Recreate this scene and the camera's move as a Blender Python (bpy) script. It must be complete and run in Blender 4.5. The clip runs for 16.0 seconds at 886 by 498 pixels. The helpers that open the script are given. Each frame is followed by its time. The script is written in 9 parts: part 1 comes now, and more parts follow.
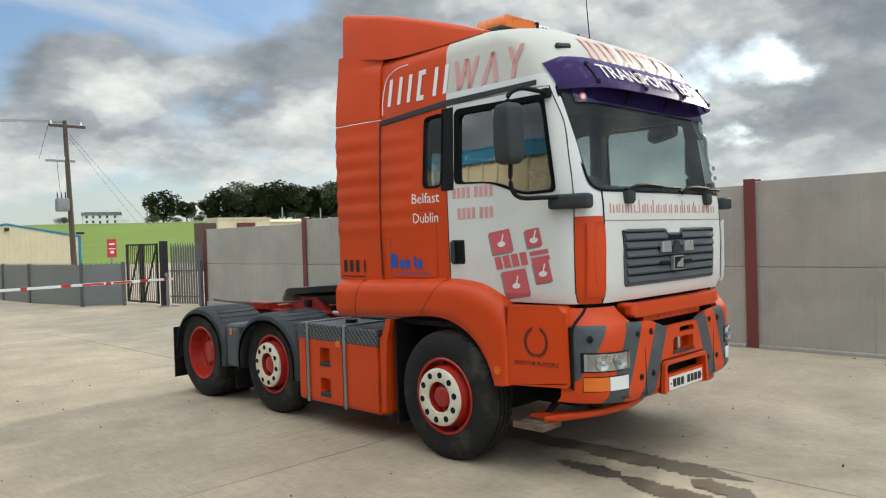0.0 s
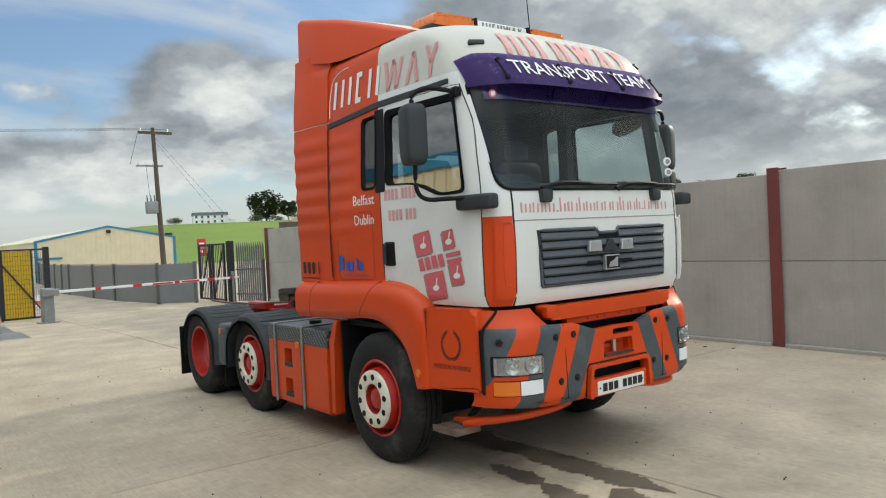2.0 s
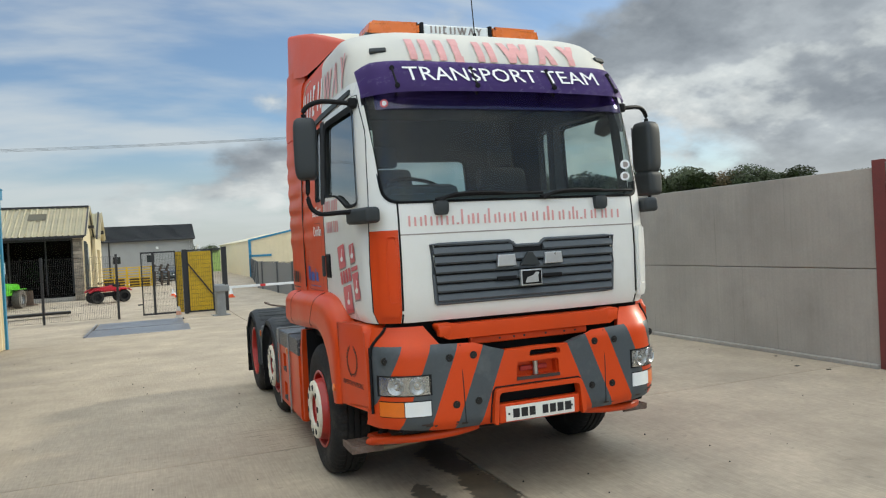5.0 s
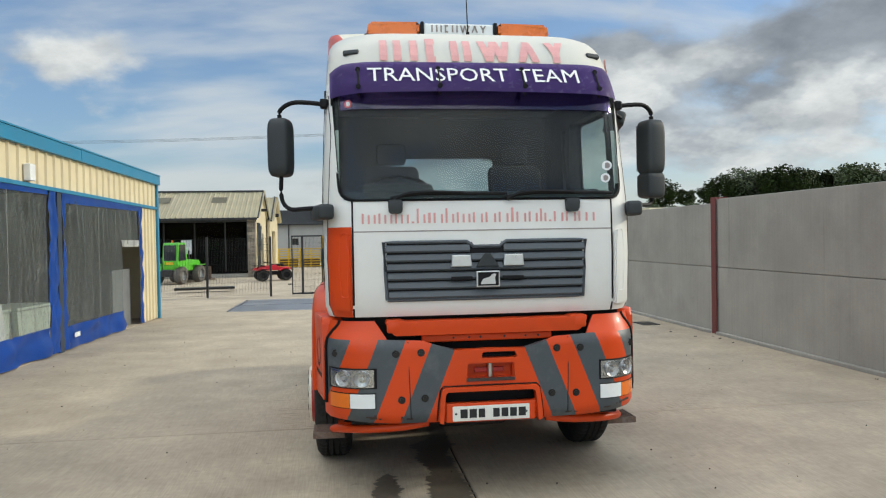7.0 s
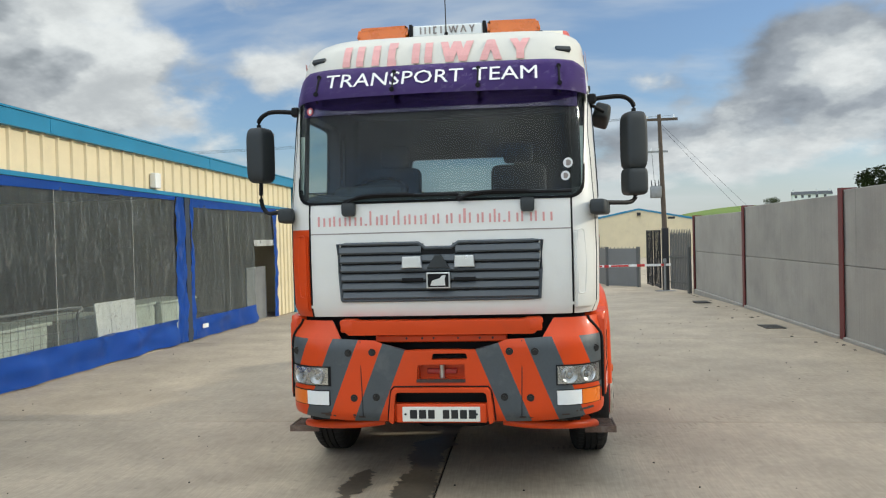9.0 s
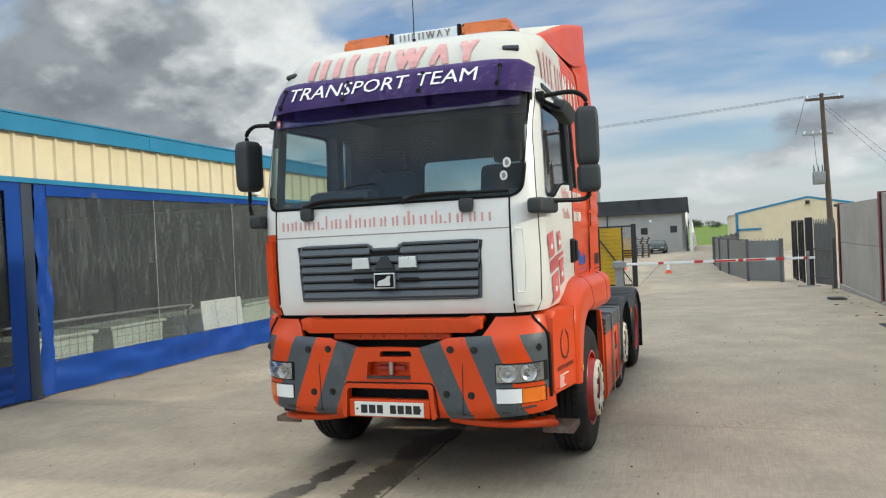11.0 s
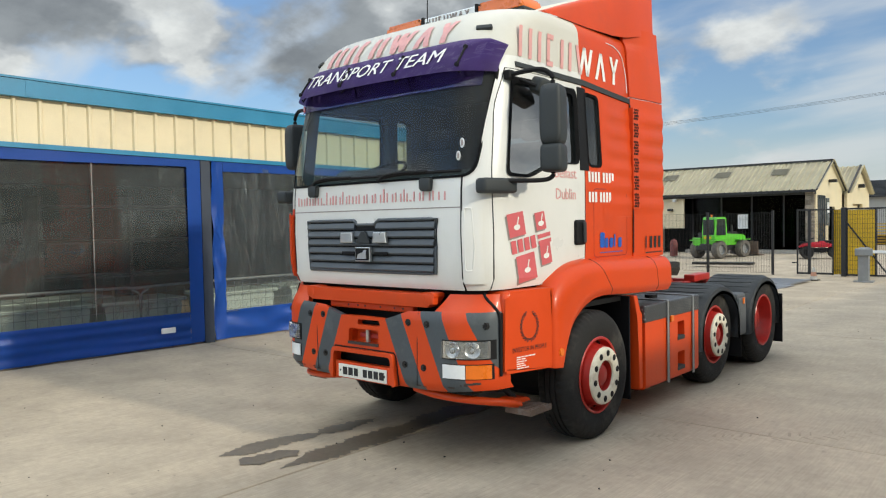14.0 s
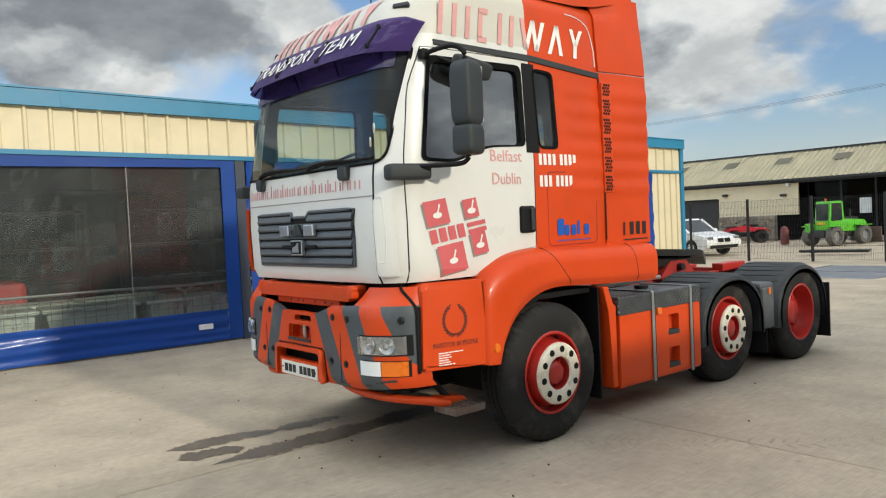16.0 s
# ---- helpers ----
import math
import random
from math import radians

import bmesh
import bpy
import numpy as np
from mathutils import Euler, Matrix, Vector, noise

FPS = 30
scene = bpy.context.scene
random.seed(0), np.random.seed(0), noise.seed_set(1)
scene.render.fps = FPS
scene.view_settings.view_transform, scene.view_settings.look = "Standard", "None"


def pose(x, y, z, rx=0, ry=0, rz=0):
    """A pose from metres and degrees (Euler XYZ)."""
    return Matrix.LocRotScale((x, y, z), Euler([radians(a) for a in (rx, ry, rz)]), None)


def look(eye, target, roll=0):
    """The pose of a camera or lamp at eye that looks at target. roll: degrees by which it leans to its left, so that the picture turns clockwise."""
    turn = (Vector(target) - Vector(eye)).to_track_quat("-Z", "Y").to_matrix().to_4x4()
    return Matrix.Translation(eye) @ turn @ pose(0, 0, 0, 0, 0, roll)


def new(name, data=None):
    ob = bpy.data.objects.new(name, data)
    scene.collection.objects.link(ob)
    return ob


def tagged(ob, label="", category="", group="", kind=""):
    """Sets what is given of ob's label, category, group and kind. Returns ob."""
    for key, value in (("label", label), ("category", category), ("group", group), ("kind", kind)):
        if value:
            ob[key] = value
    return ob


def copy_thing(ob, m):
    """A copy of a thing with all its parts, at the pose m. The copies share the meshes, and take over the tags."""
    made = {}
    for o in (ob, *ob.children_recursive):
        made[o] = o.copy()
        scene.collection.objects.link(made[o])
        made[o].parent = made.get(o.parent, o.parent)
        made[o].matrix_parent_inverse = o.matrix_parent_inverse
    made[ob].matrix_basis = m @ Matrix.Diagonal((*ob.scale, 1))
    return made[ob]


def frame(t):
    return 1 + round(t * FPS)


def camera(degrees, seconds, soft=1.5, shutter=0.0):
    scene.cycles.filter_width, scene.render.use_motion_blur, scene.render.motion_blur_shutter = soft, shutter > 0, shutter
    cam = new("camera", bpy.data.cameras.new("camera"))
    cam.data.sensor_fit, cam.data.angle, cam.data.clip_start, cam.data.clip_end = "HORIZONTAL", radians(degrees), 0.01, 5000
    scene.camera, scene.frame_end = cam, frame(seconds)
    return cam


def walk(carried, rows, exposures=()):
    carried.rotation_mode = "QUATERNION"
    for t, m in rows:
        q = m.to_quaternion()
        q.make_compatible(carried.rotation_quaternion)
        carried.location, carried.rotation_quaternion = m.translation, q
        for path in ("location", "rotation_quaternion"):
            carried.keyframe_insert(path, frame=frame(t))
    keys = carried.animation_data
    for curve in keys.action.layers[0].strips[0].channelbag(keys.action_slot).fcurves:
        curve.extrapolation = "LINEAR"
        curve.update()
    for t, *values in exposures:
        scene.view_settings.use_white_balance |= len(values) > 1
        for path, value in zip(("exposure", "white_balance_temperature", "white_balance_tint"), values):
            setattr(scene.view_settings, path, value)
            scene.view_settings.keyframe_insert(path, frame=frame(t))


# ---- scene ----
cam = camera(61.3, 16.0, soft=1.2)
PATH = [
    (0, (-5.461, -2.878, 1.796), (-4.042, -1.468, 1.764), -1.8),
    (0.5, (-5.225, -3.077, 1.786), (-3.828, -1.647, 1.765), -3.6),
    (1, (-4.973, -3.253, 1.797), (-3.632, -1.769, 1.778), -3.2),
    (1.5, (-4.718, -3.54, 1.791), (-3.45, -1.994, 1.746), -2.2),
    (2, (-4.443, -3.724, 1.804), (-3.219, -2.142, 1.766), -2.8),
    (2.5, (-4.128, -3.857, 1.81), (-2.989, -2.212, 1.817), -3.7),
    (3, (-3.813, -4.118, 1.793), (-2.779, -2.406, 1.784), -2.0),
    (3.5, (-3.501, -4.305, 1.81), (-2.532, -2.556, 1.792), -2.3),
    (4, (-3.137, -4.376, 1.816), (-2.267, -2.575, 1.797), -2.8),
    (4.2, (-3.006, -4.433, 1.813), (-2.158, -2.621, 1.797), -3.1),
    (6.3, (-1.497, -5.064, 1.841), (-1.088, -3.106, 1.81), -2.0),
    (6.5, (-1.351, -5.116, 1.836), (-0.999, -3.148, 1.809), -2.0),
    (7, (-0.987, -5.1, 1.832), (-0.721, -3.118, 1.8), -1.0),
    (7.5, (-0.64, -5.13, 1.827), (-0.469, -3.137, 1.808), -1.7),
    (8, (-0.237, -5.186, 1.852), (-0.234, -3.188, 1.774), -0.7),
    (8.5, (0.149, -5.134, 1.844), (0.042, -3.139, 1.757), -0.4),
    (9, (0.617, -5.139, 1.836), (0.391, -3.152, 1.804), -1.5),
    (9.2, (0.801, -5.18, 1.839), (0.523, -3.2, 1.78), -1.0),
    (11.3, (2.389, -4.86, 1.816), (1.65, -3.002, 1.777), -1.3),
    (11.5, (2.525, -4.803, 1.818), (1.74, -2.964, 1.766), -0.1),
    (12, (2.828, -4.698, 1.814), (1.954, -2.9, 1.812), -1.3),
    (12.5, (3.251, -4.611, 1.818), (2.236, -2.89, 1.725), -0.8),
    (13, (3.542, -4.398, 1.779), (2.492, -2.696, 1.746), -0.6),
    (13.5, (3.845, -4.173, 1.766), (2.675, -2.551, 1.76), -2.3),
    (14, (4.211, -3.99, 1.769), (2.905, -2.477, 1.699), -1.1),
    (14.5, (4.447, -3.729, 1.737), (3.085, -2.265, 1.696), -1.4),
    (15, (4.632, -3.472, 1.752), (3.284, -1.994, 1.757), -2.0),
    (15.5, (4.915, -3.206, 1.701), (3.489, -1.804, 1.756), -1.3),
    (16, (5.001, -2.803, 1.681), (3.466, -1.522, 1.609), -2.7),
]
walk(cam, [(t, look(eye, target, roll)) for t, eye, target, roll in PATH],
     exposures=[(0, 0.10, 6500, 4), (4, -0.03, 6350, 4), (7, -0.03, 6300, 5), (9, -0.02, 6250, 5), (12.5, 0.0, 6250, 5), (16, -0.05, 6400, 6)])

# ---- light ----
SUN_DIR = Vector((1.0, 0.085, 0.415)).normalized()
world = bpy.data.worlds.new("sky")
scene.world = world
world.use_nodes = True
wn, wl = world.node_tree.nodes, world.node_tree.links
wn.clear()


def sky_nodes():
    """Blue sky with broken cumulus: noise over the sky seen as a flat cloud deck."""
    out, bg = wn.new("ShaderNodeOutputWorld"), wn.new("ShaderNodeBackground")
    sky = wn.new("ShaderNodeTexSky")
    sky.sky_type, sky.sun_disc = "NISHITA", False
    sky.sun_elevation = math.asin(SUN_DIR.z)
    sky.sun_rotation = math.atan2(SUN_DIR.x, SUN_DIR.y)
    sky.air_density, sky.dust_density = 1.0, 1.2
    co = wn.new("ShaderNodeTexCoord")
    sep = wn.new("ShaderNodeSeparateXYZ")
    wl.new(co.outputs["Generated"], sep.inputs[0])

    def m(op, a, b=None, c=None):
        n = wn.new("ShaderNodeMath")
        n.operation = op
        for i, v in enumerate((a, b, c)):
            if v is None:
                continue
            if isinstance(v, (int, float)):
                n.inputs[i].default_value = v
            else:
                wl.new(v, n.inputs[i])
        return n.outputs[0]

    z = m("ADD", m("MAXIMUM", sep.outputs[2], 0.0), 0.42)
    px, py = m("DIVIDE", sep.outputs[0], z), m("DIVIDE", sep.outputs[1], z)
    comb = wn.new("ShaderNodeCombineXYZ")
    wl.new(px, comb.inputs[0]), wl.new(py, comb.inputs[1])

    def fbm(scale, detail, shift, rough=0.58):
        mp = wn.new("ShaderNodeMapping")
        mp.inputs["Location"].default_value = shift
        wl.new(comb.outputs[0], mp.inputs[0])
        n = wn.new("ShaderNodeTexNoise")
        n.inputs["Scale"].default_value, n.inputs["Detail"].default_value = scale, detail
        n.inputs["Roughness"].default_value = rough
        wl.new(mp.outputs[0], n.inputs["Vector"])
        return n.outputs["Fac"]

    def ramp(fac, stops):
        r = wn.new("ShaderNodeValToRGB")
        el = r.color_ramp.elements
        while len(el) < len(stops):
            el.new(0.5)
        for e, (p, c) in zip(el, stops):
            e.position, e.color = p, (*c, 1)
        r.color_ramp.interpolation = "EASE"
        wl.new(fac, r.inputs[0])
        return r.outputs[0]

    def mix(kind, fac, a, b):
        n = wn.new("ShaderNodeMix")
        n.data_type, n.blend_type = "RGBA", kind
        for i, v in ((0, fac), (6, a), (7, b)):
            if isinstance(v, (int, float)):
                n.inputs[i].default_value = v
            elif isinstance(v, tuple):
                n.inputs[i].default_value = (*v, 1)
            else:
                wl.new(v, n.inputs[i])
        return n.outputs[2]

    def billow(shift, detail):
        """Cauliflower cloud: soft noise swollen by rounded cells at two sizes."""
        out_ = fbm(1.55, detail, shift, 0.55)
        for scale, weight in ((5.2, 0.13), (13.0, 0.05)):
            v = wn.new("ShaderNodeTexVoronoi")
            v.feature = "SMOOTH_F1"
            v.inputs["Scale"].default_value, v.inputs["Smoothness"].default_value = scale, 0.5
            mp = wn.new("ShaderNodeMapping")
            mp.inputs["Location"].default_value = shift
            wl.new(comb.outputs[0], mp.inputs[0]), wl.new(mp.outputs[0], v.inputs["Vector"])
            out_ = m("ADD", out_, m("MULTIPLY", m("SUBTRACT", 0.42, v.outputs["Distance"]), weight))
        return out_

    def towards(bearing, lo, hi):
        """How nearly a direction lies over a compass bearing, from 0 to 1."""
        b = math.radians(bearing)
        d = m("ADD", m("MULTIPLY", sep.outputs[0], math.sin(b)), m("MULTIPLY", sep.outputs[1], math.cos(b)))
        r = wn.new("ShaderNodeMapRange")
        r.interpolation_type = "SMOOTHSTEP"
        r.inputs[1].default_value, r.inputs[2].default_value = lo, hi
        wl.new(d, r.inputs[0])
        return r.outputs[0]

    def rise(lo, hi):
        """From 0 to 1 between two heights over the horizon."""
        r = wn.new("ShaderNodeMapRange")
        r.interpolation_type = "SMOOTHSTEP"
        r.inputs[1].default_value, r.inputs[2].default_value = lo, hi
        wl.new(sep.outputs[2], r.inputs[0])
        return r.outputs[0]

    # the cover breaks up over the north-west and closes towards the sun and the south-west
    shift = (5.6, 2.9, 0)
    gap = m("ADD", m("MULTIPLY", towards(-16, 0.80, 1.0), 0.06), m("MULTIPLY", towards(5, 0.92, 1.0), 0.045))
    shut = m("ADD", m("MULTIPLY", towards(84, 0.5, 0.97), 0.135), m("MULTIPLY", m("MULTIPLY", towards(-85, 0.62, 0.9), rise(0.13, 0.24)), 0.12))
    base = m("SUBTRACT", m("ADD", billow(shift, 11), shut), gap)
    ahead = m("SUBTRACT", m("ADD", billow((shift[0] + 0.15, shift[1] + 0.03, 0), 6), shut), gap)
    cover = ramp(base, ((0.43, (0, 0, 0)), (0.53, (1, 1, 1))))
    # thick cloud is slate grey below, its thin edges stand bright
    core = m("ADD", m("MULTIPLY", m("SUBTRACT", ahead, base), 1.9), m("ADD", m("MULTIPLY", base, 0.75), m("MULTIPLY", fbm(0.8, 4, (7.7, 4.2, 2.0), 0.5), 0.42)))
    dark = ramp(core, ((0.48, (6.4, 6.4, 6.4)), (0.56, (5.2, 5.35, 5.5)), (0.66, (3.5, 3.7, 4.05)), (0.80, (2.6, 2.8, 3.15))))
    pale = ramp(core, ((0.50, (6.3, 6.3, 6.25)), (0.59, (4.5, 4.6, 4.75)), (0.72, (2.5, 2.65, 2.85))))
    cloud = mix("MIX", towards(-75, 0.2, 0.9), dark, pale)
    # smaller folds of light and shade within the cloud
    fold = ramp(m("ADD", m("MULTIPLY", fbm(3.6, 10, (1.3, 8.1, 0), 0.6), 0.7), m("MULTIPLY", fbm(10.0, 6, (4.4, 0.7, 0), 0.6), 0.3)), ((0.34, (0.74, 0.75, 0.77)), (0.66, (1.24, 1.23, 1.21))))
    cloud = mix("MULTIPLY", 1.0, cloud, fold)
    blue = mix("MULTIPLY", 1.0, sky.outputs[0], (BLUE * 0.92, BLUE * 1.1, BLUE * 1.36))
    # thin high veil drawn out in streaks over the blue
    mpv, nv = wn.new("ShaderNodeMapping"), wn.new("ShaderNodeTexNoise")
    mpv.inputs["Rotation"].default_value, mpv.inputs["Scale"].default_value = (0, 0, 0.7), (1.0, 3.2, 1)
    nv.inputs["Scale"].default_value, nv.inputs["Detail"].default_value = 1.5, 8
    wl.new(comb.outputs[0], mpv.inputs[0]), wl.new(mpv.outputs[0], nv.inputs["Vector"])
    veil = ramp(nv.outputs["Fac"], ((0.42, (0.08, 0.08, 0.08)), (0.68, (0.75, 0.75, 0.75))))
    blue = mix("MIX", veil, blue, (6.2, 6.3, 6.4))
    both = mix("MIX", cover, blue, cloud)
    # a paler band of cloud low over the horizon
    haze = ramp(sep.outputs[2], ((0.0, (0.7, 0.7, 0.7)), (0.15, (0, 0, 0))))
    both = mix("MIX", haze, both, (5.9, 6.0, 6.0))
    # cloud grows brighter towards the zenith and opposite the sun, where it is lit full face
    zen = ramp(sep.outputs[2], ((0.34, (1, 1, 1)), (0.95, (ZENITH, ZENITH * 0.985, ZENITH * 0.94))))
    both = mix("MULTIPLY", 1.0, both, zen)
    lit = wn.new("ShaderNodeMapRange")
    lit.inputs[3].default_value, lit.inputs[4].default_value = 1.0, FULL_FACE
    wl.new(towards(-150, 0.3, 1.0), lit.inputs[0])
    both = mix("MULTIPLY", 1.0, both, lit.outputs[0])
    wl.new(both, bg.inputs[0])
    bg.inputs[1].default_value = SKY
    wl.new(bg.outputs[0], out.inputs[0])


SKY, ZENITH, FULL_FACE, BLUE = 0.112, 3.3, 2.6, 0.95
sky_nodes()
sun_data = bpy.data.lights.new("sun", "SUN")
sun_data.energy, sun_data.angle, sun_data.color = 2.6, radians(3.0), (1.0, 0.9, 0.74)
sun = new("sun", sun_data)
sun.matrix_world = look(SUN_DIR * 60, (0, 0, 0))

# ---- materials ----


def material(name, colour, rough=0.6, metal=0.0, vary=0.12, scale=3.0, fine=60.0, bump=0.1, stain=None, coat=0.0, spec=0.5, island=0.0, dist=0.01):
    """A surface with two scales of colour variation, worn roughness and fine relief."""
    mat = bpy.data.materials.new(name)
    mat.use_nodes = True
    n, l = mat.node_tree.nodes, mat.node_tree.links
    b = n["Principled BSDF"]
    co = n.new("ShaderNodeTexCoord")

    def tex(s, detail=5, rgh=0.6):
        t = n.new("ShaderNodeTexNoise")
        t.inputs["Scale"].default_value, t.inputs["Detail"].default_value, t.inputs["Roughness"].default_value = s, detail, rgh
        l.new(co.outputs["Object"], t.inputs["Vector"])
        return t.outputs["Fac"]

    def span(v, a, c, lo, hi):
        r = n.new("ShaderNodeMapRange")
        r.inputs[1].default_value, r.inputs[2].default_value, r.inputs[3].default_value, r.inputs[4].default_value = a, c, lo, hi
        l.new(v, r.inputs[0])
        return r.outputs[0]

    def mul(a, c):
        x = n.new("ShaderNodeMath")
        x.operation = "MULTIPLY"
        l.new(a, x.inputs[0])
        if isinstance(c, float):
            x.inputs[1].default_value = c
        else:
            l.new(c, x.inputs[1])
        return x.outputs[0]

    big, small = tex(scale), tex(fine, 3)
    v = mul(span(big, 0.3, 0.7, 1 - vary, 1 + vary), span(small, 0.3, 0.7, 1 - vary * 0.6, 1 + vary * 0.6))
    if island:
        g = n.new("ShaderNodeObjectInfo")
        v = mul(v, span(g.outputs["Random"], 0, 1, 1 - island, 1 + island))
    hue = n.new("ShaderNodeMix")
    hue.data_type, hue.blend_type = "RGBA", "MULTIPLY"
    hue.inputs[0].default_value = 1
    hue.inputs[6].default_value = (*colour, 1)
    l.new(v, hue.inputs[7])
    colour_out = hue.outputs[2]
    if stain:
        tint, amount, size = stain
        s = n.new("ShaderNodeMix")
        s.data_type = "RGBA"
        l.new(span(tex(size, 6, 0.65), 0.52, 0.72, 0, amount), s.inputs[0])
        l.new(colour_out, s.inputs[6])
        s.inputs[7].default_value = (*tint, 1)
        colour_out = s.outputs[2]
    l.new(colour_out, b.inputs["Base Color"])
    l.new(span(big, 0.3, 0.7, max(rough - 0.08, 0.02), min(rough + 0.08, 1)), b.inputs["Roughness"])
    b.inputs["Metallic"].default_value = metal
    b.inputs["Specular IOR Level"].default_value = spec
    if coat:
        b.inputs["Coat Weight"].default_value, b.inputs["Coat Roughness"].default_value = coat, 0.12
    if bump:
        bp = n.new("ShaderNodeBump")
        bp.inputs["Strength"].default_value, bp.inputs["Distance"].default_value = bump, dist
        l.new(small, bp.inputs["Height"])
        l.new(bp.outputs[0], b.inputs["Normal"])
    return mat


def glass_material(name, tint=(0.9, 0.95, 0.94), alpha=0.25, rough=0.02, dust_haze=0.0, body=None, crinkle=0.0, glint_lines=0.0, ior=1.5):
    """Thin clear sheet: part see-through, part gloss, with a pale film for dust and for reflected haze."""
    mat = bpy.data.materials.new(name)
    mat.use_nodes = True
    n, l = mat.node_tree.nodes, mat.node_tree.links
    n.clear()
    out, mx, tr, gl, fr = (n.new("ShaderNode" + k) for k in ("OutputMaterial", "MixShader", "BsdfTransparent", "BsdfGlossy", "Fresnel"))
    tr.inputs[0].default_value = (*tint, 1)
    gl.inputs["Roughness"].default_value = rough
    fr.inputs[0].default_value = ior
    ad = n.new("ShaderNodeMath")
    ad.operation = "ADD"
    ad.inputs[1].default_value = alpha
    if crinkle:
        # hanging creases that catch the light
        cco, cmp, ctx, cbp = (n.new("ShaderNode" + k) for k in ("TexCoord", "Mapping", "TexNoise", "Bump"))
        cmp.inputs["Scale"].default_value = (1, 6.5, 0.6)
        ctx.inputs["Scale"].default_value, ctx.inputs["Detail"].default_value, ctx.inputs["Distortion"].default_value = 1.2, 5, 1.2
        l.new(cco.outputs["Object"], cmp.inputs[0]), l.new(cmp.outputs[0], ctx.inputs["Vector"])
        cbp.inputs["Strength"].default_value, cbp.inputs["Distance"].default_value = crinkle, 0.12
        l.new(ctx.outputs["Fac"], cbp.inputs["Height"]), l.new(cbp.outputs[0], gl.inputs["Normal"])
    cap = n.new("ShaderNodeMath")
    cap.operation, cap.inputs[1].default_value = "MINIMUM", 0.4
    l.new(fr.outputs[0], cap.inputs[0])
    l.new(cap.outputs[0], ad.inputs[0])
    l.new(ad.outputs[0], mx.inputs[0])
    l.new(tr.outputs[0], mx.inputs[1]), l.new(gl.outputs[0], mx.inputs[2])
    top = mx.outputs[0]
    if dust_haze:
        co, tx, rg, df, m2 = (n.new("ShaderNode" + k) for k in ("TexCoord", "TexNoise", "MapRange", "BsdfDiffuse", "MixShader"))
        tx.inputs["Scale"].default_value, tx.inputs["Detail"].default_value = 2.5, 7
        mp = n.new("ShaderNodeMapping")
        mp.inputs["Scale"].default_value = (1, 4.5, 0.28)
        l.new(co.outputs["Object"], mp.inputs[0]), l.new(mp.outputs[0], tx.inputs["Vector"])
        l.new(tx.outputs["Fac"], rg.inputs[0])
        rg.inputs[1].default_value, rg.inputs[2].default_value, rg.inputs[3].default_value, rg.inputs[4].default_value = 0.4, 0.75, dust_haze * 0.3, dust_haze
        df.inputs[0].default_value = (0.45, 0.47, 0.46, 1)
        l.new(rg.outputs[0], m2.inputs[0]), l.new(top, m2.inputs[1]), l.new(df.outputs[0], m2.inputs[2])
        top = m2.outputs[0]
    if body:
        colour, weight = body
        df, m3 = n.new("ShaderNodeBsdfDiffuse"), n.new("ShaderNodeMixShader")
        df.inputs[0].default_value = (*colour, 1)
        m3.inputs[0].default_value = weight
        l.new(top, m3.inputs[1]), l.new(df.outputs[0], m3.inputs[2])
        top = m3.outputs[0]
    if glint_lines:
        # pale lines painted along the folds in place of sun glints
        co = n.new("ShaderNodeTexCoord")

        def field(size, stretch, detail, turn=0.0):
            mp, tx = n.new("ShaderNodeMapping"), n.new("ShaderNodeTexNoise")
            mp.inputs["Scale"].default_value, mp.inputs["Rotation"].default_value = stretch, (turn, 0, 0)
            tx.inputs["Scale"].default_value, tx.inputs["Detail"].default_value = size, detail
            l.new(co.outputs["Object"], mp.inputs[0]), l.new(mp.outputs[0], tx.inputs["Vector"])
            return tx.outputs["Fac"]

        def op(kind, a, b):
            x = n.new("ShaderNodeMath")
            x.operation = kind
            for i, v in ((0, a), (1, b)):
                if isinstance(v, float):
                    x.inputs[i].default_value = v
                else:
                    l.new(v, x.inputs[i])
            return x.outputs[0]

        def span(v, a, b, lo, hi):
            r = n.new("ShaderNodeMapRange")
            r.inputs[1].default_value, r.inputs[2].default_value, r.inputs[3].default_value, r.inputs[4].default_value = a, b, lo, hi
            l.new(v, r.inputs[0])
            return r.outputs[0]
        total = None
        for turn, size in ((0.1, 1.6), (-0.16, 2.3), (0.02, 3.4)):
            line = span(op("ABSOLUTE", op("SUBTRACT", field(size, (1, 2.2, 0.34), 2, turn), 0.5), 0.0), 0.0, 0.022, 1.0, 0.0)
            line = op("MULTIPLY", line, span(field(1.3, (1, 1.2, 0.9), 3, turn), 0.45, 0.65, 0.0, 1.0))
            total = line if total is None else op("MAXIMUM", total, line)
        df, m4 = n.new("ShaderNodeBsdfDiffuse"), n.new("ShaderNodeMixShader")
        df.inputs[0].default_value = (0.6, 0.63, 0.62, 1)
        l.new(op("MULTIPLY", total, glint_lines), m4.inputs[0])
        l.new(top, m4.inputs[1]), l.new(df.outputs[0], m4.inputs[2])
        top = m4.outputs[0]
    l.new(top, out.inputs[0])
    return mat


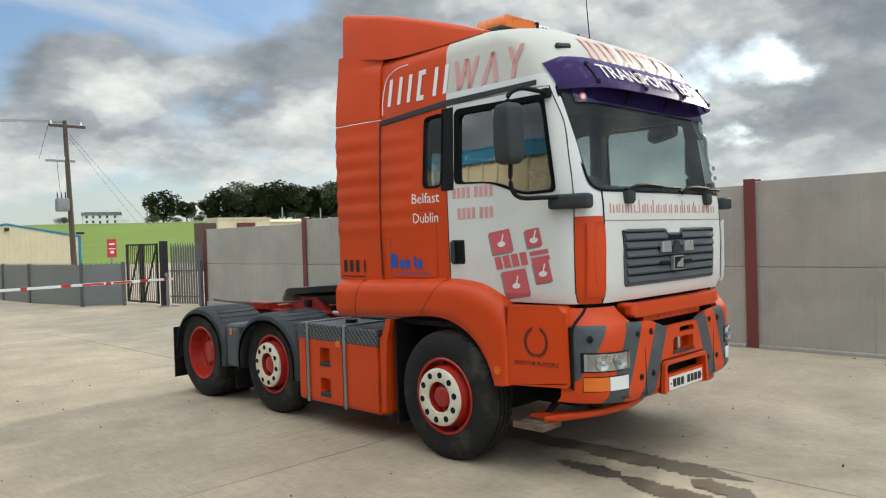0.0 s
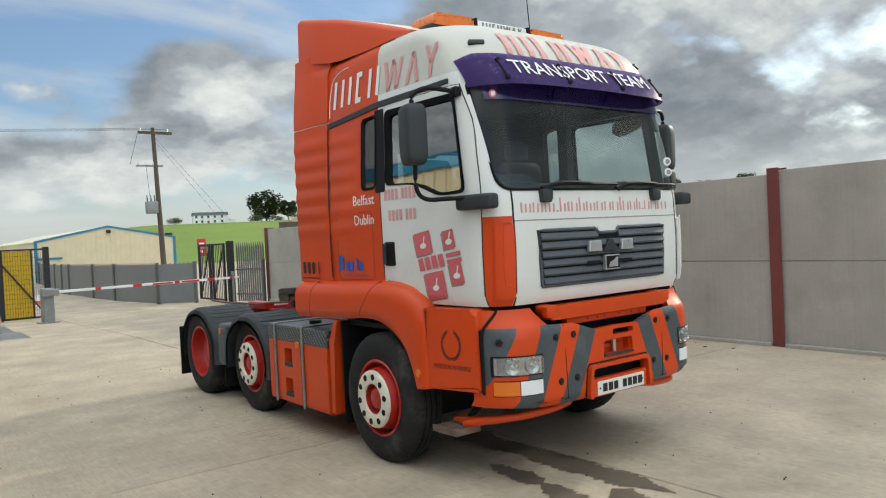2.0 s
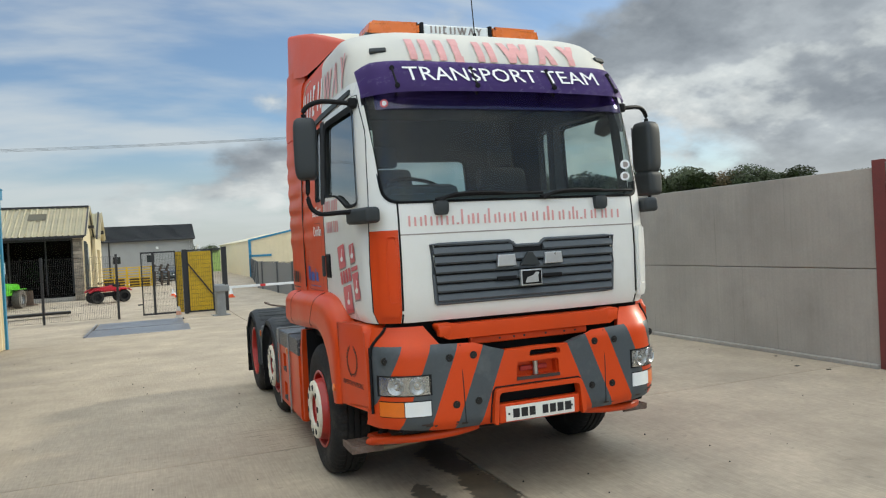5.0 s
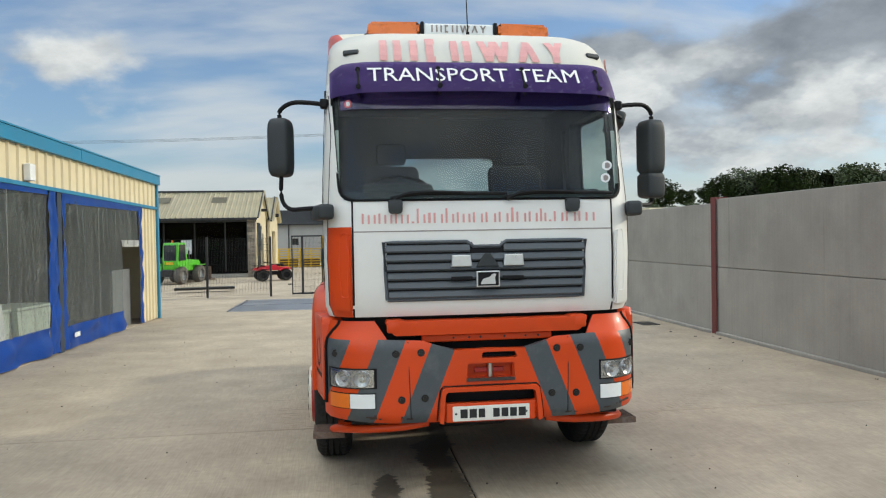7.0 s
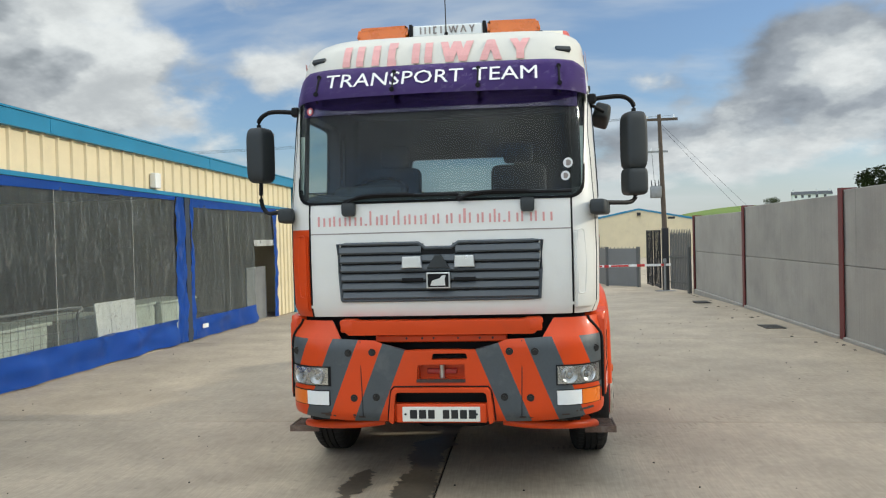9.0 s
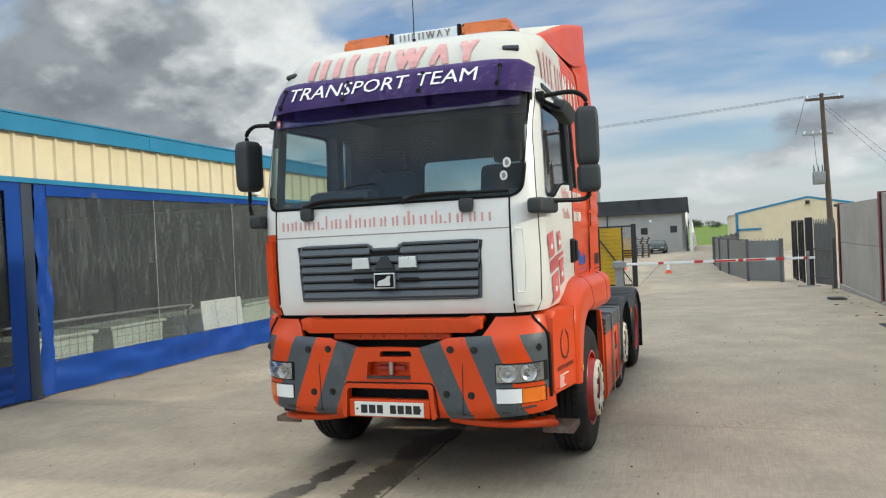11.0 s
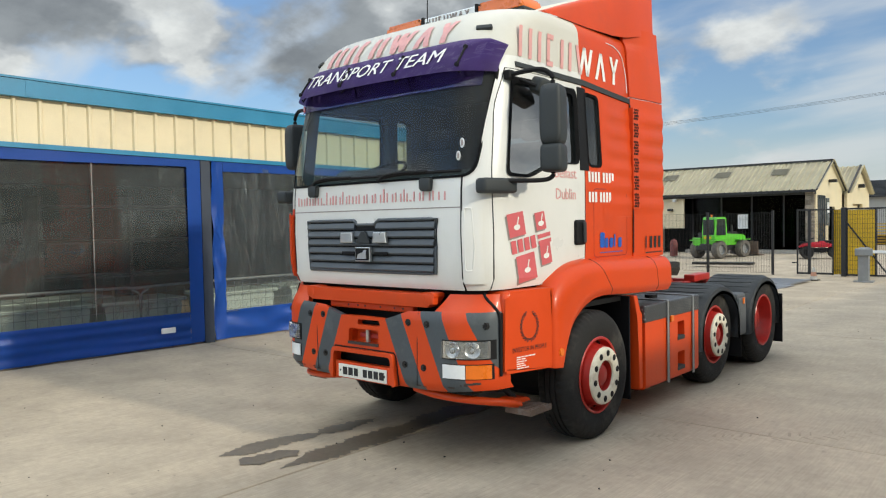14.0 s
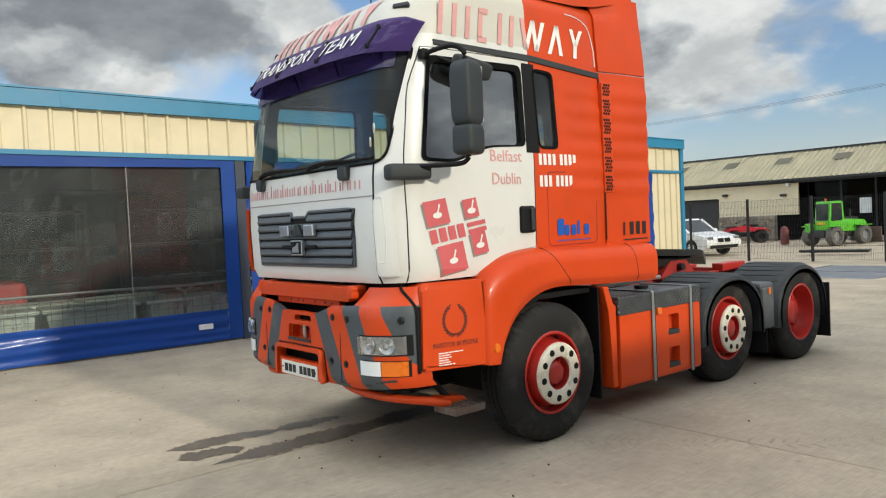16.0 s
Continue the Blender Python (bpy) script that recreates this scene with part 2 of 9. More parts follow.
def weather(mat, stretch, fine, streak, tint, mottle, spots):
    """Adds to a concrete: drawn-out brush or run marks, broad mottling and small dark spots."""
    n, l = mat.node_tree.nodes, mat.node_tree.links
    b = n["Principled BSDF"]
    co = n.new("ShaderNodeTexCoord")

    def tex(scale, s, detail=4):
        mp, t = n.new("ShaderNodeMapping"), n.new("ShaderNodeTexNoise")
        mp.inputs["Scale"].default_value = s
        l.new(co.outputs["Object"], mp.inputs[0]), l.new(mp.outputs[0], t.inputs["Vector"])
        t.inputs["Scale"].default_value, t.inputs["Detail"].default_value = scale, detail
        return t.outputs["Fac"]

    def span(v, a, c, lo, hi):
        r = n.new("ShaderNodeMapRange")
        r.inputs[1].default_value, r.inputs[2].default_value, r.inputs[3].default_value, r.inputs[4].default_value = a, c, lo, hi
        l.new(v, r.inputs[0])
        return r.outputs[0]

    def blend(kind, fac, a, c):
        x = n.new("ShaderNodeMix")
        x.data_type, x.blend_type = "RGBA", kind
        for i, v in ((0, fac), (6, a), (7, c)):
            if isinstance(v, (int, float)):
                x.inputs[i].default_value = v
            elif isinstance(v, tuple):
                x.inputs[i].default_value = (*v, 1)
            else:
                l.new(v, x.inputs[i])
        return x.outputs[2]
    col = b.inputs["Base Color"].links[0].from_socket
    drawn = tex(3.0, stretch)
    col = blend("MULTIPLY", 1.0, col, span(drawn, 0.3, 0.7, 1 - fine, 1 + fine))
    col = blend("MULTIPLY", 1.0, col, span(tex(mottle, (1, 1, 1), 7), 0.3, 0.7, 0.88, 1.1))
    if streak:
        col = blend("MIX", span(tex(2.2, stretch, 2), 0.66, 0.76, 0.0, streak), col, tint)
    if spots:
        col = blend("MIX", span(tex(9.0, (1, 1, 1), 3), 0.67, 0.74, 0.0, spots), col, tint)
    l.new(col, b.inputs["Base Color"])


def chequer_material():
    """Worn tread plate: raised lozenges in a slanting grid."""
    mat = material("chequer_plate", (0.07, 0.075, 0.08), 0.42, metal=0.45, vary=0.25, scale=8, fine=90, bump=0.3, dist=0.003, stain=((0.2, 0.2, 0.195), 0.5, 9))
    n, l = mat.node_tree.nodes, mat.node_tree.links
    co, mp, vo, rg, bp = (n.new("ShaderNode" + k) for k in ("TexCoord", "Mapping", "TexVoronoi", "MapRange", "Bump"))
    mp.inputs["Rotation"].default_value = (0.78, 0.0, 0.78)
    mp.inputs["Scale"].default_value = (34, 34, 34)
    vo.distance, vo.inputs["Randomness"].default_value = "MANHATTAN", 0.0
    vo.inputs["Scale"].default_value = 1.0
    l.new(co.outputs["Object"], mp.inputs[0]), l.new(mp.outputs[0], vo.inputs["Vector"])
    l.new(vo.outputs["Distance"], rg.inputs[0])
    rg.inputs[1].default_value, rg.inputs[2].default_value, rg.inputs[3].default_value, rg.inputs[4].default_value = 0.25, 0.6, 1.0, 0.0
    bp.inputs["Strength"].default_value, bp.inputs["Distance"].default_value = 0.8, 0.003
    l.new(rg.outputs[0], bp.inputs["Height"])
    b = n["Principled BSDF"]
    l.new(bp.outputs[0], b.inputs["Normal"])
    # the crowns are rubbed bright
    old = b.inputs["Base Color"].links[0].from_socket
    mx = n.new("ShaderNodeMix")
    mx.data_type = "RGBA"
    l.new(rg.outputs[0], mx.inputs[0]), l.new(old, mx.inputs[6])
    mx.inputs[7].default_value = (0.26, 0.265, 0.27, 1)
    l.new(mx.outputs[2], b.inputs["Base Color"])
    return mat


M = {}
M["orange"] = material("orange_paint", (0.61, 0.06, 0.007), 0.42, vary=0.07, scale=1.6, fine=220, bump=0.02, coat=0.1, spec=0.28, stain=((0.42, 0.06, 0.02), 0.35, 2.2))
M["white"] = material("white_paint", (0.73, 0.725, 0.685), 0.34, vary=0.035, scale=1.5, fine=200, bump=0.02, coat=0.35, stain=((0.58, 0.56, 0.5), 0.3, 1.8))
M["roofwhite"] = material("yellowed_roof_gelcoat", (0.6, 0.575, 0.5), 0.42, vary=0.05, scale=1.2, fine=160, bump=0.02, coat=0.15, stain=((0.46, 0.43, 0.35), 0.45, 1.6))
M["cream"] = material("cream_gelcoat", (0.68, 0.64, 0.5), 0.45, vary=0.06, scale=2, bump=0.03)
M["stripe"] = material("grey_stripe_paint", (0.062, 0.074, 0.082), 0.5, vary=0.08, scale=3, bump=0.04, stain=((0.16, 0.17, 0.17), 0.4, 5))
M["plastic"] = material("dark_grey_plastic", (0.024, 0.029, 0.031), 0.6, vary=0.12, scale=4, fine=300, bump=0.12, dist=0.002)
M["mudguard"] = material("grey_mudguard_plastic", (0.075, 0.083, 0.09), 0.55, vary=0.14, scale=3, fine=200, bump=0.1, dist=0.002, stain=((0.16, 0.155, 0.14), 0.4, 3))
M["grille"] = material("grille_plastic", (0.066, 0.078, 0.089), 0.45, vary=0.08, bump=0.04)
M["black"] = material("black_rubber", (0.008, 0.008, 0.009), 0.6, vary=0.15, bump=0.08, spec=0.2)
M["tyre"] = material("tyre_rubber", (0.019, 0.0185, 0.018), 0.8, vary=0.25, scale=6, fine=150, bump=0.25, spec=0.25, stain=((0.085, 0.078, 0.066), 0.6, 4))
M["redrim"] = material("red_rim_paint", (0.42, 0.022, 0.015), 0.38, vary=0.12, scale=5, bump=0.05, coat=0.2, stain=((0.16, 0.03, 0.02), 0.5, 6))
M["ring"] = material("cream_wheel_ring", (0.72, 0.68, 0.55), 0.4, vary=0.1, scale=8, bump=0.05, stain=((0.35, 0.2, 0.1), 0.5, 14))
M["steel"] = material("bright_steel", (0.55, 0.54, 0.5), 0.35, metal=0.9, vary=0.12, scale=6, bump=0.05)
M["chequer"] = chequer_material()
M["rusty"] = material("rusty_tread_steel", (0.14, 0.095, 0.07), 0.75, metal=0.1, vary=0.35, scale=9, fine=70, bump=0.6, dist=0.004, stain=((0.2, 0.19, 0.18), 0.6, 12))
M["sideglass"] = glass_material("tinted_side_glass", (0.6, 0.66, 0.64), 0.05, dust_haze=0.04)
M["column"] = material("slate_grey_column", (0.03, 0.042, 0.065), 0.5, vary=0.15, scale=2, bump=0.05)
M["trough"] = material("pale_green_plastic", (0.55, 0.62, 0.54), 0.5, vary=0.1, scale=2, bump=0.04)
M["chassis"] = material("red_chassis", (0.3, 0.02, 0.014), 0.55, vary=0.2, scale=5, bump=0.1, stain=((0.04, 0.03, 0.028), 0.7, 4))
M["grease"] = material("greasy_black_iron", (0.02, 0.019, 0.018), 0.4, metal=0.3, vary=0.3, scale=6, bump=0.3)
M["amber"] = material("amber_lens", (0.72, 0.155, 0.004), 0.3, vary=0.08, scale=8, fine=140, bump=0.15, coat=0.6, dist=0.003)
M["lens"] = material("lamp_reflector", (0.5, 0.51, 0.52), 0.18, metal=0.9, vary=0.12, scale=30, fine=130, bump=0.15, coat=1.0, dist=0.003)
M["chrome"] = material("chrome", (0.62, 0.63, 0.64), 0.3, metal=0.8, vary=0.05, bump=0.0)
M["foglens"] = material("white_fog_lens", (0.78, 0.8, 0.79), 0.25, vary=0.06, fine=180, bump=0.2, coat=0.5, dist=0.003)
M["plate"] = material("white_number_plate", (0.74, 0.73, 0.66), 0.35, vary=0.05, bump=0.02)
M["ink"] = material("black_print", (0.012, 0.012, 0.013), 0.5, vary=0.05, bump=0.0)
M["pink"] = material("faded_pink_print", (0.67, 0.33, 0.31), 0.45, vary=0.08, scale=4, bump=0.0)
M["redprint"] = material("red_print", (0.6, 0.12, 0.13), 0.42, vary=0.08, bump=0.0)
M["whiteprint"] = material("white_print", (0.8, 0.79, 0.75), 0.45, vary=0.04, bump=0.0)
M["greyprint"] = material("grey_print", (0.28, 0.24, 0.22), 0.5, vary=0.05, bump=0.0)
M["blueprint"] = material("blue_print", (0.012, 0.09, 0.42), 0.4, vary=0.06, bump=0.0)
# the pale film on this glass stands in for cloud reflected in it
M["glass"] = glass_material("cab_glass", (0.8, 0.92, 0.89), 0.0, dust_haze=0.09, ior=1.38)
M["darkglass"] = glass_material("dark_workshop_glass", (0.3, 0.38, 0.37), 0.0, ior=1.16)
M["rearglass"] = glass_material("dusty_rear_glass", (0.36, 0.42, 0.45), 0.0, dust_haze=0.12)
# teal-black goods colour stands in for the weak light inside the barn
M["store"] = material("shaded_stored_goods", (0.022, 0.034, 0.034), 0.7, vary=0.3, scale=2, bump=0.1)
M["visor"] = glass_material("purple_visor", (0.30, 0.22, 0.48), 0.0, 0.35, body=((0.11, 0.06, 0.24), 0.55))
M["strip"] = glass_material("purple_film", (0.36, 0.28, 0.6), 0.02, 0.05, body=((0.06, 0.04, 0.14), 0.2))
M["weld"] = glass_material("welded_pvc_seam", (0.7, 0.72, 0.71), 0.1, 0.2, body=((0.5, 0.52, 0.5), 0.3))
M["clearlens"] = glass_material("clear_lamp_cover", (0.95, 0.96, 0.96), 0.03, 0.03)
# pale body colour of both sheets stands in for reflected sky
M["pvc"] = glass_material("clear_pvc_sheet", (0.72, 0.75, 0.73), 0.02, 0.2, dust_haze=0.06, crinkle=0.4, body=((0.38, 0.46, 0.52), 0.07), glint_lines=0.14, ior=1.45)
M["pvcflat"] = glass_material("clear_flat_pvc", (0.7, 0.73, 0.71), 0.03, 0.05, dust_haze=0.04, body=((0.42, 0.46, 0.45), 0.08), ior=1.45)
M["interior"] = material("cab_interior", (0.03, 0.033, 0.034), 0.8, vary=0.15, bump=0.1)
M["seat"] = material("seat_cloth", (0.035, 0.038, 0.044), 0.9, vary=0.2, bump=0.2)
M["concrete"] = material("yard_concrete", (0.39, 0.325, 0.24), 0.85, vary=0.14, scale=0.7, fine=14, bump=0.3, stain=((0.29, 0.24, 0.176), 0.6, 0.55), island=0.05, dist=0.004)
weather(M["concrete"], (26, 1.2, 1), 0.1, 0.0, (0.13, 0.12, 0.1), 1.6, 0.35)
M["joint"] = material("joint_filler", (0.035, 0.031, 0.027), 0.9, vary=0.2, bump=0.2)
M["wall"] = material("cast_concrete_wall", (0.33, 0.312, 0.275), 0.85, vary=0.07, scale=1.3, fine=30, bump=0.15, stain=((0.21, 0.2, 0.182), 0.4, 1.1), island=0.05, dist=0.004)
weather(M["wall"], (1, 7, 0.22), 0.035, 0.3, (0.12, 0.115, 0.1), 1.0, 0.0)
M["redpost"] = material("red_oxide_post", (0.14, 0.03, 0.027), 0.6, vary=0.15, bump=0.1)
M["clad"] = material("cream_cladding", (0.70, 0.61, 0.41), 0.45, vary=0.05, scale=1.5, bump=0.03, stain=((0.5, 0.43, 0.3), 0.3, 2))
M["bluetrim"] = material("blue_trim", (0.02, 0.2, 0.36), 0.4, vary=0.08, scale=2, bump=0.04)
M["pvcblue"] = material("blue_pvc_fabric", (0.014, 0.105, 0.52), 0.38, vary=0.06, scale=1.2, fine=160, bump=0.05, coat=0.3, dist=0.003)
M["galv"] = material("galvanised_steel", (0.27, 0.28, 0.28), 0.5, metal=0.5, vary=0.15, scale=5, bump=0.08)
M["palisade"] = material("grey_palisade_steel", (0.1, 0.105, 0.105), 0.6, metal=0.15, vary=0.15, scale=2, bump=0.05)
M["darkmetal"] = material("black_painted_steel", (0.016, 0.016, 0.018), 0.45, vary=0.15, bump=0.05)
M["yellow"] = material("yellow_gate_panel", (0.66, 0.42, 0.012), 0.5, vary=0.1, scale=3, bump=0.05)
M["conewhite"] = material("dirty_cone_white", (0.42, 0.4, 0.36), 0.6, vary=0.25, scale=8, bump=0.05)
M["conefaded"] = material("faded_cone_orange", (0.45, 0.22, 0.14), 0.6, vary=0.2, scale=8, bump=0.05)
M["fencesheet"] = material("grey_fence_sheet", (0.165, 0.17, 0.17), 0.55, metal=0.1, vary=0.12, scale=0.8, bump=0.05)
M["dustytyre"] = material("dusty_rubber", (0.12, 0.11, 0.095), 0.9, vary=0.25, scale=6, bump=0.5)
# near-black colour that stands in for the unlit insides of the buildings
M["darkroom"] = material("painted_gloom", (0.014, 0.019, 0.022), 0.95, spec=0.15, vary=0.2, scale=0.8, bump=0.1)
M["slate"] = material("slate_roof", (0.055, 0.06, 0.065), 0.6, vary=0.2, scale=2, fine=20, bump=0.3)
M["render"] = material("grey_render_wall", (0.36, 0.36, 0.34), 0.85, vary=0.08, scale=1, fine=40, bump=0.15)
M["stone"] = material("rough_stone", (0.26, 0.22, 0.17), 0.9, vary=0.25, scale=4, fine=30, bump=0.6, island=0.25, dist=0.02)
M["roofsheet"] = material("pale_roof_sheet", (0.64, 0.585, 0.42), 0.6, vary=0.08, scale=1.2, bump=0.05, stain=((0.52, 0.47, 0.33), 0.5, 0.8))
M["rooflight"] = material("dull_rooflight", (0.2, 0.18, 0.12), 0.4, vary=0.15, bump=0.03)
M["green"] = material("lime_green_paint", (0.11, 0.5, 0.025), 0.35, vary=0.08, bump=0.03, coat=0.2)
M["red"] = material("red_plastic", (0.5, 0.015, 0.03), 0.35, vary=0.08, bump=0.03)
M["pole"] = material("weathered_pole_wood", (0.085, 0.064, 0.048), 0.85, vary=0.25, scale=4, bump=0.3)
M["coneorange"] = material("cone_orange", (0.75, 0.1, 0.02), 0.5, vary=0.08, bump=0.03)
M["barrierred"] = material("barrier_red", (0.5, 0.03, 0.03), 0.45, vary=0.06, bump=0.02)
M["carwhite"] = material("white_car_paint", (0.8, 0.8, 0.79), 0.2, vary=0.02, bump=0.0, coat=0.7)
M["cargrey"] = material("grey_car_paint", (0.1, 0.12, 0.13), 0.25, vary=0.04, bump=0.0, coat=0.6)
M["cardark"] = material("dark_green_car_paint", (0.018, 0.03, 0.026), 0.3, vary=0.04, bump=0.0, coat=0.4)
M["carglass"] = material("dark_car_glass", (0.02, 0.025, 0.03), 0.08, vary=0.05, bump=0.0, coat=0.5)
M["grass"] = material("meadow_grass", (0.125, 0.19, 0.014), 0.9, vary=0.25, scale=0.03, fine=1.5, bump=0.3, stain=((0.16, 0.2, 0.03), 0.5, 0.02))
M["leaf"] = material("tree_leaves", (0.046, 0.06, 0.022), 0.8, vary=0.4, scale=0.6, bump=0.0)
M["autumn"] = material("autumn_leaves", (0.09, 0.06, 0.018), 0.8, vary=0.4, scale=0.6, bump=0.0)
M["bark"] = material("bark", (0.06, 0.05, 0.04), 0.9, vary=0.3, bump=0.3)
M["whitewall"] = material("white_house_render", (0.75, 0.75, 0.72), 0.8, vary=0.05, bump=0.05)
M["weigh"] = material("steel_ground_plate", (0.24, 0.245, 0.26), 0.4, metal=0.6, vary=0.2, scale=1.5, fine=40, bump=0.2)
M["wet"] = material("wet_concrete", (0.13, 0.106, 0.078), 0.4, vary=0.2, scale=3, fine=20, bump=0.1)
M["scuff"] = material("dark_scuff", (0.05, 0.035, 0.03), 0.8, vary=0.3, scale=20, bump=0.2)

# ---- building helpers ----


def part(name, bm, mats, parent=None, label="", smooth=False, m=None):
    """Links a bmesh as one mesh object under a thing or part."""
    bmesh.ops.recalc_face_normals(bm, faces=bm.faces)
    me = bpy.data.meshes.new(name)
    bm.to_mesh(me)
    bm.free()
    return put(name, me, mats, parent, label, smooth, m)


def put(name, me, mats, parent=None, label="", smooth=False, m=None):
    if not me.materials:
        for k in (mats if isinstance(mats, (list, tuple)) else [mats]):
            me.materials.append(M[k])
    if smooth:
        me.polygons.foreach_set("use_smooth", [True] * len(me.polygons))
        me.set_sharp_from_angle(angle=radians(38))
    ob = new(name, me)
    if parent:
        ob.parent = parent
    if m is not None:
        ob.matrix_local = m
    if label:
        tagged(ob, label)
    return ob


def thing(name, label, category, m=None, group="", kind=""):
    ob = new(name)
    ob.empty_display_size = 0.2
    if m is not None:
        ob.matrix_world = m
    return tagged(ob, label, category, group, kind)


def box(bm, x0, x1, y0, y1, z0, z1, bevel=0.0, mat=0, seg=2):
    r = bmesh.ops.create_cube(bm, size=1, matrix=Matrix.LocRotScale(((x0 + x1) / 2, (y0 + y1) / 2, (z0 + z1) / 2), None, (abs(x1 - x0), abs(y1 - y0), abs(z1 - z0))))
    fs = {f for v in r["verts"] for f in v.link_faces}
    for f in fs:
        f.material_index = mat
    if bevel:
        es = list({e for v in r["verts"] for e in v.link_edges})
        bmesh.ops.bevel(bm, geom=es, offset=bevel, segments=seg, affect="EDGES", profile=0.5)
    return bm


def boxed(*a, **k):
    return box(bmesh.new(), *a, **k)


AXES = {"x": lambda a, u, v: (a, u, v), "y": lambda a, u, v: (u, a, v), "z": lambda a, u, v: (u, v, a)}


def prism(bm, pts, axis, a0, a1, bevel=0.0, mat=0, seg=2):
    """A flat outline (two remaining axes in order) drawn out along axis."""
    f = AXES[axis]
    v0, v1 = [bm.verts.new(f(a0, *p)) for p in pts], [bm.verts.new(f(a1, *p)) for p in pts]
    faces = [bm.faces.new(v0), bm.faces.new(v1)]
    n = len(pts)
    faces += [bm.faces.new((v0[i], v0[(i + 1) % n], v1[(i + 1) % n], v1[i])) for i in range(n)]
    for fc in faces:
        fc.material_index = mat
    if bevel:
        es = [e for e in {e for fc in faces[:2] for e in fc.edges}]
        bmesh.ops.bevel(bm, geom=es, offset=bevel, segments=seg, affect="EDGES", profile=0.5)
    return bm


def rod(bm, p0, p1, r, seg=10, r1=None, mat=0):
    p0, p1 = Vector(p0), Vector(p1)
    d = p1 - p0
    m = Matrix.Translation((p0 + p1) / 2) @ d.to_track_quat("Z", "Y").to_matrix().to_4x4()
    res = bmesh.ops.create_cone(bm, cap_ends=True, segments=seg, radius1=r, radius2=r if r1 is None else r1, depth=d.length, matrix=m)
    for f in {f for v in res["verts"] for f in v.link_faces}:
        f.material_index = mat
    return bm


def pipe(bm, pts, r, seg=8, mat=0):
    """A round bar bent along points."""
    pts = [Vector(p) for p in pts]
    rings = []
    for i, p in enumerate(pts):
        d = (pts[min(i + 1, len(pts) - 1)] - pts[max(i - 1, 0)]).normalized()
        q = d.to_track_quat("Z", "Y")
        rings.append([bm.verts.new(p + q @ Vector((r * math.cos(2 * math.pi * k / seg), r * math.sin(2 * math.pi * k / seg), 0))) for k in range(seg)])
    for a, b in zip(rings, rings[1:]):
        for k in range(seg):
            bm.faces.new((a[k], a[(k + 1) % seg], b[(k + 1) % seg], b[k])).material_index = mat
    bm.faces.new(rings[0]).material_index = mat
    bm.faces.new(rings[-1]).material_index = mat
    return bm


def arc(points, n=5):
    """Smooths a row of points with a Catmull-Rom curve."""
    p = [Vector(q) for q in points]
    out = []
    for i in range(len(p) - 1):
        a, b, c, d = p[max(i - 1, 0)], p[i], p[i + 1], p[min(i + 2, len(p) - 1)]
        for k in range(n):
            t = k / n
            out.append(0.5 * ((2 * b) + (c - a) * t + (2 * a - 5 * b + 4 * c - d) * t * t + (3 * b - a - 3 * c + d) * t ** 3))
    return out + [p[-1]]


def rounded(pts, r, n=4):
    """A flat outline with its corners rounded; r is one radius or one a corner."""
    out = []
    k = len(pts)
    for i in range(k):
        a, b, c = Vector(pts[i - 1]), Vector(pts[i]), Vector(pts[(i + 1) % k])
        q = r[i] if isinstance(r, (list, tuple)) else r
        q = min(q, (a - b).length * 0.45, (c - b).length * 0.45)
        s, e = b + (a - b).normalized() * q, b + (c - b).normalized() * q
        for j in range(n + 1):
            t = j / n
            out.append(tuple((1 - t) ** 2 * s + 2 * t * (1 - t) * b + t * t * e))
    return out


def spin(bm, profile, seg=32, mat=0, close=False, axis="x"):
    """A profile of (radius, along) turned about an axis through the origin."""
    rings = []
    for r, a in profile:
        ring = []
        for k in range(seg):
            c, s = math.cos(2 * math.pi * k / seg) * r, math.sin(2 * math.pi * k / seg) * r
            ring.append(bm.verts.new((a, c, s) if axis == "x" else (c, s, a)))
        rings.append(ring)
    pairs = list(zip(rings, rings[1:])) + ([(rings[-1], rings[0])] if close else [])
    for i, (a, b) in enumerate(pairs):
        mi = mat[i] if isinstance(mat, (list, tuple)) else mat
        for k in range(seg):
            bm.faces.new((a[k], a[(k + 1) % seg], b[(k + 1) % seg], b[k])).material_index = mi
    return bm


def solid(bm, cutters, op="DIFFERENCE"):
    """The bmesh less (or with) other closed meshes."""
    def temp(b):
        bmesh.ops.recalc_face_normals(b, faces=b.faces)
        me = bpy.data.meshes.new("work")
        b.to_mesh(me)
        b.free()
        return new("work", me)
    base = temp(bm)
    others = [temp(c) for c in cutters]
    for o in others:
        md = base.modifiers.new("cut", "BOOLEAN")
        md.operation, md.object, md.solver = op, o, "EXACT"
    me = bpy.data.meshes.new_from_object(base.evaluated_get(bpy.context.evaluated_depsgraph_get()))
    res = bmesh.new()
    res.from_mesh(me)
    for o in (base, *others):
        old = o.data
        bpy.data.objects.remove(o)
        bpy.data.meshes.remove(old)
    bpy.data.meshes.remove(me)
    return res


def split(bm, point, normal):
    bmesh.ops.bisect_plane(bm, geom=bm.verts[:] + bm.edges[:] + bm.faces[:], plane_co=point, plane_no=normal)


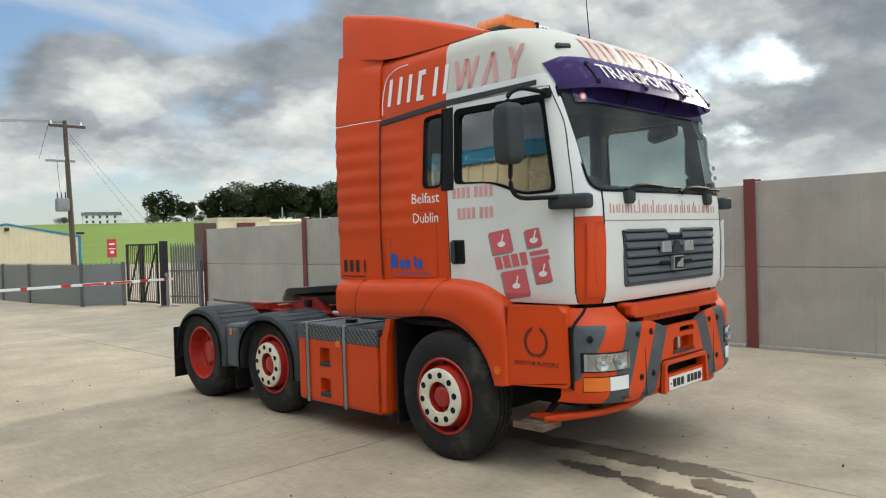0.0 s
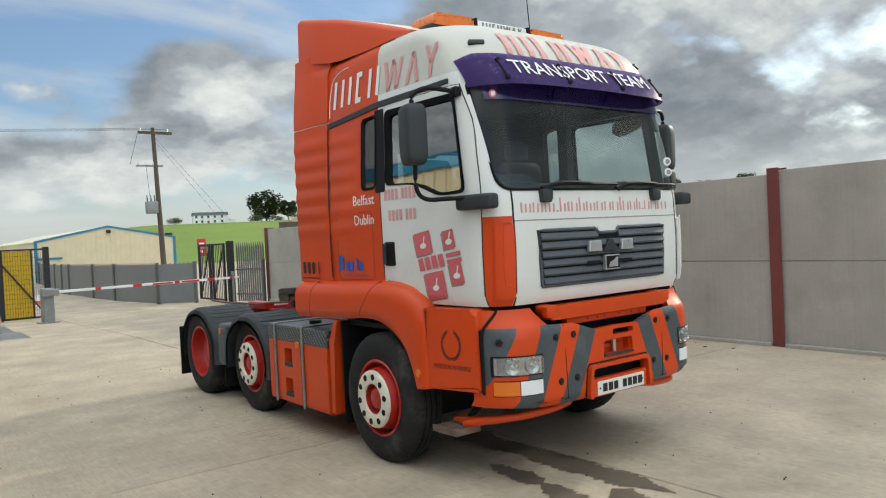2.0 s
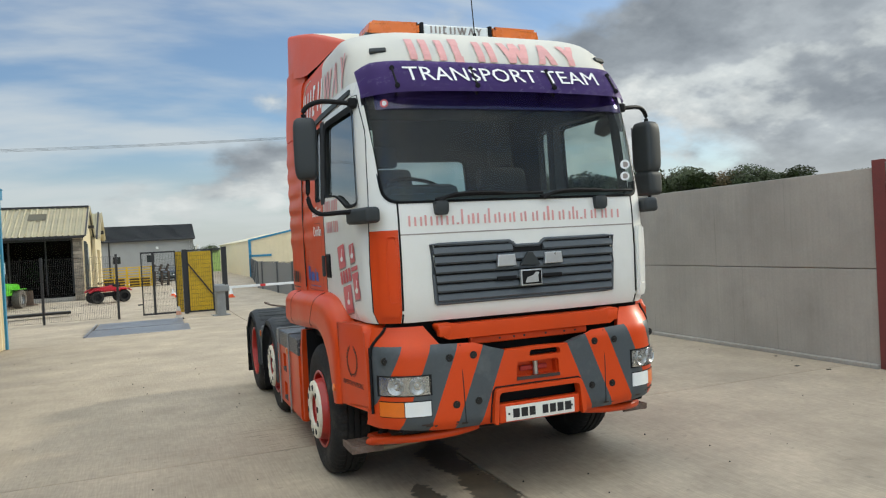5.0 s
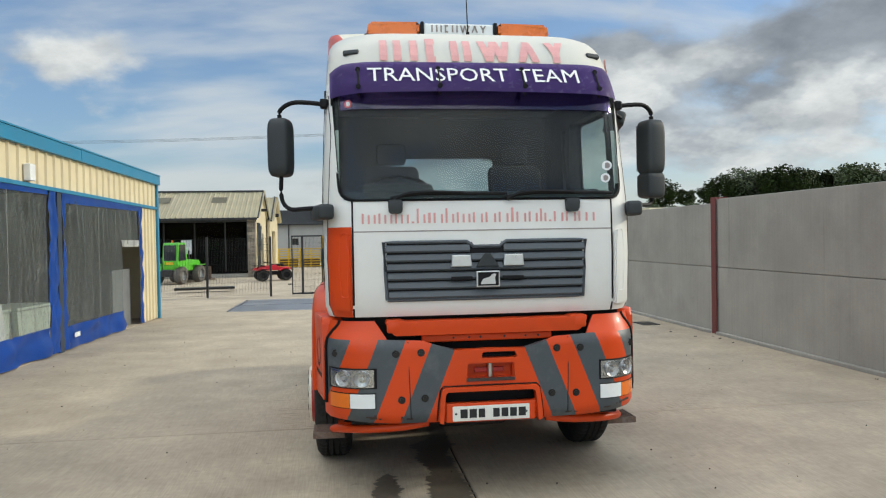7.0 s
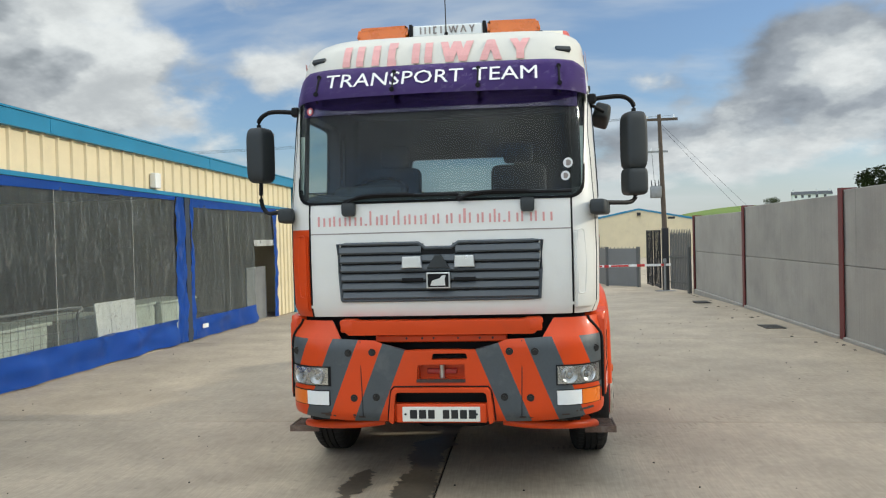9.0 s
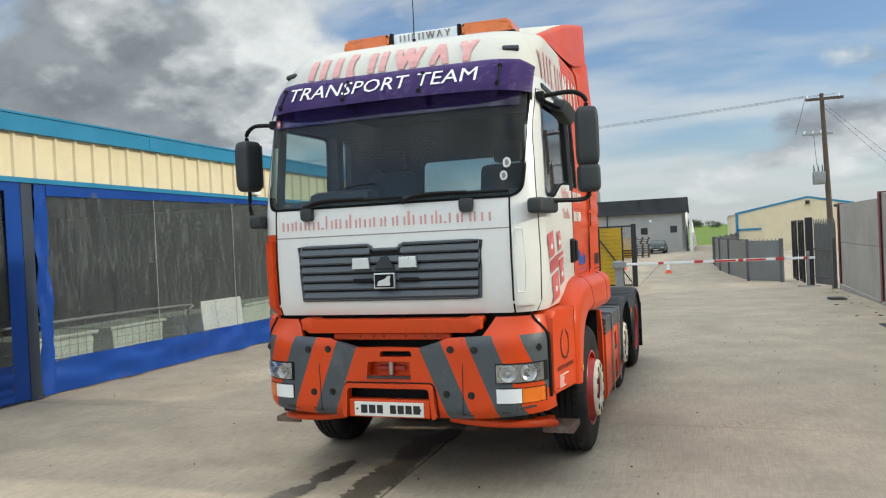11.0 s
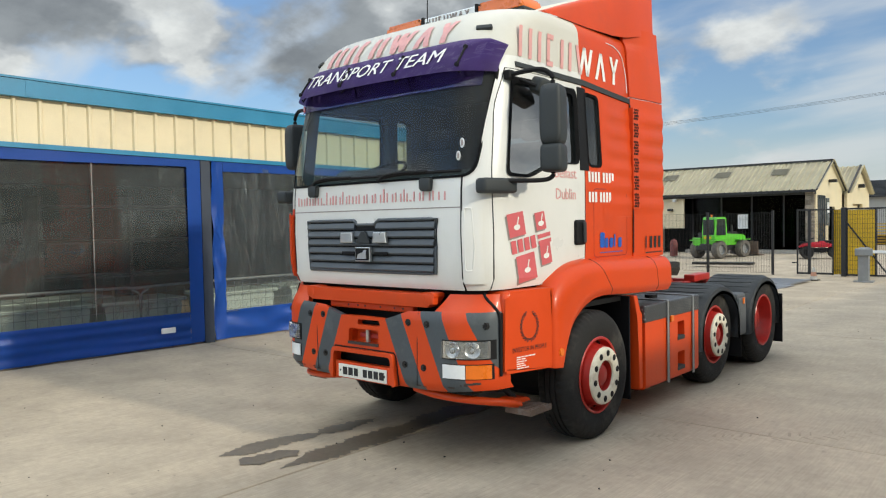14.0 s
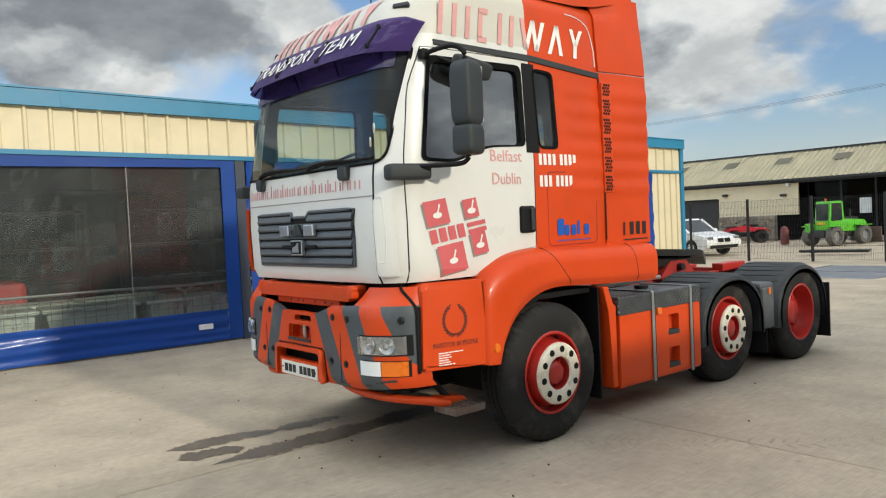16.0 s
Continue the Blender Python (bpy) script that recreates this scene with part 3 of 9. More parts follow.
def letters(text, height, extrude=0.0015):
    """A bmesh of built-in letters in the xz plane, centred, of that capital height; its width."""
    cu = bpy.data.curves.new("work", "FONT")
    cu.body, cu.size, cu.extrude, cu.align_x, cu.resolution_u = text, height / 0.7, extrude, "CENTER", 2
    ob = new("work", cu)
    me = bpy.data.meshes.new_from_object(ob.evaluated_get(bpy.context.evaluated_depsgraph_get()))
    bm = bmesh.new()
    bm.from_mesh(me)
    bpy.data.objects.remove(ob), bpy.data.curves.remove(cu), bpy.data.meshes.remove(me)
    for v in bm.verts:
        v.co = Vector((v.co.x, -v.co.z, v.co.y))
    xs = [v.co.x for v in bm.verts]
    return bm, max(xs) - min(xs)


# ---- setting: ground, yard, wall ----


def smooth(a, b, v):
    t = min(max((v - a) / (b - a), 0), 1)
    return t * t * (3 - 2 * t)


def land(x, y):
    """Height of the land: level round the yard, a green hill far off."""
    d = math.hypot(x, y)
    bearing = math.degrees(math.atan2(x, y))
    rise = smooth(2, 17, bearing) * (1 - smooth(75, 110, bearing))
    z = 13.0 * smooth(110, 385, d) * rise - 7 * smooth(430, 900, d) * rise
    z += 2.5 * smooth(150, 500, d) * (1 - rise)
    return z + (0.8 * noise.noise((x / 60, y / 60, 3)) if d > 130 else 0) - 0.45 + 0.39 * smooth(80, 120, d)


def ground():
    bm = bmesh.new()
    line = [0]
    while line[-1] < 2600:
        line.append(line[-1] + max(6, line[-1] * 0.075))
    line = [-v for v in line[:0:-1]] + line
    grid = [[bm.verts.new((x, y, land(x, y))) for x in line] for y in line]
    for a, b in zip(grid, grid[1:]):
        for i in range(len(line) - 1):
            bm.faces.new((a[i], a[i + 1], b[i + 1], b[i]))
    ob = part("ground", bm, "grass", None, "green meadow rising to a low hill beyond the yard", True)
    tagged(ob, category="ground", kind="structure")


ground()


def fall(y):
    """The yard dips a little towards the entrance gates."""
    return -0.1 * smooth(12.5, 19.5, y) * (1 - smooth(24, 31, y))


def slab(parent, x0, x1, y0, y1, gap=0.009):
    bm = boxed(x0 + gap, x1 - gap, y0 + gap, y1 - gap, -0.16, 0.0, 0.006, seg=1)
    for k in range(1, 5):
        if 12 < y0 + (y1 - y0) * k / 5 < 32:
            split(bm, (0, y0 + (y1 - y0) * k / 5, 0), (0, 1, 0))
    for v in bm.verts:
        v.co.z += fall(v.co.y)
    part("slab", bm, "concrete", parent)


def yard():
    p = thing("pavement", "pale worn concrete yard of large slabs with dark joints", "pavement", kind="structure")
    part("joint_bed", boxed(-40, 30, -26, 12, -0.3, -0.02), "joint", p, "dark joint filler")
    part("joint_bed", boxed(-40, 30, 12, 74, -0.35, -0.135), "joint", p, "dark joint filler")
    xs = [-40, -24, -14, -6.35, -0.09, 5.62, 12, 30]
    ys = [-26, -14, -8.7, -3.4, 2.22, 7.95, 13.6, 18.7, 25, 33, 42, 56, 74]
    for x0, x1 in zip(xs, xs[1:]):
        for y0, y1 in zip(ys, ys[1:]):
            slab(p, x0, x1, y0, y1)


yard()


def boundary_wall():
    p = thing("wall_east", "grey cast concrete panel wall between red steel posts", "wall", kind="structure")
    posts = [-15.6, -9.85, -4.05, 1.72, 7.65, 13.2, 18.5]
    tops = [2.5, 2.5, 2.48, 2.43, 2.36, 2.26]
    for (y0, y1), top in zip(zip(posts, posts[1:]), tops):
        for z0, z1 in ((-0.25, 1.2), (1.208, top)):
            bm = boxed(5.70, 5.86, y0 + 0.02, y1 - 0.02, z0, z1, 0.008, seg=1)
            part("panel", bm, "wall", p)
        bm = boxed(5.63, 5.70, y0 + 0.1, y1 - 0.1, -0.1, 0.05, 0.01, seg=1)
        part("kerb", bm, "wall", p)
    for y, top in zip(posts, [2.5, 2.5, 2.52, 2.5, 2.45, 2.38, 2.28]):
        bm = bmesh.new()
        box(bm, 5.655, 5.672, y - 0.085, y + 0.085, -0.1, top + 0.015, 0.004)
        box(bm, 5.672, 5.90, y - 0.012, y + 0.012, -0.1, top + 0.015)
        box(bm, 5.885, 5.90, y - 0.085, y + 0.085, -0.1, top + 0.015)
        part("post", bm, "redpost", p, "red oxide steel post")


boundary_wall()

# ---- the near shed with its plastic curtain doors ----


def ribbed(y0, y1, z0, z1, x, pitch=0.31, rib=0.035, lift=None):
    """Trapezoid-ribbed sheet along y, facing +x; lift(y) raises its top and foot."""
    lift = lift or (lambda y: 1.0)
    bm = bmesh.new()
    pts = []
    y = y0
    while y < y1 - 1e-6:
        for dy, dx in ((0, 0), (pitch * 0.78, 0), (pitch * 0.84, rib), (pitch * 0.94, rib)):
            if y + dy < y1:
                pts.append((y + dy, x + dx))
        y += pitch
    pts.append((y1, x))
    front = [[bm.verts.new((q, p, z * lift(p))) for z in (z0, z1)] for p, q in pts]
    back = [[bm.verts.new((x - 0.05, p, z * lift(p))) for z in (z0, z1)] for p, q in (pts[0], pts[-1])]
    for a, b in zip(front, front[1:]):
        bm.faces.new((a[0], b[0], b[1], a[1]))
    bm.faces.new((back[0][0], back[0][1], back[1][1], back[1][0]))
    bm.faces.new((back[0][0], back[0][1], front[0][1], front[0][0]))
    bm.faces.new((back[1][0], back[1][1], front[-1][1], front[-1][0]))
    return bm


SHED = pose(-5.42, 13.66, 0, 0, 0, -3.0)


def sheet_wave(y0, y1, z0, z1, x, amp, fy, fz, seed, ny=40, nz=24, top=lambda y: 0):
    """A hanging sheet with folds."""
    bm = bmesh.new()
    g = []
    for i in range(ny + 1):
        col = []
        for k in range(nz + 1):
            y, w = y0 + (y1 - y0) * i / ny, k / nz
            z = z0 + (z1 - z0) * w
            dx = amp * noise.noise((y * fy, z * fz, seed)) * (1.0 - 0.3 * w) + amp * 0.5 * noise.noise((y * fy * 2.6 + z * 1.2, z * fz, seed + 4))
            col.append(bm.verts.new((x + dx, y, z + top(y) * w)))
        g.append(col)
    for a, b in zip(g, g[1:]):
        for k in range(nz):
            bm.faces.new((a[k], b[k], b[k + 1], a[k + 1]))
    bmesh.ops.solidify(bm, geom=bm.faces[:], thickness=0.004)
    return bm


def near_shed():
    p = thing("curtain_shed", "low cream-clad shed with blue trim and clear curtain doors", "shed", SHED)
    L = 22.0
    up = lambda y: 1 - 0.0062 * y
    part("upper_cladding", ribbed(-L, -0.06, 2.66, 3.22, 0.0, lift=up), "clad", p, "cream ribbed sheet above the doors")
    part("end_cladding", ribbed(-1.14, -0.06, 0.02, 2.60, 0.0, 0.24), "clad", p, "cream ribbed sheet beside the corner")

    def strip(name, z0, z1, x0, x1, mat, label=""):
        bm = bmesh.new()
        vs = []
        for y in (-L, 0.06):
            vs.append([bm.verts.new((x, y, z * up(y))) for x, z in ((x0, z0), (x1, z0), (x1, z1), (x0, z1))])
        a, b = vs
        for i in range(4):
            bm.faces.new((a[i], a[(i + 1) % 4], b[(i + 1) % 4], b[i]))
        bm.faces.new(a), bm.faces.new(b)
        part(name, bm, mat, p, label)
    strip("fascia", 3.2, 3.40, -0.12, 0.09, "bluetrim", "blue eaves fascia")
    strip("fascia_lip", 3.405, 3.43, -0.2, 0.105, "bluetrim")
    strip("door_head", 2.605, 2.665, -0.06, 0.05, "bluetrim", "blue flashing over the doors")
    for y in (-4.6, -9.2, -13.8):
        part("fascia_joint", boxed(0.088, 0.096, y - 0.05, y + 0.05, 3.21 * up(y), 3.40 * up(y)), "bluetrim", p)
    part("corner_trim", boxed(-0.1, 0.05, -0.055, 0.06, 0, 3.2, 0.004), "bluetrim", p, "blue corner flashing")
    part("gable_wall", boxed(-12, -0.1, -0.03, 0.03, 0, 3.2), "clad", p, "cream sheeted end wall")
    bm = bmesh.new()
    prism(bm, [(-0.2, 3.4), (-6, 4.3), (-12, 3.4), (-12, 3.3), (-6, 4.2), (-0.2, 3.3)], "y", -L, 0.05)
    part("roof", bm, "roofsheet", p)
    # rear wall and ceiling take the shed's inner shade from their colour
    part("back_wall", boxed(-12.1, -12, -L, 0, 0, 3.3), "darkroom", p, "inner face of the rear wall, near-black for the unlit shed")
    part("far_end_wall", boxed(-12, -0.05, -L - 0.1, -L, 0, 3.5), "clad", p)
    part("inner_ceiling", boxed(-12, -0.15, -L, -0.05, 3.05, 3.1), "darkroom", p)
    part("shed_floor", boxed(-12, -0.02, -L, -0.05, 0.0, 0.012), "concrete", p)
    for y in (-5.48, -11.36, -17.1):
        part("steel_column", boxed(-0.1, 0.03, y - 0.08, y + 0.08, 0, 2.62 * up(y), 0.006), "column", p, "dark grey steel column")

    def curtain(name, y0, y1, win, seed, hole=None, fold=(0.006, 0.5, 0.4)):
        """A blue curtain with a clear sheet; win: left, right, foot, head of the clear part."""
        c = new(name)
        c.parent = p
        tagged(c, "blue PVC curtain door with a clear crinkled window")
        a, b, lo, hi = win
        top = 2.6 * up((y0 + y1) / 2)
        slope = lambda y: -0.0162 * (y - (y0 + y1) / 2)
        bm = sheet_wave(a - 0.02, b + 0.02, lo - 0.03, hi + 0.03, 0.0, *fold, seed, 190 if fold[0] > 0.03 else 36, 44 if fold[0] > 0.03 else 10, slope)
        if hole:
            bmesh.ops.delete(bm, geom=[f for f in bm.faces if hole[0] < f.calc_center_median().y < hole[1] and f.calc_center_median().z < hole[2]], context="FACES")
        loose = fold[0] > 0.03
        for v in bm.verts:
            if not loose:
                v.co.x += 0.02 - 0.05 * (v.co.z - lo) / (hi - lo)
            # pleats gathered under the head, dying out down the sheet
            if loose:
                hang = max(hi - v.co.z, 0)
                v.co.x += 0.05 * math.exp(-hang / 0.35) * noise.noise((0, v.co.y * 5.5, seed))
                # sharp creases that fan out from where the sheet is gathered
                lane = v.co.y * 3.1 + 0.25 * noise.noise((v.co.y * 1.3, v.co.z * 0.9, seed + 2)) + 0.35 * hang * noise.noise((v.co.y * 0.5, 0, seed + 6))
                edge_ = 1 - abs(2 * noise.noise((lane, 0.22 * v.co.z, seed + 20)))
                v.co.x += 0.055 * max(edge_, 0) ** 5 * (0.25 + 0.75 * math.exp(-hang / 0.7)) * (0.5 + noise.noise((v.co.y * 0.9, v.co.z * 0.8, seed + 31)))
        part("clear_sheet", bm, "pvcflat" if fold[0] < 0.03 else "pvc", c, "clear crinkled plastic sheet", True).visible_shadow = False
        for nm, q0, q1, z0, z1, am in (("side_border", y0, a, 0.03, top, 0.012), ("side_border", b, y1, 0.03, top, 0.012), ("top_border", a, b, hi, top, 0.012), ("bottom_border", a, b, 0.03, lo, 0.05)):
            if q1 - q0 < 0.02:
                continue
            bm = sheet_wave(q0, q1, z0, z1, 0.03, am * (0.9 if loose else 0.35), 1.6, 1.2, seed + 9, 56, 20, slope if z1 > 1 else (lambda y: 0))
            if hole:
                bmesh.ops.delete(bm, geom=[f for f in bm.faces if hole[0] < f.calc_center_median().y < hole[1] and f.calc_center_median().z < hole[2]], context="FACES")
            if nm == "bottom_border":
                for v in bm.verts:
                    w = noise.noise((v.co.y * (1.7 if loose else 0.5), v.co.z * (4 if loose else 11), seed))
                    v.co.x += (0.085 if loose else 0.03) * w
            elif nm == "side_border" and loose:
                for v in bm.verts:
                    v.co.x += 0.055 * noise.noise((v.co.y * 6, v.co.z * 4.2, seed + 3))
            part(nm, bm, "pvcblue", c, "", True)
        for k in range(1, 3):
            y = a + (b - a) * (k / 3 + 0.03 * k)
            if hole and hole[0] < y < hole[1]:
                continue
            part("weld_seam", boxed(0.062 if loose else 0.05, 0.066 if loose else 0.054, y - 0.007, y + 0.007, lo, hi), "weld", c, "pale welded seam in the clear sheet")
        return c
    c2 = curtain("curtain_door", -5.39, -1.16, (-5.27, -1.38, 0.42, 2.52), 2, (-2.47, -1.36, 1.80), (0.05, 3.4, 0.6))
    curtain("curtain_door", -11.27, -5.57, (-11.07, -5.92, 0.47, 2.63), 5, None, (0.05, 2.2, 0.4))
    c0 = curtain("curtain_door", -17.0, -11.45, (-16.75, -11.67, 0.50, 2.68), 8)
    curtain("curtain_door", -21.9, -17.2, (-21.5, -17.6, 0.46, 2.52), 11)
    part("torn_flap", sheet_wave(-2.55, -1.34, 1.74, 1.88, 0.03, 0.05, 3.0, 2.0, 4, 24, 5), "foglens", c2, "bunched clear plastic over the gap", True)
    for c, y, z in ((c0, -12.05, 0.27), (c2, -5.0, 0.25)):
        part("maker_tag", boxed(0.075, 0.085, y - 0.11, y + 0.11, z - 0.04, z + 0.04, 0.01), "foglens", c, "small white maker's tag")
    part("perforated_panel", boxed(-0.24, -0.2, -2.45, -1.36, 0, 1.25), "galv", p, "grey perforated metal panel")
    return p


near_shed()


def shed_contents():
    def at(x, y):
        return SHED @ Matrix.Translation((x, y, 0.012))
    bin_ = thing("plastic_trough", "pale plastic livestock trough standing inside the shed", "trough", at(-1.3, -14.8), "troughs in the shed")
    bm = bmesh.new()
    prism(bm, rounded([(-0.55, 0.0), (0.55, 0.0), (0.62, 0.62), (-0.62, 0.62)], 0.06), "x", -0.4, 0.4, 0.03)
    part("tub", bm, "trough", bin_)
    part("rim", boxed(-0.45, 0.45, -0.68, 0.68, 0.6, 0.66, 0.02), "trough", bin_)
    for i, (x, y) in enumerate(((-1.25, -13.4), (-1.3, -10.2), (-1.4, -8.6), (-1.35, -16.2), (-1.4, -7.1), (-1.7, -5.0), (-1.6, -3.7), (-1.2, -12.0), (-1.3, -17.6), (-2.3, -14.1), (-2.3, -12.7), (-2.35, -15.6))):
        copy_thing(bin_, at(x, y) @ pose(0, 0, 0, 0, 0, 4 * (i % 3) - 3))
    rail = thing("mesh_barrier", "white-framed wire mesh barrier panel inside the shed", "barrier", at(-0.75, -14.3))
    bm = bmesh.new()
    pipe(bm, arc([(0, -2.2, 0), (0, -2.2, 0.7), (0, -2.0, 0.86), (0, 2.0, 0.86), (0, 2.2, 0.7), (0, 2.2, 0)], 4), 0.022)
    part("frame", bm, "galv", rail)
    bm = bmesh.new()
    for i in range(29):
        rod(bm, (0, -2.1 + 0.15 * i, 0.1), (0, -2.1 + 0.15 * i, 0.84), 0.004, 4)
    for k in range(6):
        rod(bm, (0, -2.15, 0.12 + 0.13 * k), (0, 2.15, 0.12 + 0.13 * k), 0.004, 4)
    part("mesh", bm, "galv", rail)
    copy_thing(rail, at(-0.75, -9.86))
    leaf = thing("white_board", "white plastic board leaning inside the clear curtain", "board", at(-0.3, -7.2) @ pose(0, 0, 0.12, 0, -6, 0))
    part("sheet", boxed(-0.012, 0.012, -0.55, 0.55, 0.16, 0.80, 0.004), "foglens", leaf)
    for y in (-0.45, 0.45):
        part("foot", boxed(-0.06, 0.06, y - 0.03, y + 0.03, -0.12, 0.17, 0.004), "galv", leaf)
    seatm = thing("red_machine", "dark red machine stored behind the curtain", "machine", at(-3.4, -15.4))
    part("body", boxed(-0.6, 0.6, -1.4, 1.4, 0.35, 1.0, 0.1), "redrim", seatm)
    part("back", boxed(-0.3, 0.3, -0.9, -0.4, 0.9, 1.6, 0.12), "redrim", seatm)
    for x in (-0.5, 0.5):
        for y in (-1.0, 1.0):
            bm = spin(bmesh.new(), [(0.0, -0.12), (0.3, -0.12), (0.36, -0.06), (0.36, 0.06), (0.3, 0.12), (0.0, 0.12)], 18)
            part("wheel", bm, "tyre", seatm, m=Matrix.Translation((x, y, 0.35)))
    for y in (-8.6, -14.0, -19.0):
        b = thing("pallet_rack", "dark steel storage rack along the rear wall", "rack", at(-9.5, y))
        for k in range(3):
            part("shelf", boxed(-0.5, 0.5, -2.2, 2.2, 0.5 + 0.9 * k, 0.58 + 0.9 * k), "darkmetal", b)
        for q in (-2.2, 0, 2.2):
            part("upright", boxed(-0.5, 0.5, q - 0.05, q + 0.05, 0, 2.6), "darkmetal", b)


shed_contents()
box_ = thing("alarm_box", "white box fixed on the cream cladding", "box", SHED @ Matrix.Translation((0.03, -6.6, 2.93)))
part("case", boxed(-0.02, 0.09, -0.09, 0.09, -0.13, 0.13, 0.015), "foglens", box_)

# ---- the tractor unit ----
truck = thing("tractor_unit", "orange and white three-axle lorry tractor unit parked on the concrete", "truck")

# cab outline by height: z, front y, half width, corner radius
CAB = [(1.29, 0.03, 1.095, 0.26), (1.36, 0.0, 1.115, 0.27), (1.7, -0.01, 1.12, 0.27), (2.0, 0.0, 1.12, 0.27), (2.1, 0.01, 1.12, 0.28), (2.4, 0.055, 1.11, 0.29), (2.75, 0.115, 1.095, 0.30),
       (2.9, 0.15, 1.088, 0.32), (3.02, 0.195, 1.08, 0.34), (3.14, 0.25, 1.07, 0.36), (3.23, 0.32, 1.066, 0.38), (3.29, 0.39, 1.06, 0.40), (3.335, 0.46, 1.045, 0.40), (3.37, 0.54, 1.02, 0.40), (3.395, 0.63, 0.985, 0.40), (3.415, 0.75, 0.93, 0.38), (3.43, 0.92, 0.85, 0.36)]
REAR = 2.22


def cab_at(z):
    for a, b in zip(CAB, CAB[1:]):
        if z <= b[0]:
            t = max((z - a[0]) / (b[0] - a[0]), 0)
            return [p + (q - p) * t for p, q in zip(a, b)]
    return list(CAB[-1])


def cab_front(x, z):
    """y of the cab's front at x, with the crown of the front panel and the round corners."""
    _, y0, w, r = cab_at(z)
    ax = min(abs(x), w)
    y = y0 + 0.035 * (ax / w) ** 2
    if ax > w - r:
        u = (ax - (w - r)) / r
        y += r * 0.95 * (1 - math.sqrt(max(1 - u * u, 0)))
    return y


def cab_side(z):
    return cab_at(z)[2]


def side_at(y, z):
    """Half width of the cab skin at a place along its side, round the front corner too."""
    _, y0, w, r = cab_at(z)
    start = y0 + 0.035
    u = (start + r * 0.95 - y) / (r * 0.95)
    return w if u <= 0 else w - r + r * math.sqrt(max(1 - u * u, 0))


def ring(z, inset=0.0, rear=REAR):
    """Plan outline of the cab at a height, all round."""
    _, y0, w, r = cab_at(z)
    half = []
    for k in range(10):
        x = (w - r) * k / 9
        half.append((x, y0 + 0.035 * (x / w) ** 2))
    for k in range(1, 9):
        a = math.pi / 2 * k / 8
        x = w - r + r * math.sin(a)
        half.append((x, y0 + 0.035 * (x / w) ** 2 + r * 0.95 * (1 - math.cos(a))))
    yr = half[-1][1]
    half += [(w, yr + (rear - 0.03 - yr) * k / 6) for k in range(1, 7)] + [(w - 0.01, rear - 0.01), (w - 0.03, rear)]
    pts = [(-x, y) for x, y in half[:0:-1]] + half
    cy = 1.2
    if inset:
        pts = [(x - math.copysign(min(inset, abs(x)), x), y + (inset if y < cy else -inset)) for x, y in pts]
    return pts


def loft(levels, inset=0.0, rear=REAR):
    bm = bmesh.new()
    rings = [[bm.verts.new((x, y, z)) for x, y in ring(z, inset, rear)] for z in levels]
    n = len(rings[0])
    for a, b in zip(rings, rings[1:]):
        for i in range(n):
            bm.faces.new((a[i], a[(i + 1) % n], b[(i + 1) % n], b[i]))
    bm.faces.new(rings[0]), bm.faces.new(rings[-1])
    return bm


WIN_DOOR = rounded([(0.295, 2.10), (0.50, 2.095), (0.60, 2.10), (0.90, 2.205), (1.27, 2.22), (1.27, 2.80), (0.40, 2.79)], [0.05, 0.03, 0.08, 0.1, 0.05, 0.06, 0.06])
WIN_QUARTER = rounded([(1.44, 2.215), (1.64, 2.215), (1.625, 2.785), (1.42, 2.80)], 0.05)
WIN_FRONT = rounded([(-1.0, 2.092), (1.0, 2.092), (1.05, 2.9), (-1.05, 2.9)], [0.11, 0.11, 0.1, 0.1], 5)
WIN_BACK = rounded([(-0.52, 2.28), (0.52, 2.28), (0.50, 2.6), (-0.50, 2.6)], 0.05)
DOOR = [(0.17, 1.285), (0.72, 1.285), (0.97, 1.405), (1.12, 1.445), (1.355, 1.465), (1.385, 2.86), (0.36, 2.86), (0.25, 2.6), (0.165, 2.05)]


def grow(pts, d):
    cx, cy = sum(p[0] for p in pts) / len(pts), sum(p[1] for p in pts) / len(pts)
    w = max(abs(p[0] - cx) for p in pts)
    h = max(abs(p[1] - cy) for p in pts)
    return [(cx + (x - cx) * (1 + d / w), cy + (y - cy) * (1 + d / h)) for x, y in pts]


def outward(bm, d):
    """Turn a sheet's faces to look along d."""
    bm.normal_update()
    if sum(f.normal.dot(Vector(d)) for f in bm.faces) < 0:
        bmesh.ops.reverse_faces(bm, faces=bm.faces)


def livery(bm, sides=(-1, 1)):
    """Orange behind the door line, white before it; on one side the front corner is orange too."""
    split(bm, (0, 1.365, 2.0), (0, 1, -0.015))
    split(bm, (0, 0.15, 1.91), (0, 0, 1))
    split(bm, (-0.925, 0, 1.5), (1, 0, 0))
    for f in bm.faces:
        c = f.calc_center_median()
        if abs(c.x) < cab_side(c.z) - 0.012 and cab_front(c.x, c.z) + 0.03 < c.y < REAR - 0.02 and 1.32 < c.z < 3.02:
            f.material_index = 2
        elif c.y > 1.365 + 0.015 * (c.z - 2.0):
            f.material_index = 1
        elif c.x < -0.925 and c.z < 1.91 and c.y < 0.17:
            f.material_index = 1
        else:
            f.material_index = 3 if c.z > 2.96 else 0


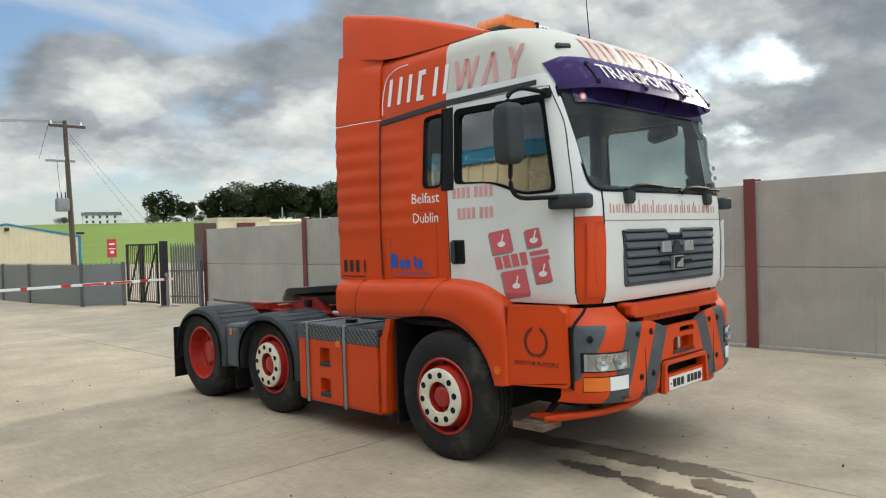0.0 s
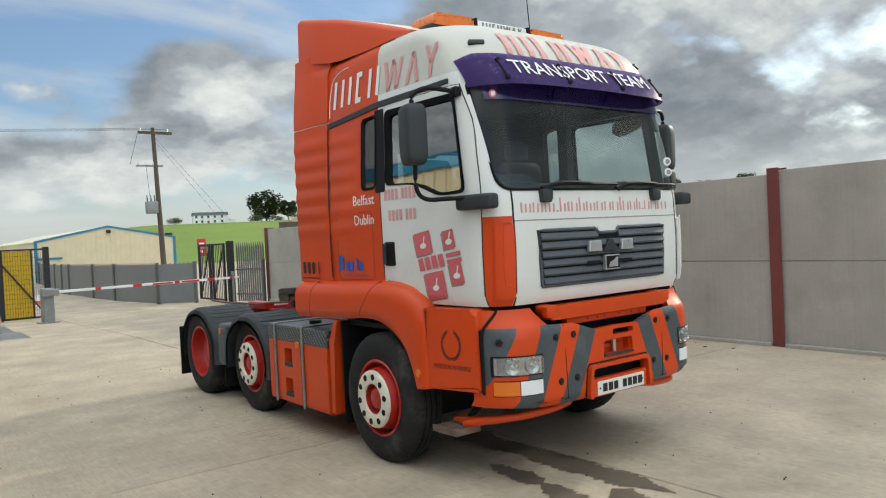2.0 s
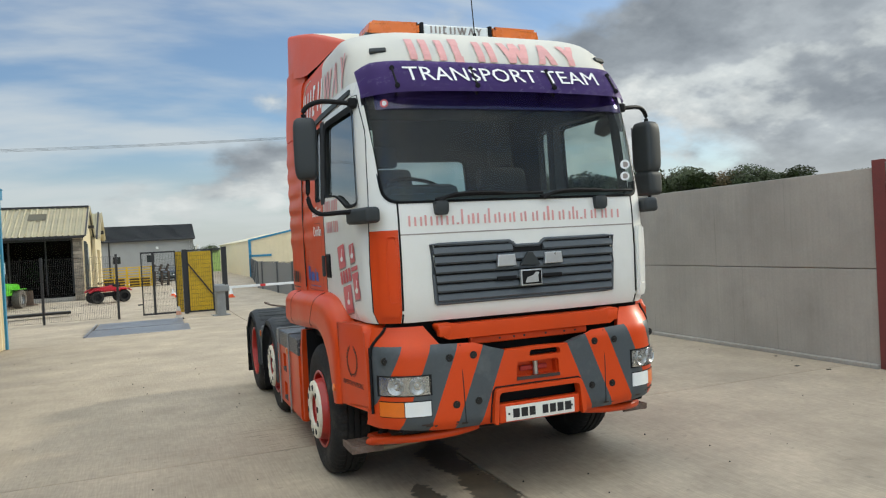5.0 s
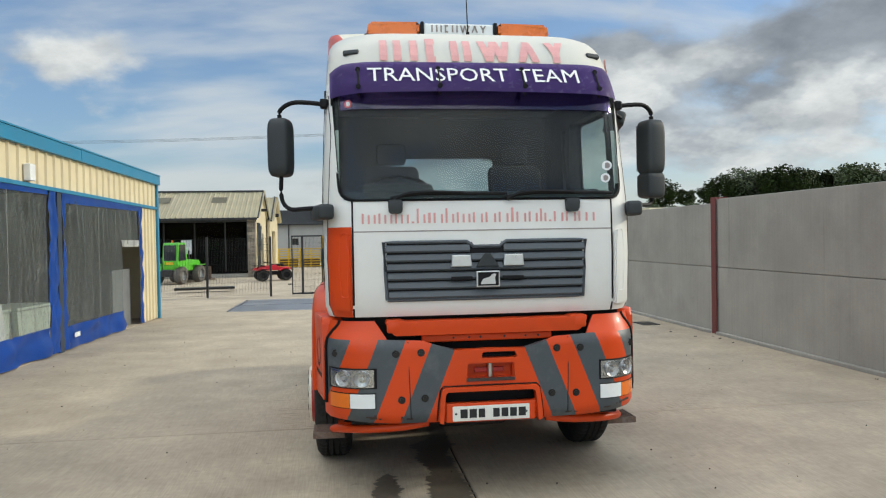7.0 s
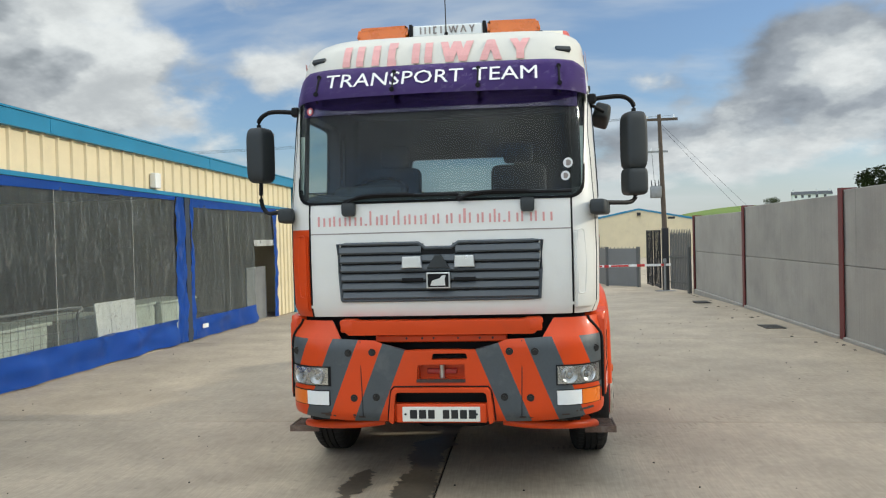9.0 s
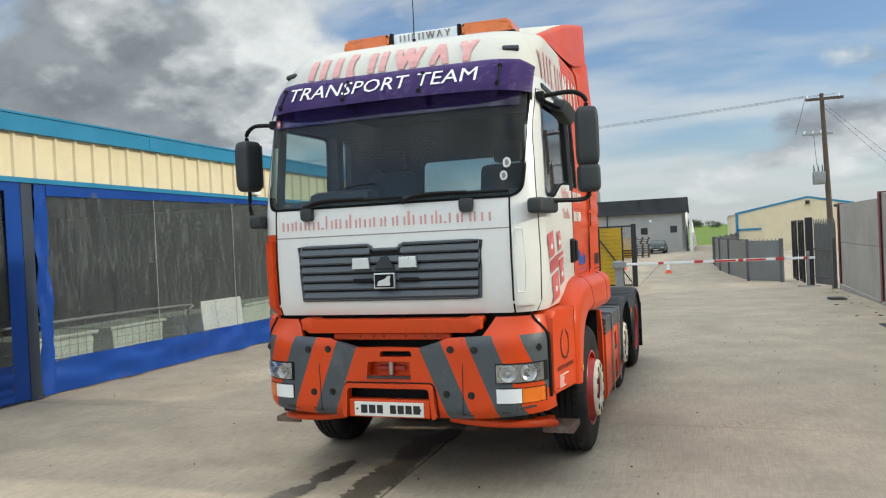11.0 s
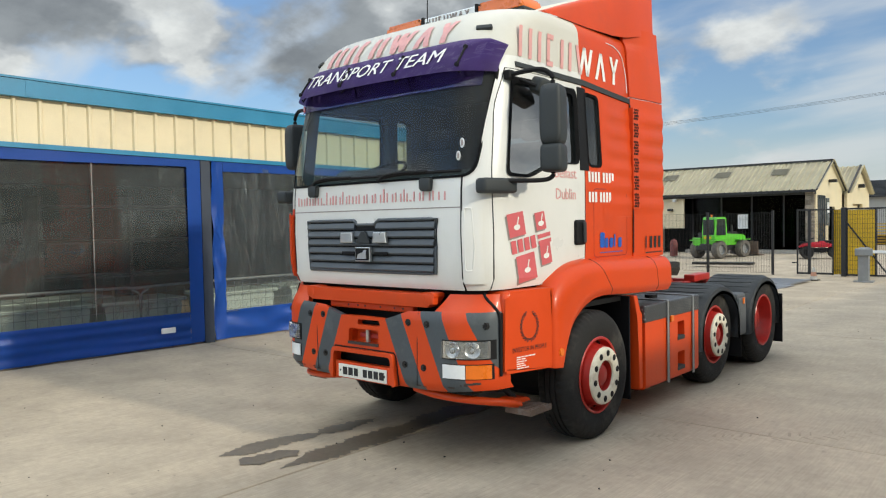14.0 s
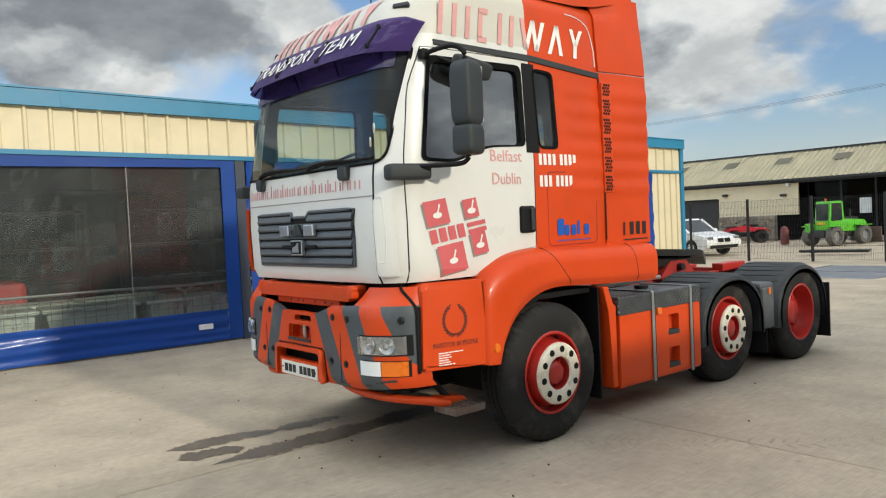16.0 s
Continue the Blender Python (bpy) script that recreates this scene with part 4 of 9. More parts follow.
def cab_shell():
    levels = [1.29, 1.36, 1.5, 1.7, 1.9, 2.0, 2.1, 2.25, 2.4, 2.55, 2.75, 2.9, 2.96, 3.02, 3.08, 3.14, 3.19, 3.23, 3.27, 3.29, 3.315, 3.335, 3.355, 3.37, 3.383, 3.395, 3.405, 3.415, 3.423, 3.43]
    inner = loft([1.34, 1.7, 2.0, 2.1, 2.4, 2.75, 3.0], 0.06)
    cut = [inner]
    cut.append(prism(bmesh.new(), WIN_FRONT, "y", -0.5, 0.62))
    cut.append(prism(bmesh.new(), WIN_BACK, "y", 1.8, 2.6))
    for s in (-1, 1):
        cut.append(prism(bmesh.new(), WIN_QUARTER, "x", s * 0.8, s * 1.4))
        cut.append(prism(bmesh.new(), grow(DOOR, 0.005), "x", s * 0.99, s * 1.4))
    bm = solid(loft(levels), cut)
    livery(bm)
    ob = part("cab_shell", bm, ["white", "orange", "interior", "roofwhite"], truck, "white cab painted orange behind the doors", True)
    part("cab_floor", boxed(-1.0, 1.0, 0.15, 2.15, 1.3, 1.345), "interior", truck)
    for s in (-1, 1):
        blank = solid(loft(levels), [prism(bmesh.new(), DOOR, "x", s * 1.0, s * 1.4)], "INTERSECT")
        bm = solid(blank, [prism(bmesh.new(), WIN_DOOR, "x", s * 0.8, s * 1.4)])
        livery(bm)
        door = part("door", bm, ["white", "orange", "interior", "roofwhite"], truck, "white cab door with print", True)
        # rubber seal round the door glass, and the pane
        for nm, pts, mat, d0, d1 in (("window_seal", WIN_DOOR, "black", 0.0, 0.01),):
            bm = bmesh.new()
            out_, in_ = grow(pts, 0.018), grow(pts, -0.03)
            o = [bm.verts.new((s * (cab_side(z) + 0.006), y, z)) for y, z in out_]
            i = [bm.verts.new((s * (cab_side(z) + 0.002), y, z)) for y, z in in_]
            for k in range(len(o)):
                bm.faces.new((o[k], o[(k + 1) % len(o)], i[(k + 1) % len(o)], i[k]))
            bmesh.ops.solidify(bm, geom=bm.faces[:], thickness=0.02)
            for v in bm.verts:
                v.co.x = s * min(abs(v.co.x), cab_side(v.co.z) + 0.006)
            part(nm, bm, mat, door, "black rubber window seal")
        bm = bmesh.new()
        bm.faces.new([bm.verts.new((s * (cab_side(z) - 0.02), y, z)) for y, z in grow(WIN_DOOR, 0.01)])
        outward(bm, (s, 0, 0))
        part("window_pane", bm, "sideglass", door, "clear side glass").visible_shadow = False
        h = boxed(-0.012, 0.03, -0.075, 0.08, -0.1, 0.1, 0.02)
        handle = part("door_handle", h, "black", door, "black recessed door handle", m=Matrix.Translation((s * (1.118), 1.262, 1.672)))
        part("lever", boxed(s * 0.025, s * 0.05, 0.01, 0.05, -0.085, 0.085, 0.01), "plastic", handle)
        for seam in (((0.172, 1.30), (0.166, 1.7), (0.167, 2.05), (0.205, 2.33), (0.252, 2.6), (0.362, 2.862)), ((1.358, 1.48), (1.37, 2.16))):
            part("door_seam", pipe(bmesh.new(), [(s * side_at(p.y, p.z), p.y, p.z) for p in arc([(0, *q) for q in seam], 4)], 0.0045, 6), "ink", door, "dark gap round the door")
        # quarter window behind the black pillar
        bm = bmesh.new()
        prism(bm, rounded([(1.295, 2.17), (1.435, 2.17), (1.43, 2.84), (1.3, 2.84)], 0.01), "x", s * 1.09, s * 1.1165)
        for v in bm.verts:
            v.co.x += s * (cab_side(v.co.z) - 1.112)
        part("black_pillar", bm, "black", truck, "gloss black pillar behind the door glass")
        bm = bmesh.new()
        out_, in_ = grow(WIN_QUARTER, 0.013), grow(WIN_QUARTER, -0.008)
        o = [bm.verts.new((s * (cab_side(z) + 0.008), y, z)) for y, z in out_]
        i = [bm.verts.new((s * (cab_side(z) + 0.003), y, z)) for y, z in in_]
        for k in range(len(o)):
            bm.faces.new((o[k], o[(k + 1) % len(o)], i[(k + 1) % len(o)], i[k]))
        bmesh.ops.solidify(bm, geom=bm.faces[:], thickness=0.025)
        for v in bm.verts:
            v.co.x = s * min(abs(v.co.x), cab_side(v.co.z) + 0.007)
        qs = part("quarter_window", bm, "black", truck, "small side window in a black seal")
        bm = bmesh.new()
        bm.faces.new([bm.verts.new((s * (cab_side(z) - 0.012), y, z)) for y, z in grow(WIN_QUARTER, 0.01)])
        outward(bm, (s, 0, 0))
        part("pane", bm, "sideglass", qs).visible_shadow = False
        # dark rubbing strip under the roof, and the rain gutter line
        bm = bmesh.new()
        pts = [(0.46, 2.918), (1.4, 2.905), (2.22, 2.84), (2.22, 2.795), (1.4, 2.86), (0.46, 2.882)]
        prism(bm, pts, "x", s * 1.06, s * 1.098, 0.004)
        for v in bm.verts:
            v.co.x += s * (cab_side(v.co.z) - 1.086)
        part("gutter_strip", bm, "plastic", truck, "dark grey gutter strip")


cab_shell()


def windscreen():
    def surface(pts, lift, name, mat, label, thick=0.0):
        xs = sorted({round(x, 3) for x, _ in pts})
        bm = bmesh.new()
        x0, x1 = min(xs), max(xs)
        # columns across, each clipped to the outline
        cols = []
        n = 40
        for i in range(n + 1):
            x = x0 + 0.004 + (x1 - x0 - 0.008) * i / n
            zs = []
            for (ax, az), (bx, bz) in zip(pts, pts[1:] + pts[:1]):
                if (ax - x) * (bx - x) < 0:
                    zs.append(az + (bz - az) * (x - ax) / (bx - ax))
            lo, hi = min(zs), max(zs)
            cols.append([bm.verts.new((x, cab_front(x, lo + (hi - lo) * k / 12) - lift, lo + (hi - lo) * k / 12)) for k in range(13)])
        for a, b in zip(cols, cols[1:]):
            for k in range(12):
                bm.faces.new((a[k], b[k], b[k + 1], a[k + 1]))
        outward(bm, (0, -1, 0))
        return part(name, bm, mat, truck, label, True)
    w = surface(grow(WIN_FRONT, 0.012), -0.012, "windscreen", "glass", "large curved windscreen")
    w.visible_shadow = False
    bm = bmesh.new()
    out_, in_ = grow(WIN_FRONT, 0.010), grow(WIN_FRONT, -0.007)
    o = [bm.verts.new((x, cab_front(x, z) - 0.006, z)) for x, z in out_]
    i = [bm.verts.new((x, cab_front(x, z) - 0.003, z)) for x, z in in_]
    # more points along the long edges keep the seal on the curved screen
    for k in range(len(o)):
        a, b, c, d = o[k], o[(k + 1) % len(o)], i[(k + 1) % len(o)], i[k]
        steps = max(1, int(abs(a.co.x - b.co.x) / 0.08))
        pa, pd = a, d
        for q in range(1, steps + 1):
            if q == steps:
                pb, pc = b, c
            else:
                t = q / steps
                e, g = a.co.lerp(b.co, t), d.co.lerp(c.co, t)
                e.y, g.y = cab_front(e.x, e.z) - 0.006, cab_front(g.x, g.z) - 0.003
                pb, pc = bm.verts.new(e), bm.verts.new(g)
            bm.faces.new((pa, pb, pc, pd))
            pa, pd = pb, pc
    bmesh.ops.solidify(bm, geom=bm.faces[:], thickness=0.02)
    part("screen_seal", bm, "black", truck, "black rubber windscreen seal", True)
    # two round paper discs low in the passenger corner, one tax disc high on the other
    for x, z, r in ((0.905, 2.325, 0.035), (0.885, 2.235, 0.033), (-0.93, 2.77, 0.028)):
        y = cab_front(x, z) - 0.008
        bm = rod(bmesh.new(), (x, y, z), (x - 0.002, y - 0.004, z), r, 20)
        part("paper_disc", bm, "foglens" if x > 0 else "redprint", w, "round paper licence disc")
        bm = rod(bmesh.new(), (x, y - 0.003, z), (x - 0.002, y - 0.006, z), r * 0.6, 16)
        part("disc_print", bm, "greyprint" if x > 0 else "foglens", w)


windscreen()


def front_patch(x0, x1, z0, z1, lift, thick, fn, nx=12, nz=6, outline=None):
    """A curved plate lying on a front surface y = fn(x, z)."""
    bm = bmesh.new()
    g = [[bm.verts.new((x0 + (x1 - x0) * i / nx, fn(x0 + (x1 - x0) * i / nx, z0 + (z1 - z0) * k / nz) - lift, z0 + (z1 - z0) * k / nz)) for k in range(nz + 1)] for i in range(nx + 1)]
    for a, b in zip(g, g[1:]):
        for k in range(nz):
            bm.faces.new((a[k], b[k], b[k + 1], a[k + 1]))
    bmesh.ops.recalc_face_normals(bm, faces=bm.faces)
    if bm.faces[0].normal.y > 0:
        bmesh.ops.reverse_faces(bm, faces=bm.faces)
    bmesh.ops.solidify(bm, geom=bm.faces[:], thickness=thick)
    return bm


def front_panel():
    """The white flap with the grille in it, its shut lines and the corner deflectors."""
    fn = cab_front
    flap_edges = [(-0.915, 1.285, -0.905, 2.08), (0.905, 1.285, 0.915, 2.08)]
    for s in (-1, 1):
        bm = front_patch(s * 0.918 - 0.006, s * 0.918 + 0.006, 1.29, 2.09, 0.002, 0.004, fn, 1, 16)
        part("shut_line", bm, "black", truck, "dark gap beside the front flap")
    bm = front_patch(-0.912, 0.912, 1.872, 1.88, 0.002, 0.003, fn, 24, 1)
    part("flap_crease", bm, "greyprint", truck)
    # raised corner deflectors
    for s in (-1, 1):
        bm = front_patch(min(s * 0.935, s * 1.06), max(s * 0.935, s * 1.06), 1.33, 1.86, 0.03, 0.03, fn, 8, 10)
        bmesh.ops.bevel(bm, geom=[e for e in bm.edges if e.is_boundary or len(e.link_faces) == 2 and e.calc_face_angle(0) > 1], offset=0.01, segments=2, affect="EDGES")
        part("corner_deflector", bm, "orange" if s < 0 else "white", truck, "curved corner air deflector", True)
        slot = rounded([(0.955, 1.43), (1.0, 1.43), (1.015, 1.60), (1.0, 1.87), (0.955, 1.87)], 0.03)
        part("corner_slot", pipe(bmesh.new(), [(s * x, fn(x, z) - 0.03, z) for x, z in slot + slot[:1]], 0.0045, 6), "orange" if s < 0 else "white", truck, "moulded edge of the corner air slot", True)
    # grille: recessed frame, slats, badge
    g = new("grille")
    g.parent = truck
    tagged(g, "dark grey slatted radiator grille")
    part("backing", front_patch(-0.69, 0.69, 1.405, 1.795, 0.004, 0.003, fn, 28, 8), "black", g)
    edge = [(-0.69, 1.405), (0.69, 1.405), (0.712, 1.80), (0.14, 1.80), (0.09, 1.765), (-0.09, 1.765), (-0.14, 1.80), (-0.712, 1.80), (-0.69, 1.405)]
    rim = []
    for (xa, za), (xb, zb) in zip(edge, edge[1:]):
        k_ = max(2, int(abs(xb - xa) / 0.06))
        rim += [(xa + (xb - xa) * i / k_, za + (zb - za) * i / k_) for i in range(k_)]
    rim.append(rim[0])
    part("frame", pipe(bmesh.new(), [(x, fn(x, z) - 0.006, z) for x, z in rim], 0.013, 6), "grille", g, "dark grey grille frame", True)
    part("notch", front_patch(-0.1, 0.1, 1.775, 1.81, 0.01, 0.004, fn, 4, 2), "white", g)
    for k in range(6):
        z = 1.44 + k * 0.063
        w = 0.68 + 0.004 * k
        spans = [(-w, w)] if k < 5 else [(-w, -0.12), (0.12, w)]
        for a, b in spans:
            bm = bmesh.new()
            n = 18
            rows = []
            for i in range(n + 1):
                x = a + (b - a) * i / n
                y = fn(x, z) - 0.004
                rows.append([bm.verts.new((x, y + dy, z + dz)) for dy, dz in ((0.0, -0.028), (-0.018, -0.024), (-0.024, -0.014), (-0.008, 0.022), (0.0, 0.026))])
            for p, q in zip(rows, rows[1:]):
                for j in range(5):
                    bm.faces.new((p[j], q[j], q[(j + 1) % 5], p[(j + 1) % 5]))
            bm.faces.new(rows[0]), bm.faces.new(rows[-1])
            part("slat", bm, "grille", g)
    # maker's marks as plain bright shapes
    for pts in ([(-0.255, 1.628), (-0.11, 1.628), (-0.118, 1.708), (-0.247, 1.708)], [(0.11, 1.628), (0.255, 1.628), (0.247, 1.708), (0.118, 1.708)]):
        part("badge_shape", prism(bmesh.new(), pts, "y", -0.06, -0.03, 0.006), "chrome", g, "bright metal maker's mark")
    part("badge_shape", prism(bmesh.new(), [(-0.08, 1.625), (0.08, 1.625), (0.02, 1.715), (-0.02, 1.715)], "y", -0.055, -0.03, 0.004), "plastic", g)
    part("emblem_frame", boxed(-0.082, 0.082, -0.06, -0.03, 1.485, 1.595, 0.004), "chrome", g, "bright framed emblem")
    part("emblem_field", boxed(-0.072, 0.072, -0.065, -0.059, 1.494, 1.586), "black", g)
    part("emblem_shape", prism(bmesh.new(), rounded([(-0.055, 1.505), (0.05, 1.505), (0.045, 1.55), (0.055, 1.575), (0.03, 1.575), (0.01, 1.555), (-0.04, 1.54)], 0.008), "y", -0.07, -0.064), "chrome", g)
    for s in (-1, 1):
        part("slot", boxed(s * 0.18 - 0.075, s * 0.18 + 0.075, -0.042, -0.03, 1.535, 1.56, 0.004), "black", g)


front_panel()


# bumper: wraps round both corners
def bump_y(x, z=0.8):
    ax = abs(x)
    y = -0.075 + 0.03 * (ax / 0.8) ** 2
    if ax > 0.82:
        u = min((ax - 0.82) / 0.31, 1)
        y += 0.30 * (1 - math.sqrt(max(1 - u * u, 0)))
    return y + 0.10 * smooth(1.08, 1.27, z)


def bump_top(x):
    """Height of the bumper's top edge: low between the ramps, high in the corner blocks."""
    ax = abs(x)
    line = [(0.0, 1.065), (0.24, 1.06), (0.33, 1.085), (0.46, 1.13), (0.70, 1.14), (0.78, 1.262), (2.0, 1.265)]
    for (a, za), (b, zb) in zip(line, line[1:]):
        if ax <= b:
            return za + (zb - za) * (ax - a) / (b - a)


def bump_foot(x):
    return 0.565 + 0.03 * smooth(0.6, 1.1, abs(x))


def bumper():
    b = new("bumper")
    b.parent = truck
    tagged(b, "orange steel bumper with dark grey diagonal stripes and scuffs")
    bm = bmesh.new()
    xs = sorted({round(v, 3) for v in np.linspace(-1.13, 1.13, 69)} | {s * v for v in (0.24, 0.33, 0.46, 0.70, 0.74, 0.78) for s in (-1, 1)})
    nz = 16
    cols = []
    for x in xs:
        lo, hi = bump_foot(x), bump_top(x)
        col = []
        for k in range(nz + 1):
            z = lo + (hi - lo) * k / nz
            tuck = 0.035 * (1 - smooth(lo, lo + 0.05, z))
            col.append(bm.verts.new((x, bump_y(x, z) + tuck, z)))
        cols.append(col)
    for a, c in zip(cols, cols[1:]):
        for k in range(nz):
            bm.faces.new((a[k], c[k], c[k + 1], a[k + 1]))
    bmesh.ops.recalc_face_normals(bm, faces=bm.faces)
    if sum(f.normal.y for f in bm.faces) > 0:
        bmesh.ops.reverse_faces(bm, faces=bm.faces)
    for s in (-1, 1):
        for e in (0.96, 0.775, 0.585, 0.40, 0.225):
            split(bm, (s * e, 0, 1.11), Vector((1, 0, 0.40 * s)))
    split(bm, (0, 0, 1.142), (0, 0, 1))

    def stripe(c):
        if c.z > 1.142:
            return 0
        e = abs(c.x) - 0.40 * (1.11 - c.z)
        if e > 0.96 or 0.585 < e < 0.775 or 0.225 < e < 0.40:
            return 1
        return 0
    for f in bm.faces:
        f.material_index = stripe(f.calc_center_median())
    # opening for the air inlet and the towing eye
    bmesh.ops.solidify(bm, geom=bm.faces[:], thickness=0.05)
    holes = [prism(bmesh.new(), rounded([(-0.325, 0.695), (0.325, 0.695), (0.31, 0.778), (-0.31, 0.778)], 0.02), "y", -0.3, 0.2),
             prism(bmesh.new(), rounded([(-0.165, 0.85), (0.172, 0.85), (0.168, 0.965), (-0.155, 0.965)], 0.02), "y", -0.3, 0.2),
             prism(bmesh.new(), rounded([(-0.06, 0.998), (0.19, 0.998), (0.18, 1.04), (-0.05, 1.04)], 0.015), "y", -0.3, 0.2)]
    bm = solid(bm, holes)
    part("face", bm, ["orange", "stripe"], b, "", True)
    part("inlet_backing", boxed(-0.5, 0.5, 0.05, 0.09, 0.58, 1.0), "black", b)
    rim = prism(bmesh.new(), rounded([(-0.365, 0.562), (0.365, 0.562), (0.338, 0.808), (-0.338, 0.808)], 0.035), "y", -0.104, -0.05, 0.006)
    rim = solid(rim, [prism(bmesh.new(), rounded([(-0.335, 0.5), (0.335, 0.5), (0.312, 0.778), (-0.312, 0.778)], 0.03), "y", -0.3, 0.2)])
    part("inlet_surround", rim, "orange", b, "orange rim round the air inlet")
    groove = [(-0.372, 0.58), (-0.36, 0.7), (-0.346, 0.79), (-0.325, 0.813), (0.0, 0.816), (0.325, 0.813), (0.346, 0.79), (0.36, 0.7), (0.372, 0.58)]
    part("inlet_groove", pipe(bmesh.new(), [(x, bump_y(x, z) - 0.001, z) for x, z in groove], 0.0055, 6), "black", b, "dark gap round the inlet rim")
    part("plate_holder", boxed(-0.312, 0.312, -0.085, -0.05, 0.566, 0.696, 0.008), "orange", b)
    pocket = boxed(-0.18, 0.185, -0.045, 0.03, 0.838, 0.978)
    pocket = solid(pocket, [prism(bmesh.new(), rounded([(-0.158, 0.858), (0.165, 0.858), (0.16, 0.958), (-0.148, 0.958)], 0.02), "y", -0.1, 0.012)])
    part("tow_pocket", pocket, "orange", b, "orange pocket of the towing eye")
    part("tow_pin", rod(bmesh.new(), (0.008, -0.025, 0.862), (0.008, -0.025, 0.955), 0.018, 12), "steel", b, "steel towing pin")
    part("tow_sill", front_patch(-0.165, 0.172, 0.842, 0.862, 0.008, 0.02, bump_y, 6, 2), "scuff", b, "worn lower lip of the towing pocket")
    part("tow_bracket", boxed(-0.1, 0.11, -0.01, 0.012, 0.89, 0.925, 0.006), "redrim", b)
    for x in (-0.325, 0.325):
        part("panel_seam", pipe(bmesh.new(), [(q, bump_y(q, z) - 0.0005, z) for q, z in ((math.copysign(0.56, x), 1.125), (math.copysign(0.556, x), 0.9), (math.copysign(0.548, x), 0.60))], 0.0035, 6), "ink", b, "fine seam beside the centre section")
    for x, z in ((-1.05, 1.048), (-0.645, 1.046), (-0.474, 1.05), (-0.61, 0.732), (-0.452, 0.739), (0.474, 1.05), (0.645, 1.046), (0.61, 0.732), (0.434, 0.739), (1.06, 1.048)):
        y = bump_y(x, z)
        bm = bmesh.new()
        rod(bm, (x, y + 0.02, z), (x, y - 0.003, z), 0.026, 16)
        rod(bm, (x, y - 0.003, z), (x, y - 0.012, z), 0.014, 6)
        part("bolt", bm, "grease", b, "sunk fixing bolt")
    # cross beam and dark gap above
    bm = bmesh.new()
    prism(bm, rounded([(-0.65, 1.165), (0.65, 1.165), (0.71, 1.25), (0.70, 1.272), (0.60, 1.272), (0.575, 1.262), (-0.575, 1.262), (-0.60, 1.272), (-0.70, 1.272), (-0.71, 1.25)], 0.012), "y", -0.04, 0.08, 0.012)
    part("cross_beam", bm, "orange", b, "orange step beam above the bumper", True)
    for x in (-0.655, 0.655):
        part("beam_pad", boxed(x - 0.045, x + 0.045, -0.043, 0.02, 1.185, 1.262, 0.012), "orange", b, "", True)
    part("lower_beam", boxed(-0.46, 0.46, 0.005, 0.06, 1.108, 1.158, 0.01), "orange", b)
    for x in (-0.24, -0.05, -0.13, 0.12, 0.27, 0.36):
        part("beam_hole", rod(bmesh.new(), (x, 0.012, 1.135), (x, 0.002, 1.135), 0.008, 8), "ink", b)
    part("gap_backing", boxed(-1.0, 1.0, 0.16, 0.2, 0.7, 1.3), "black", b)
    # bent tube under the bumper, leading to the access steps
    for sd in (-1, 1):
        tube = arc([(sd * 0.42, 0.06, 0.545), (sd * 0.6, 0.05, 0.525), (sd * 0.8, 0.09, 0.51), (sd * 0.96, 0.18, 0.495), (sd * 1.05, 0.32, 0.47), (sd * 1.08, 0.46, 0.43)], 5)
        part("lower_tube", pipe(bmesh.new(), tube, 0.029, 12), "orange", b, "scuffed orange tube under the bumper", True)
    part("under_lip", boxed(-0.95, 0.95, 0.06, 0.2, 0.55, 0.6, 0.01), "black", b)
    rnd = random.Random(11)
    for k in range(26):
        x = rnd.uniform(-1.0, 1.0)
        z = bump_foot(x) + rnd.uniform(0.012, 0.05)
        w_, h_ = rnd.uniform(0.012, 0.05), rnd.uniform(0.006, 0.02)
        part("scuff", front_patch(x, x + w_, z, z + h_, 0.002, 0.001, lambda xx, zz: bump_y(xx, zz) + 0.035 * (1 - smooth(bump_foot(xx), bump_foot(xx) + 0.05, zz)), 3, 2), "scuff", b)
    return b


BUMPER = bumper()


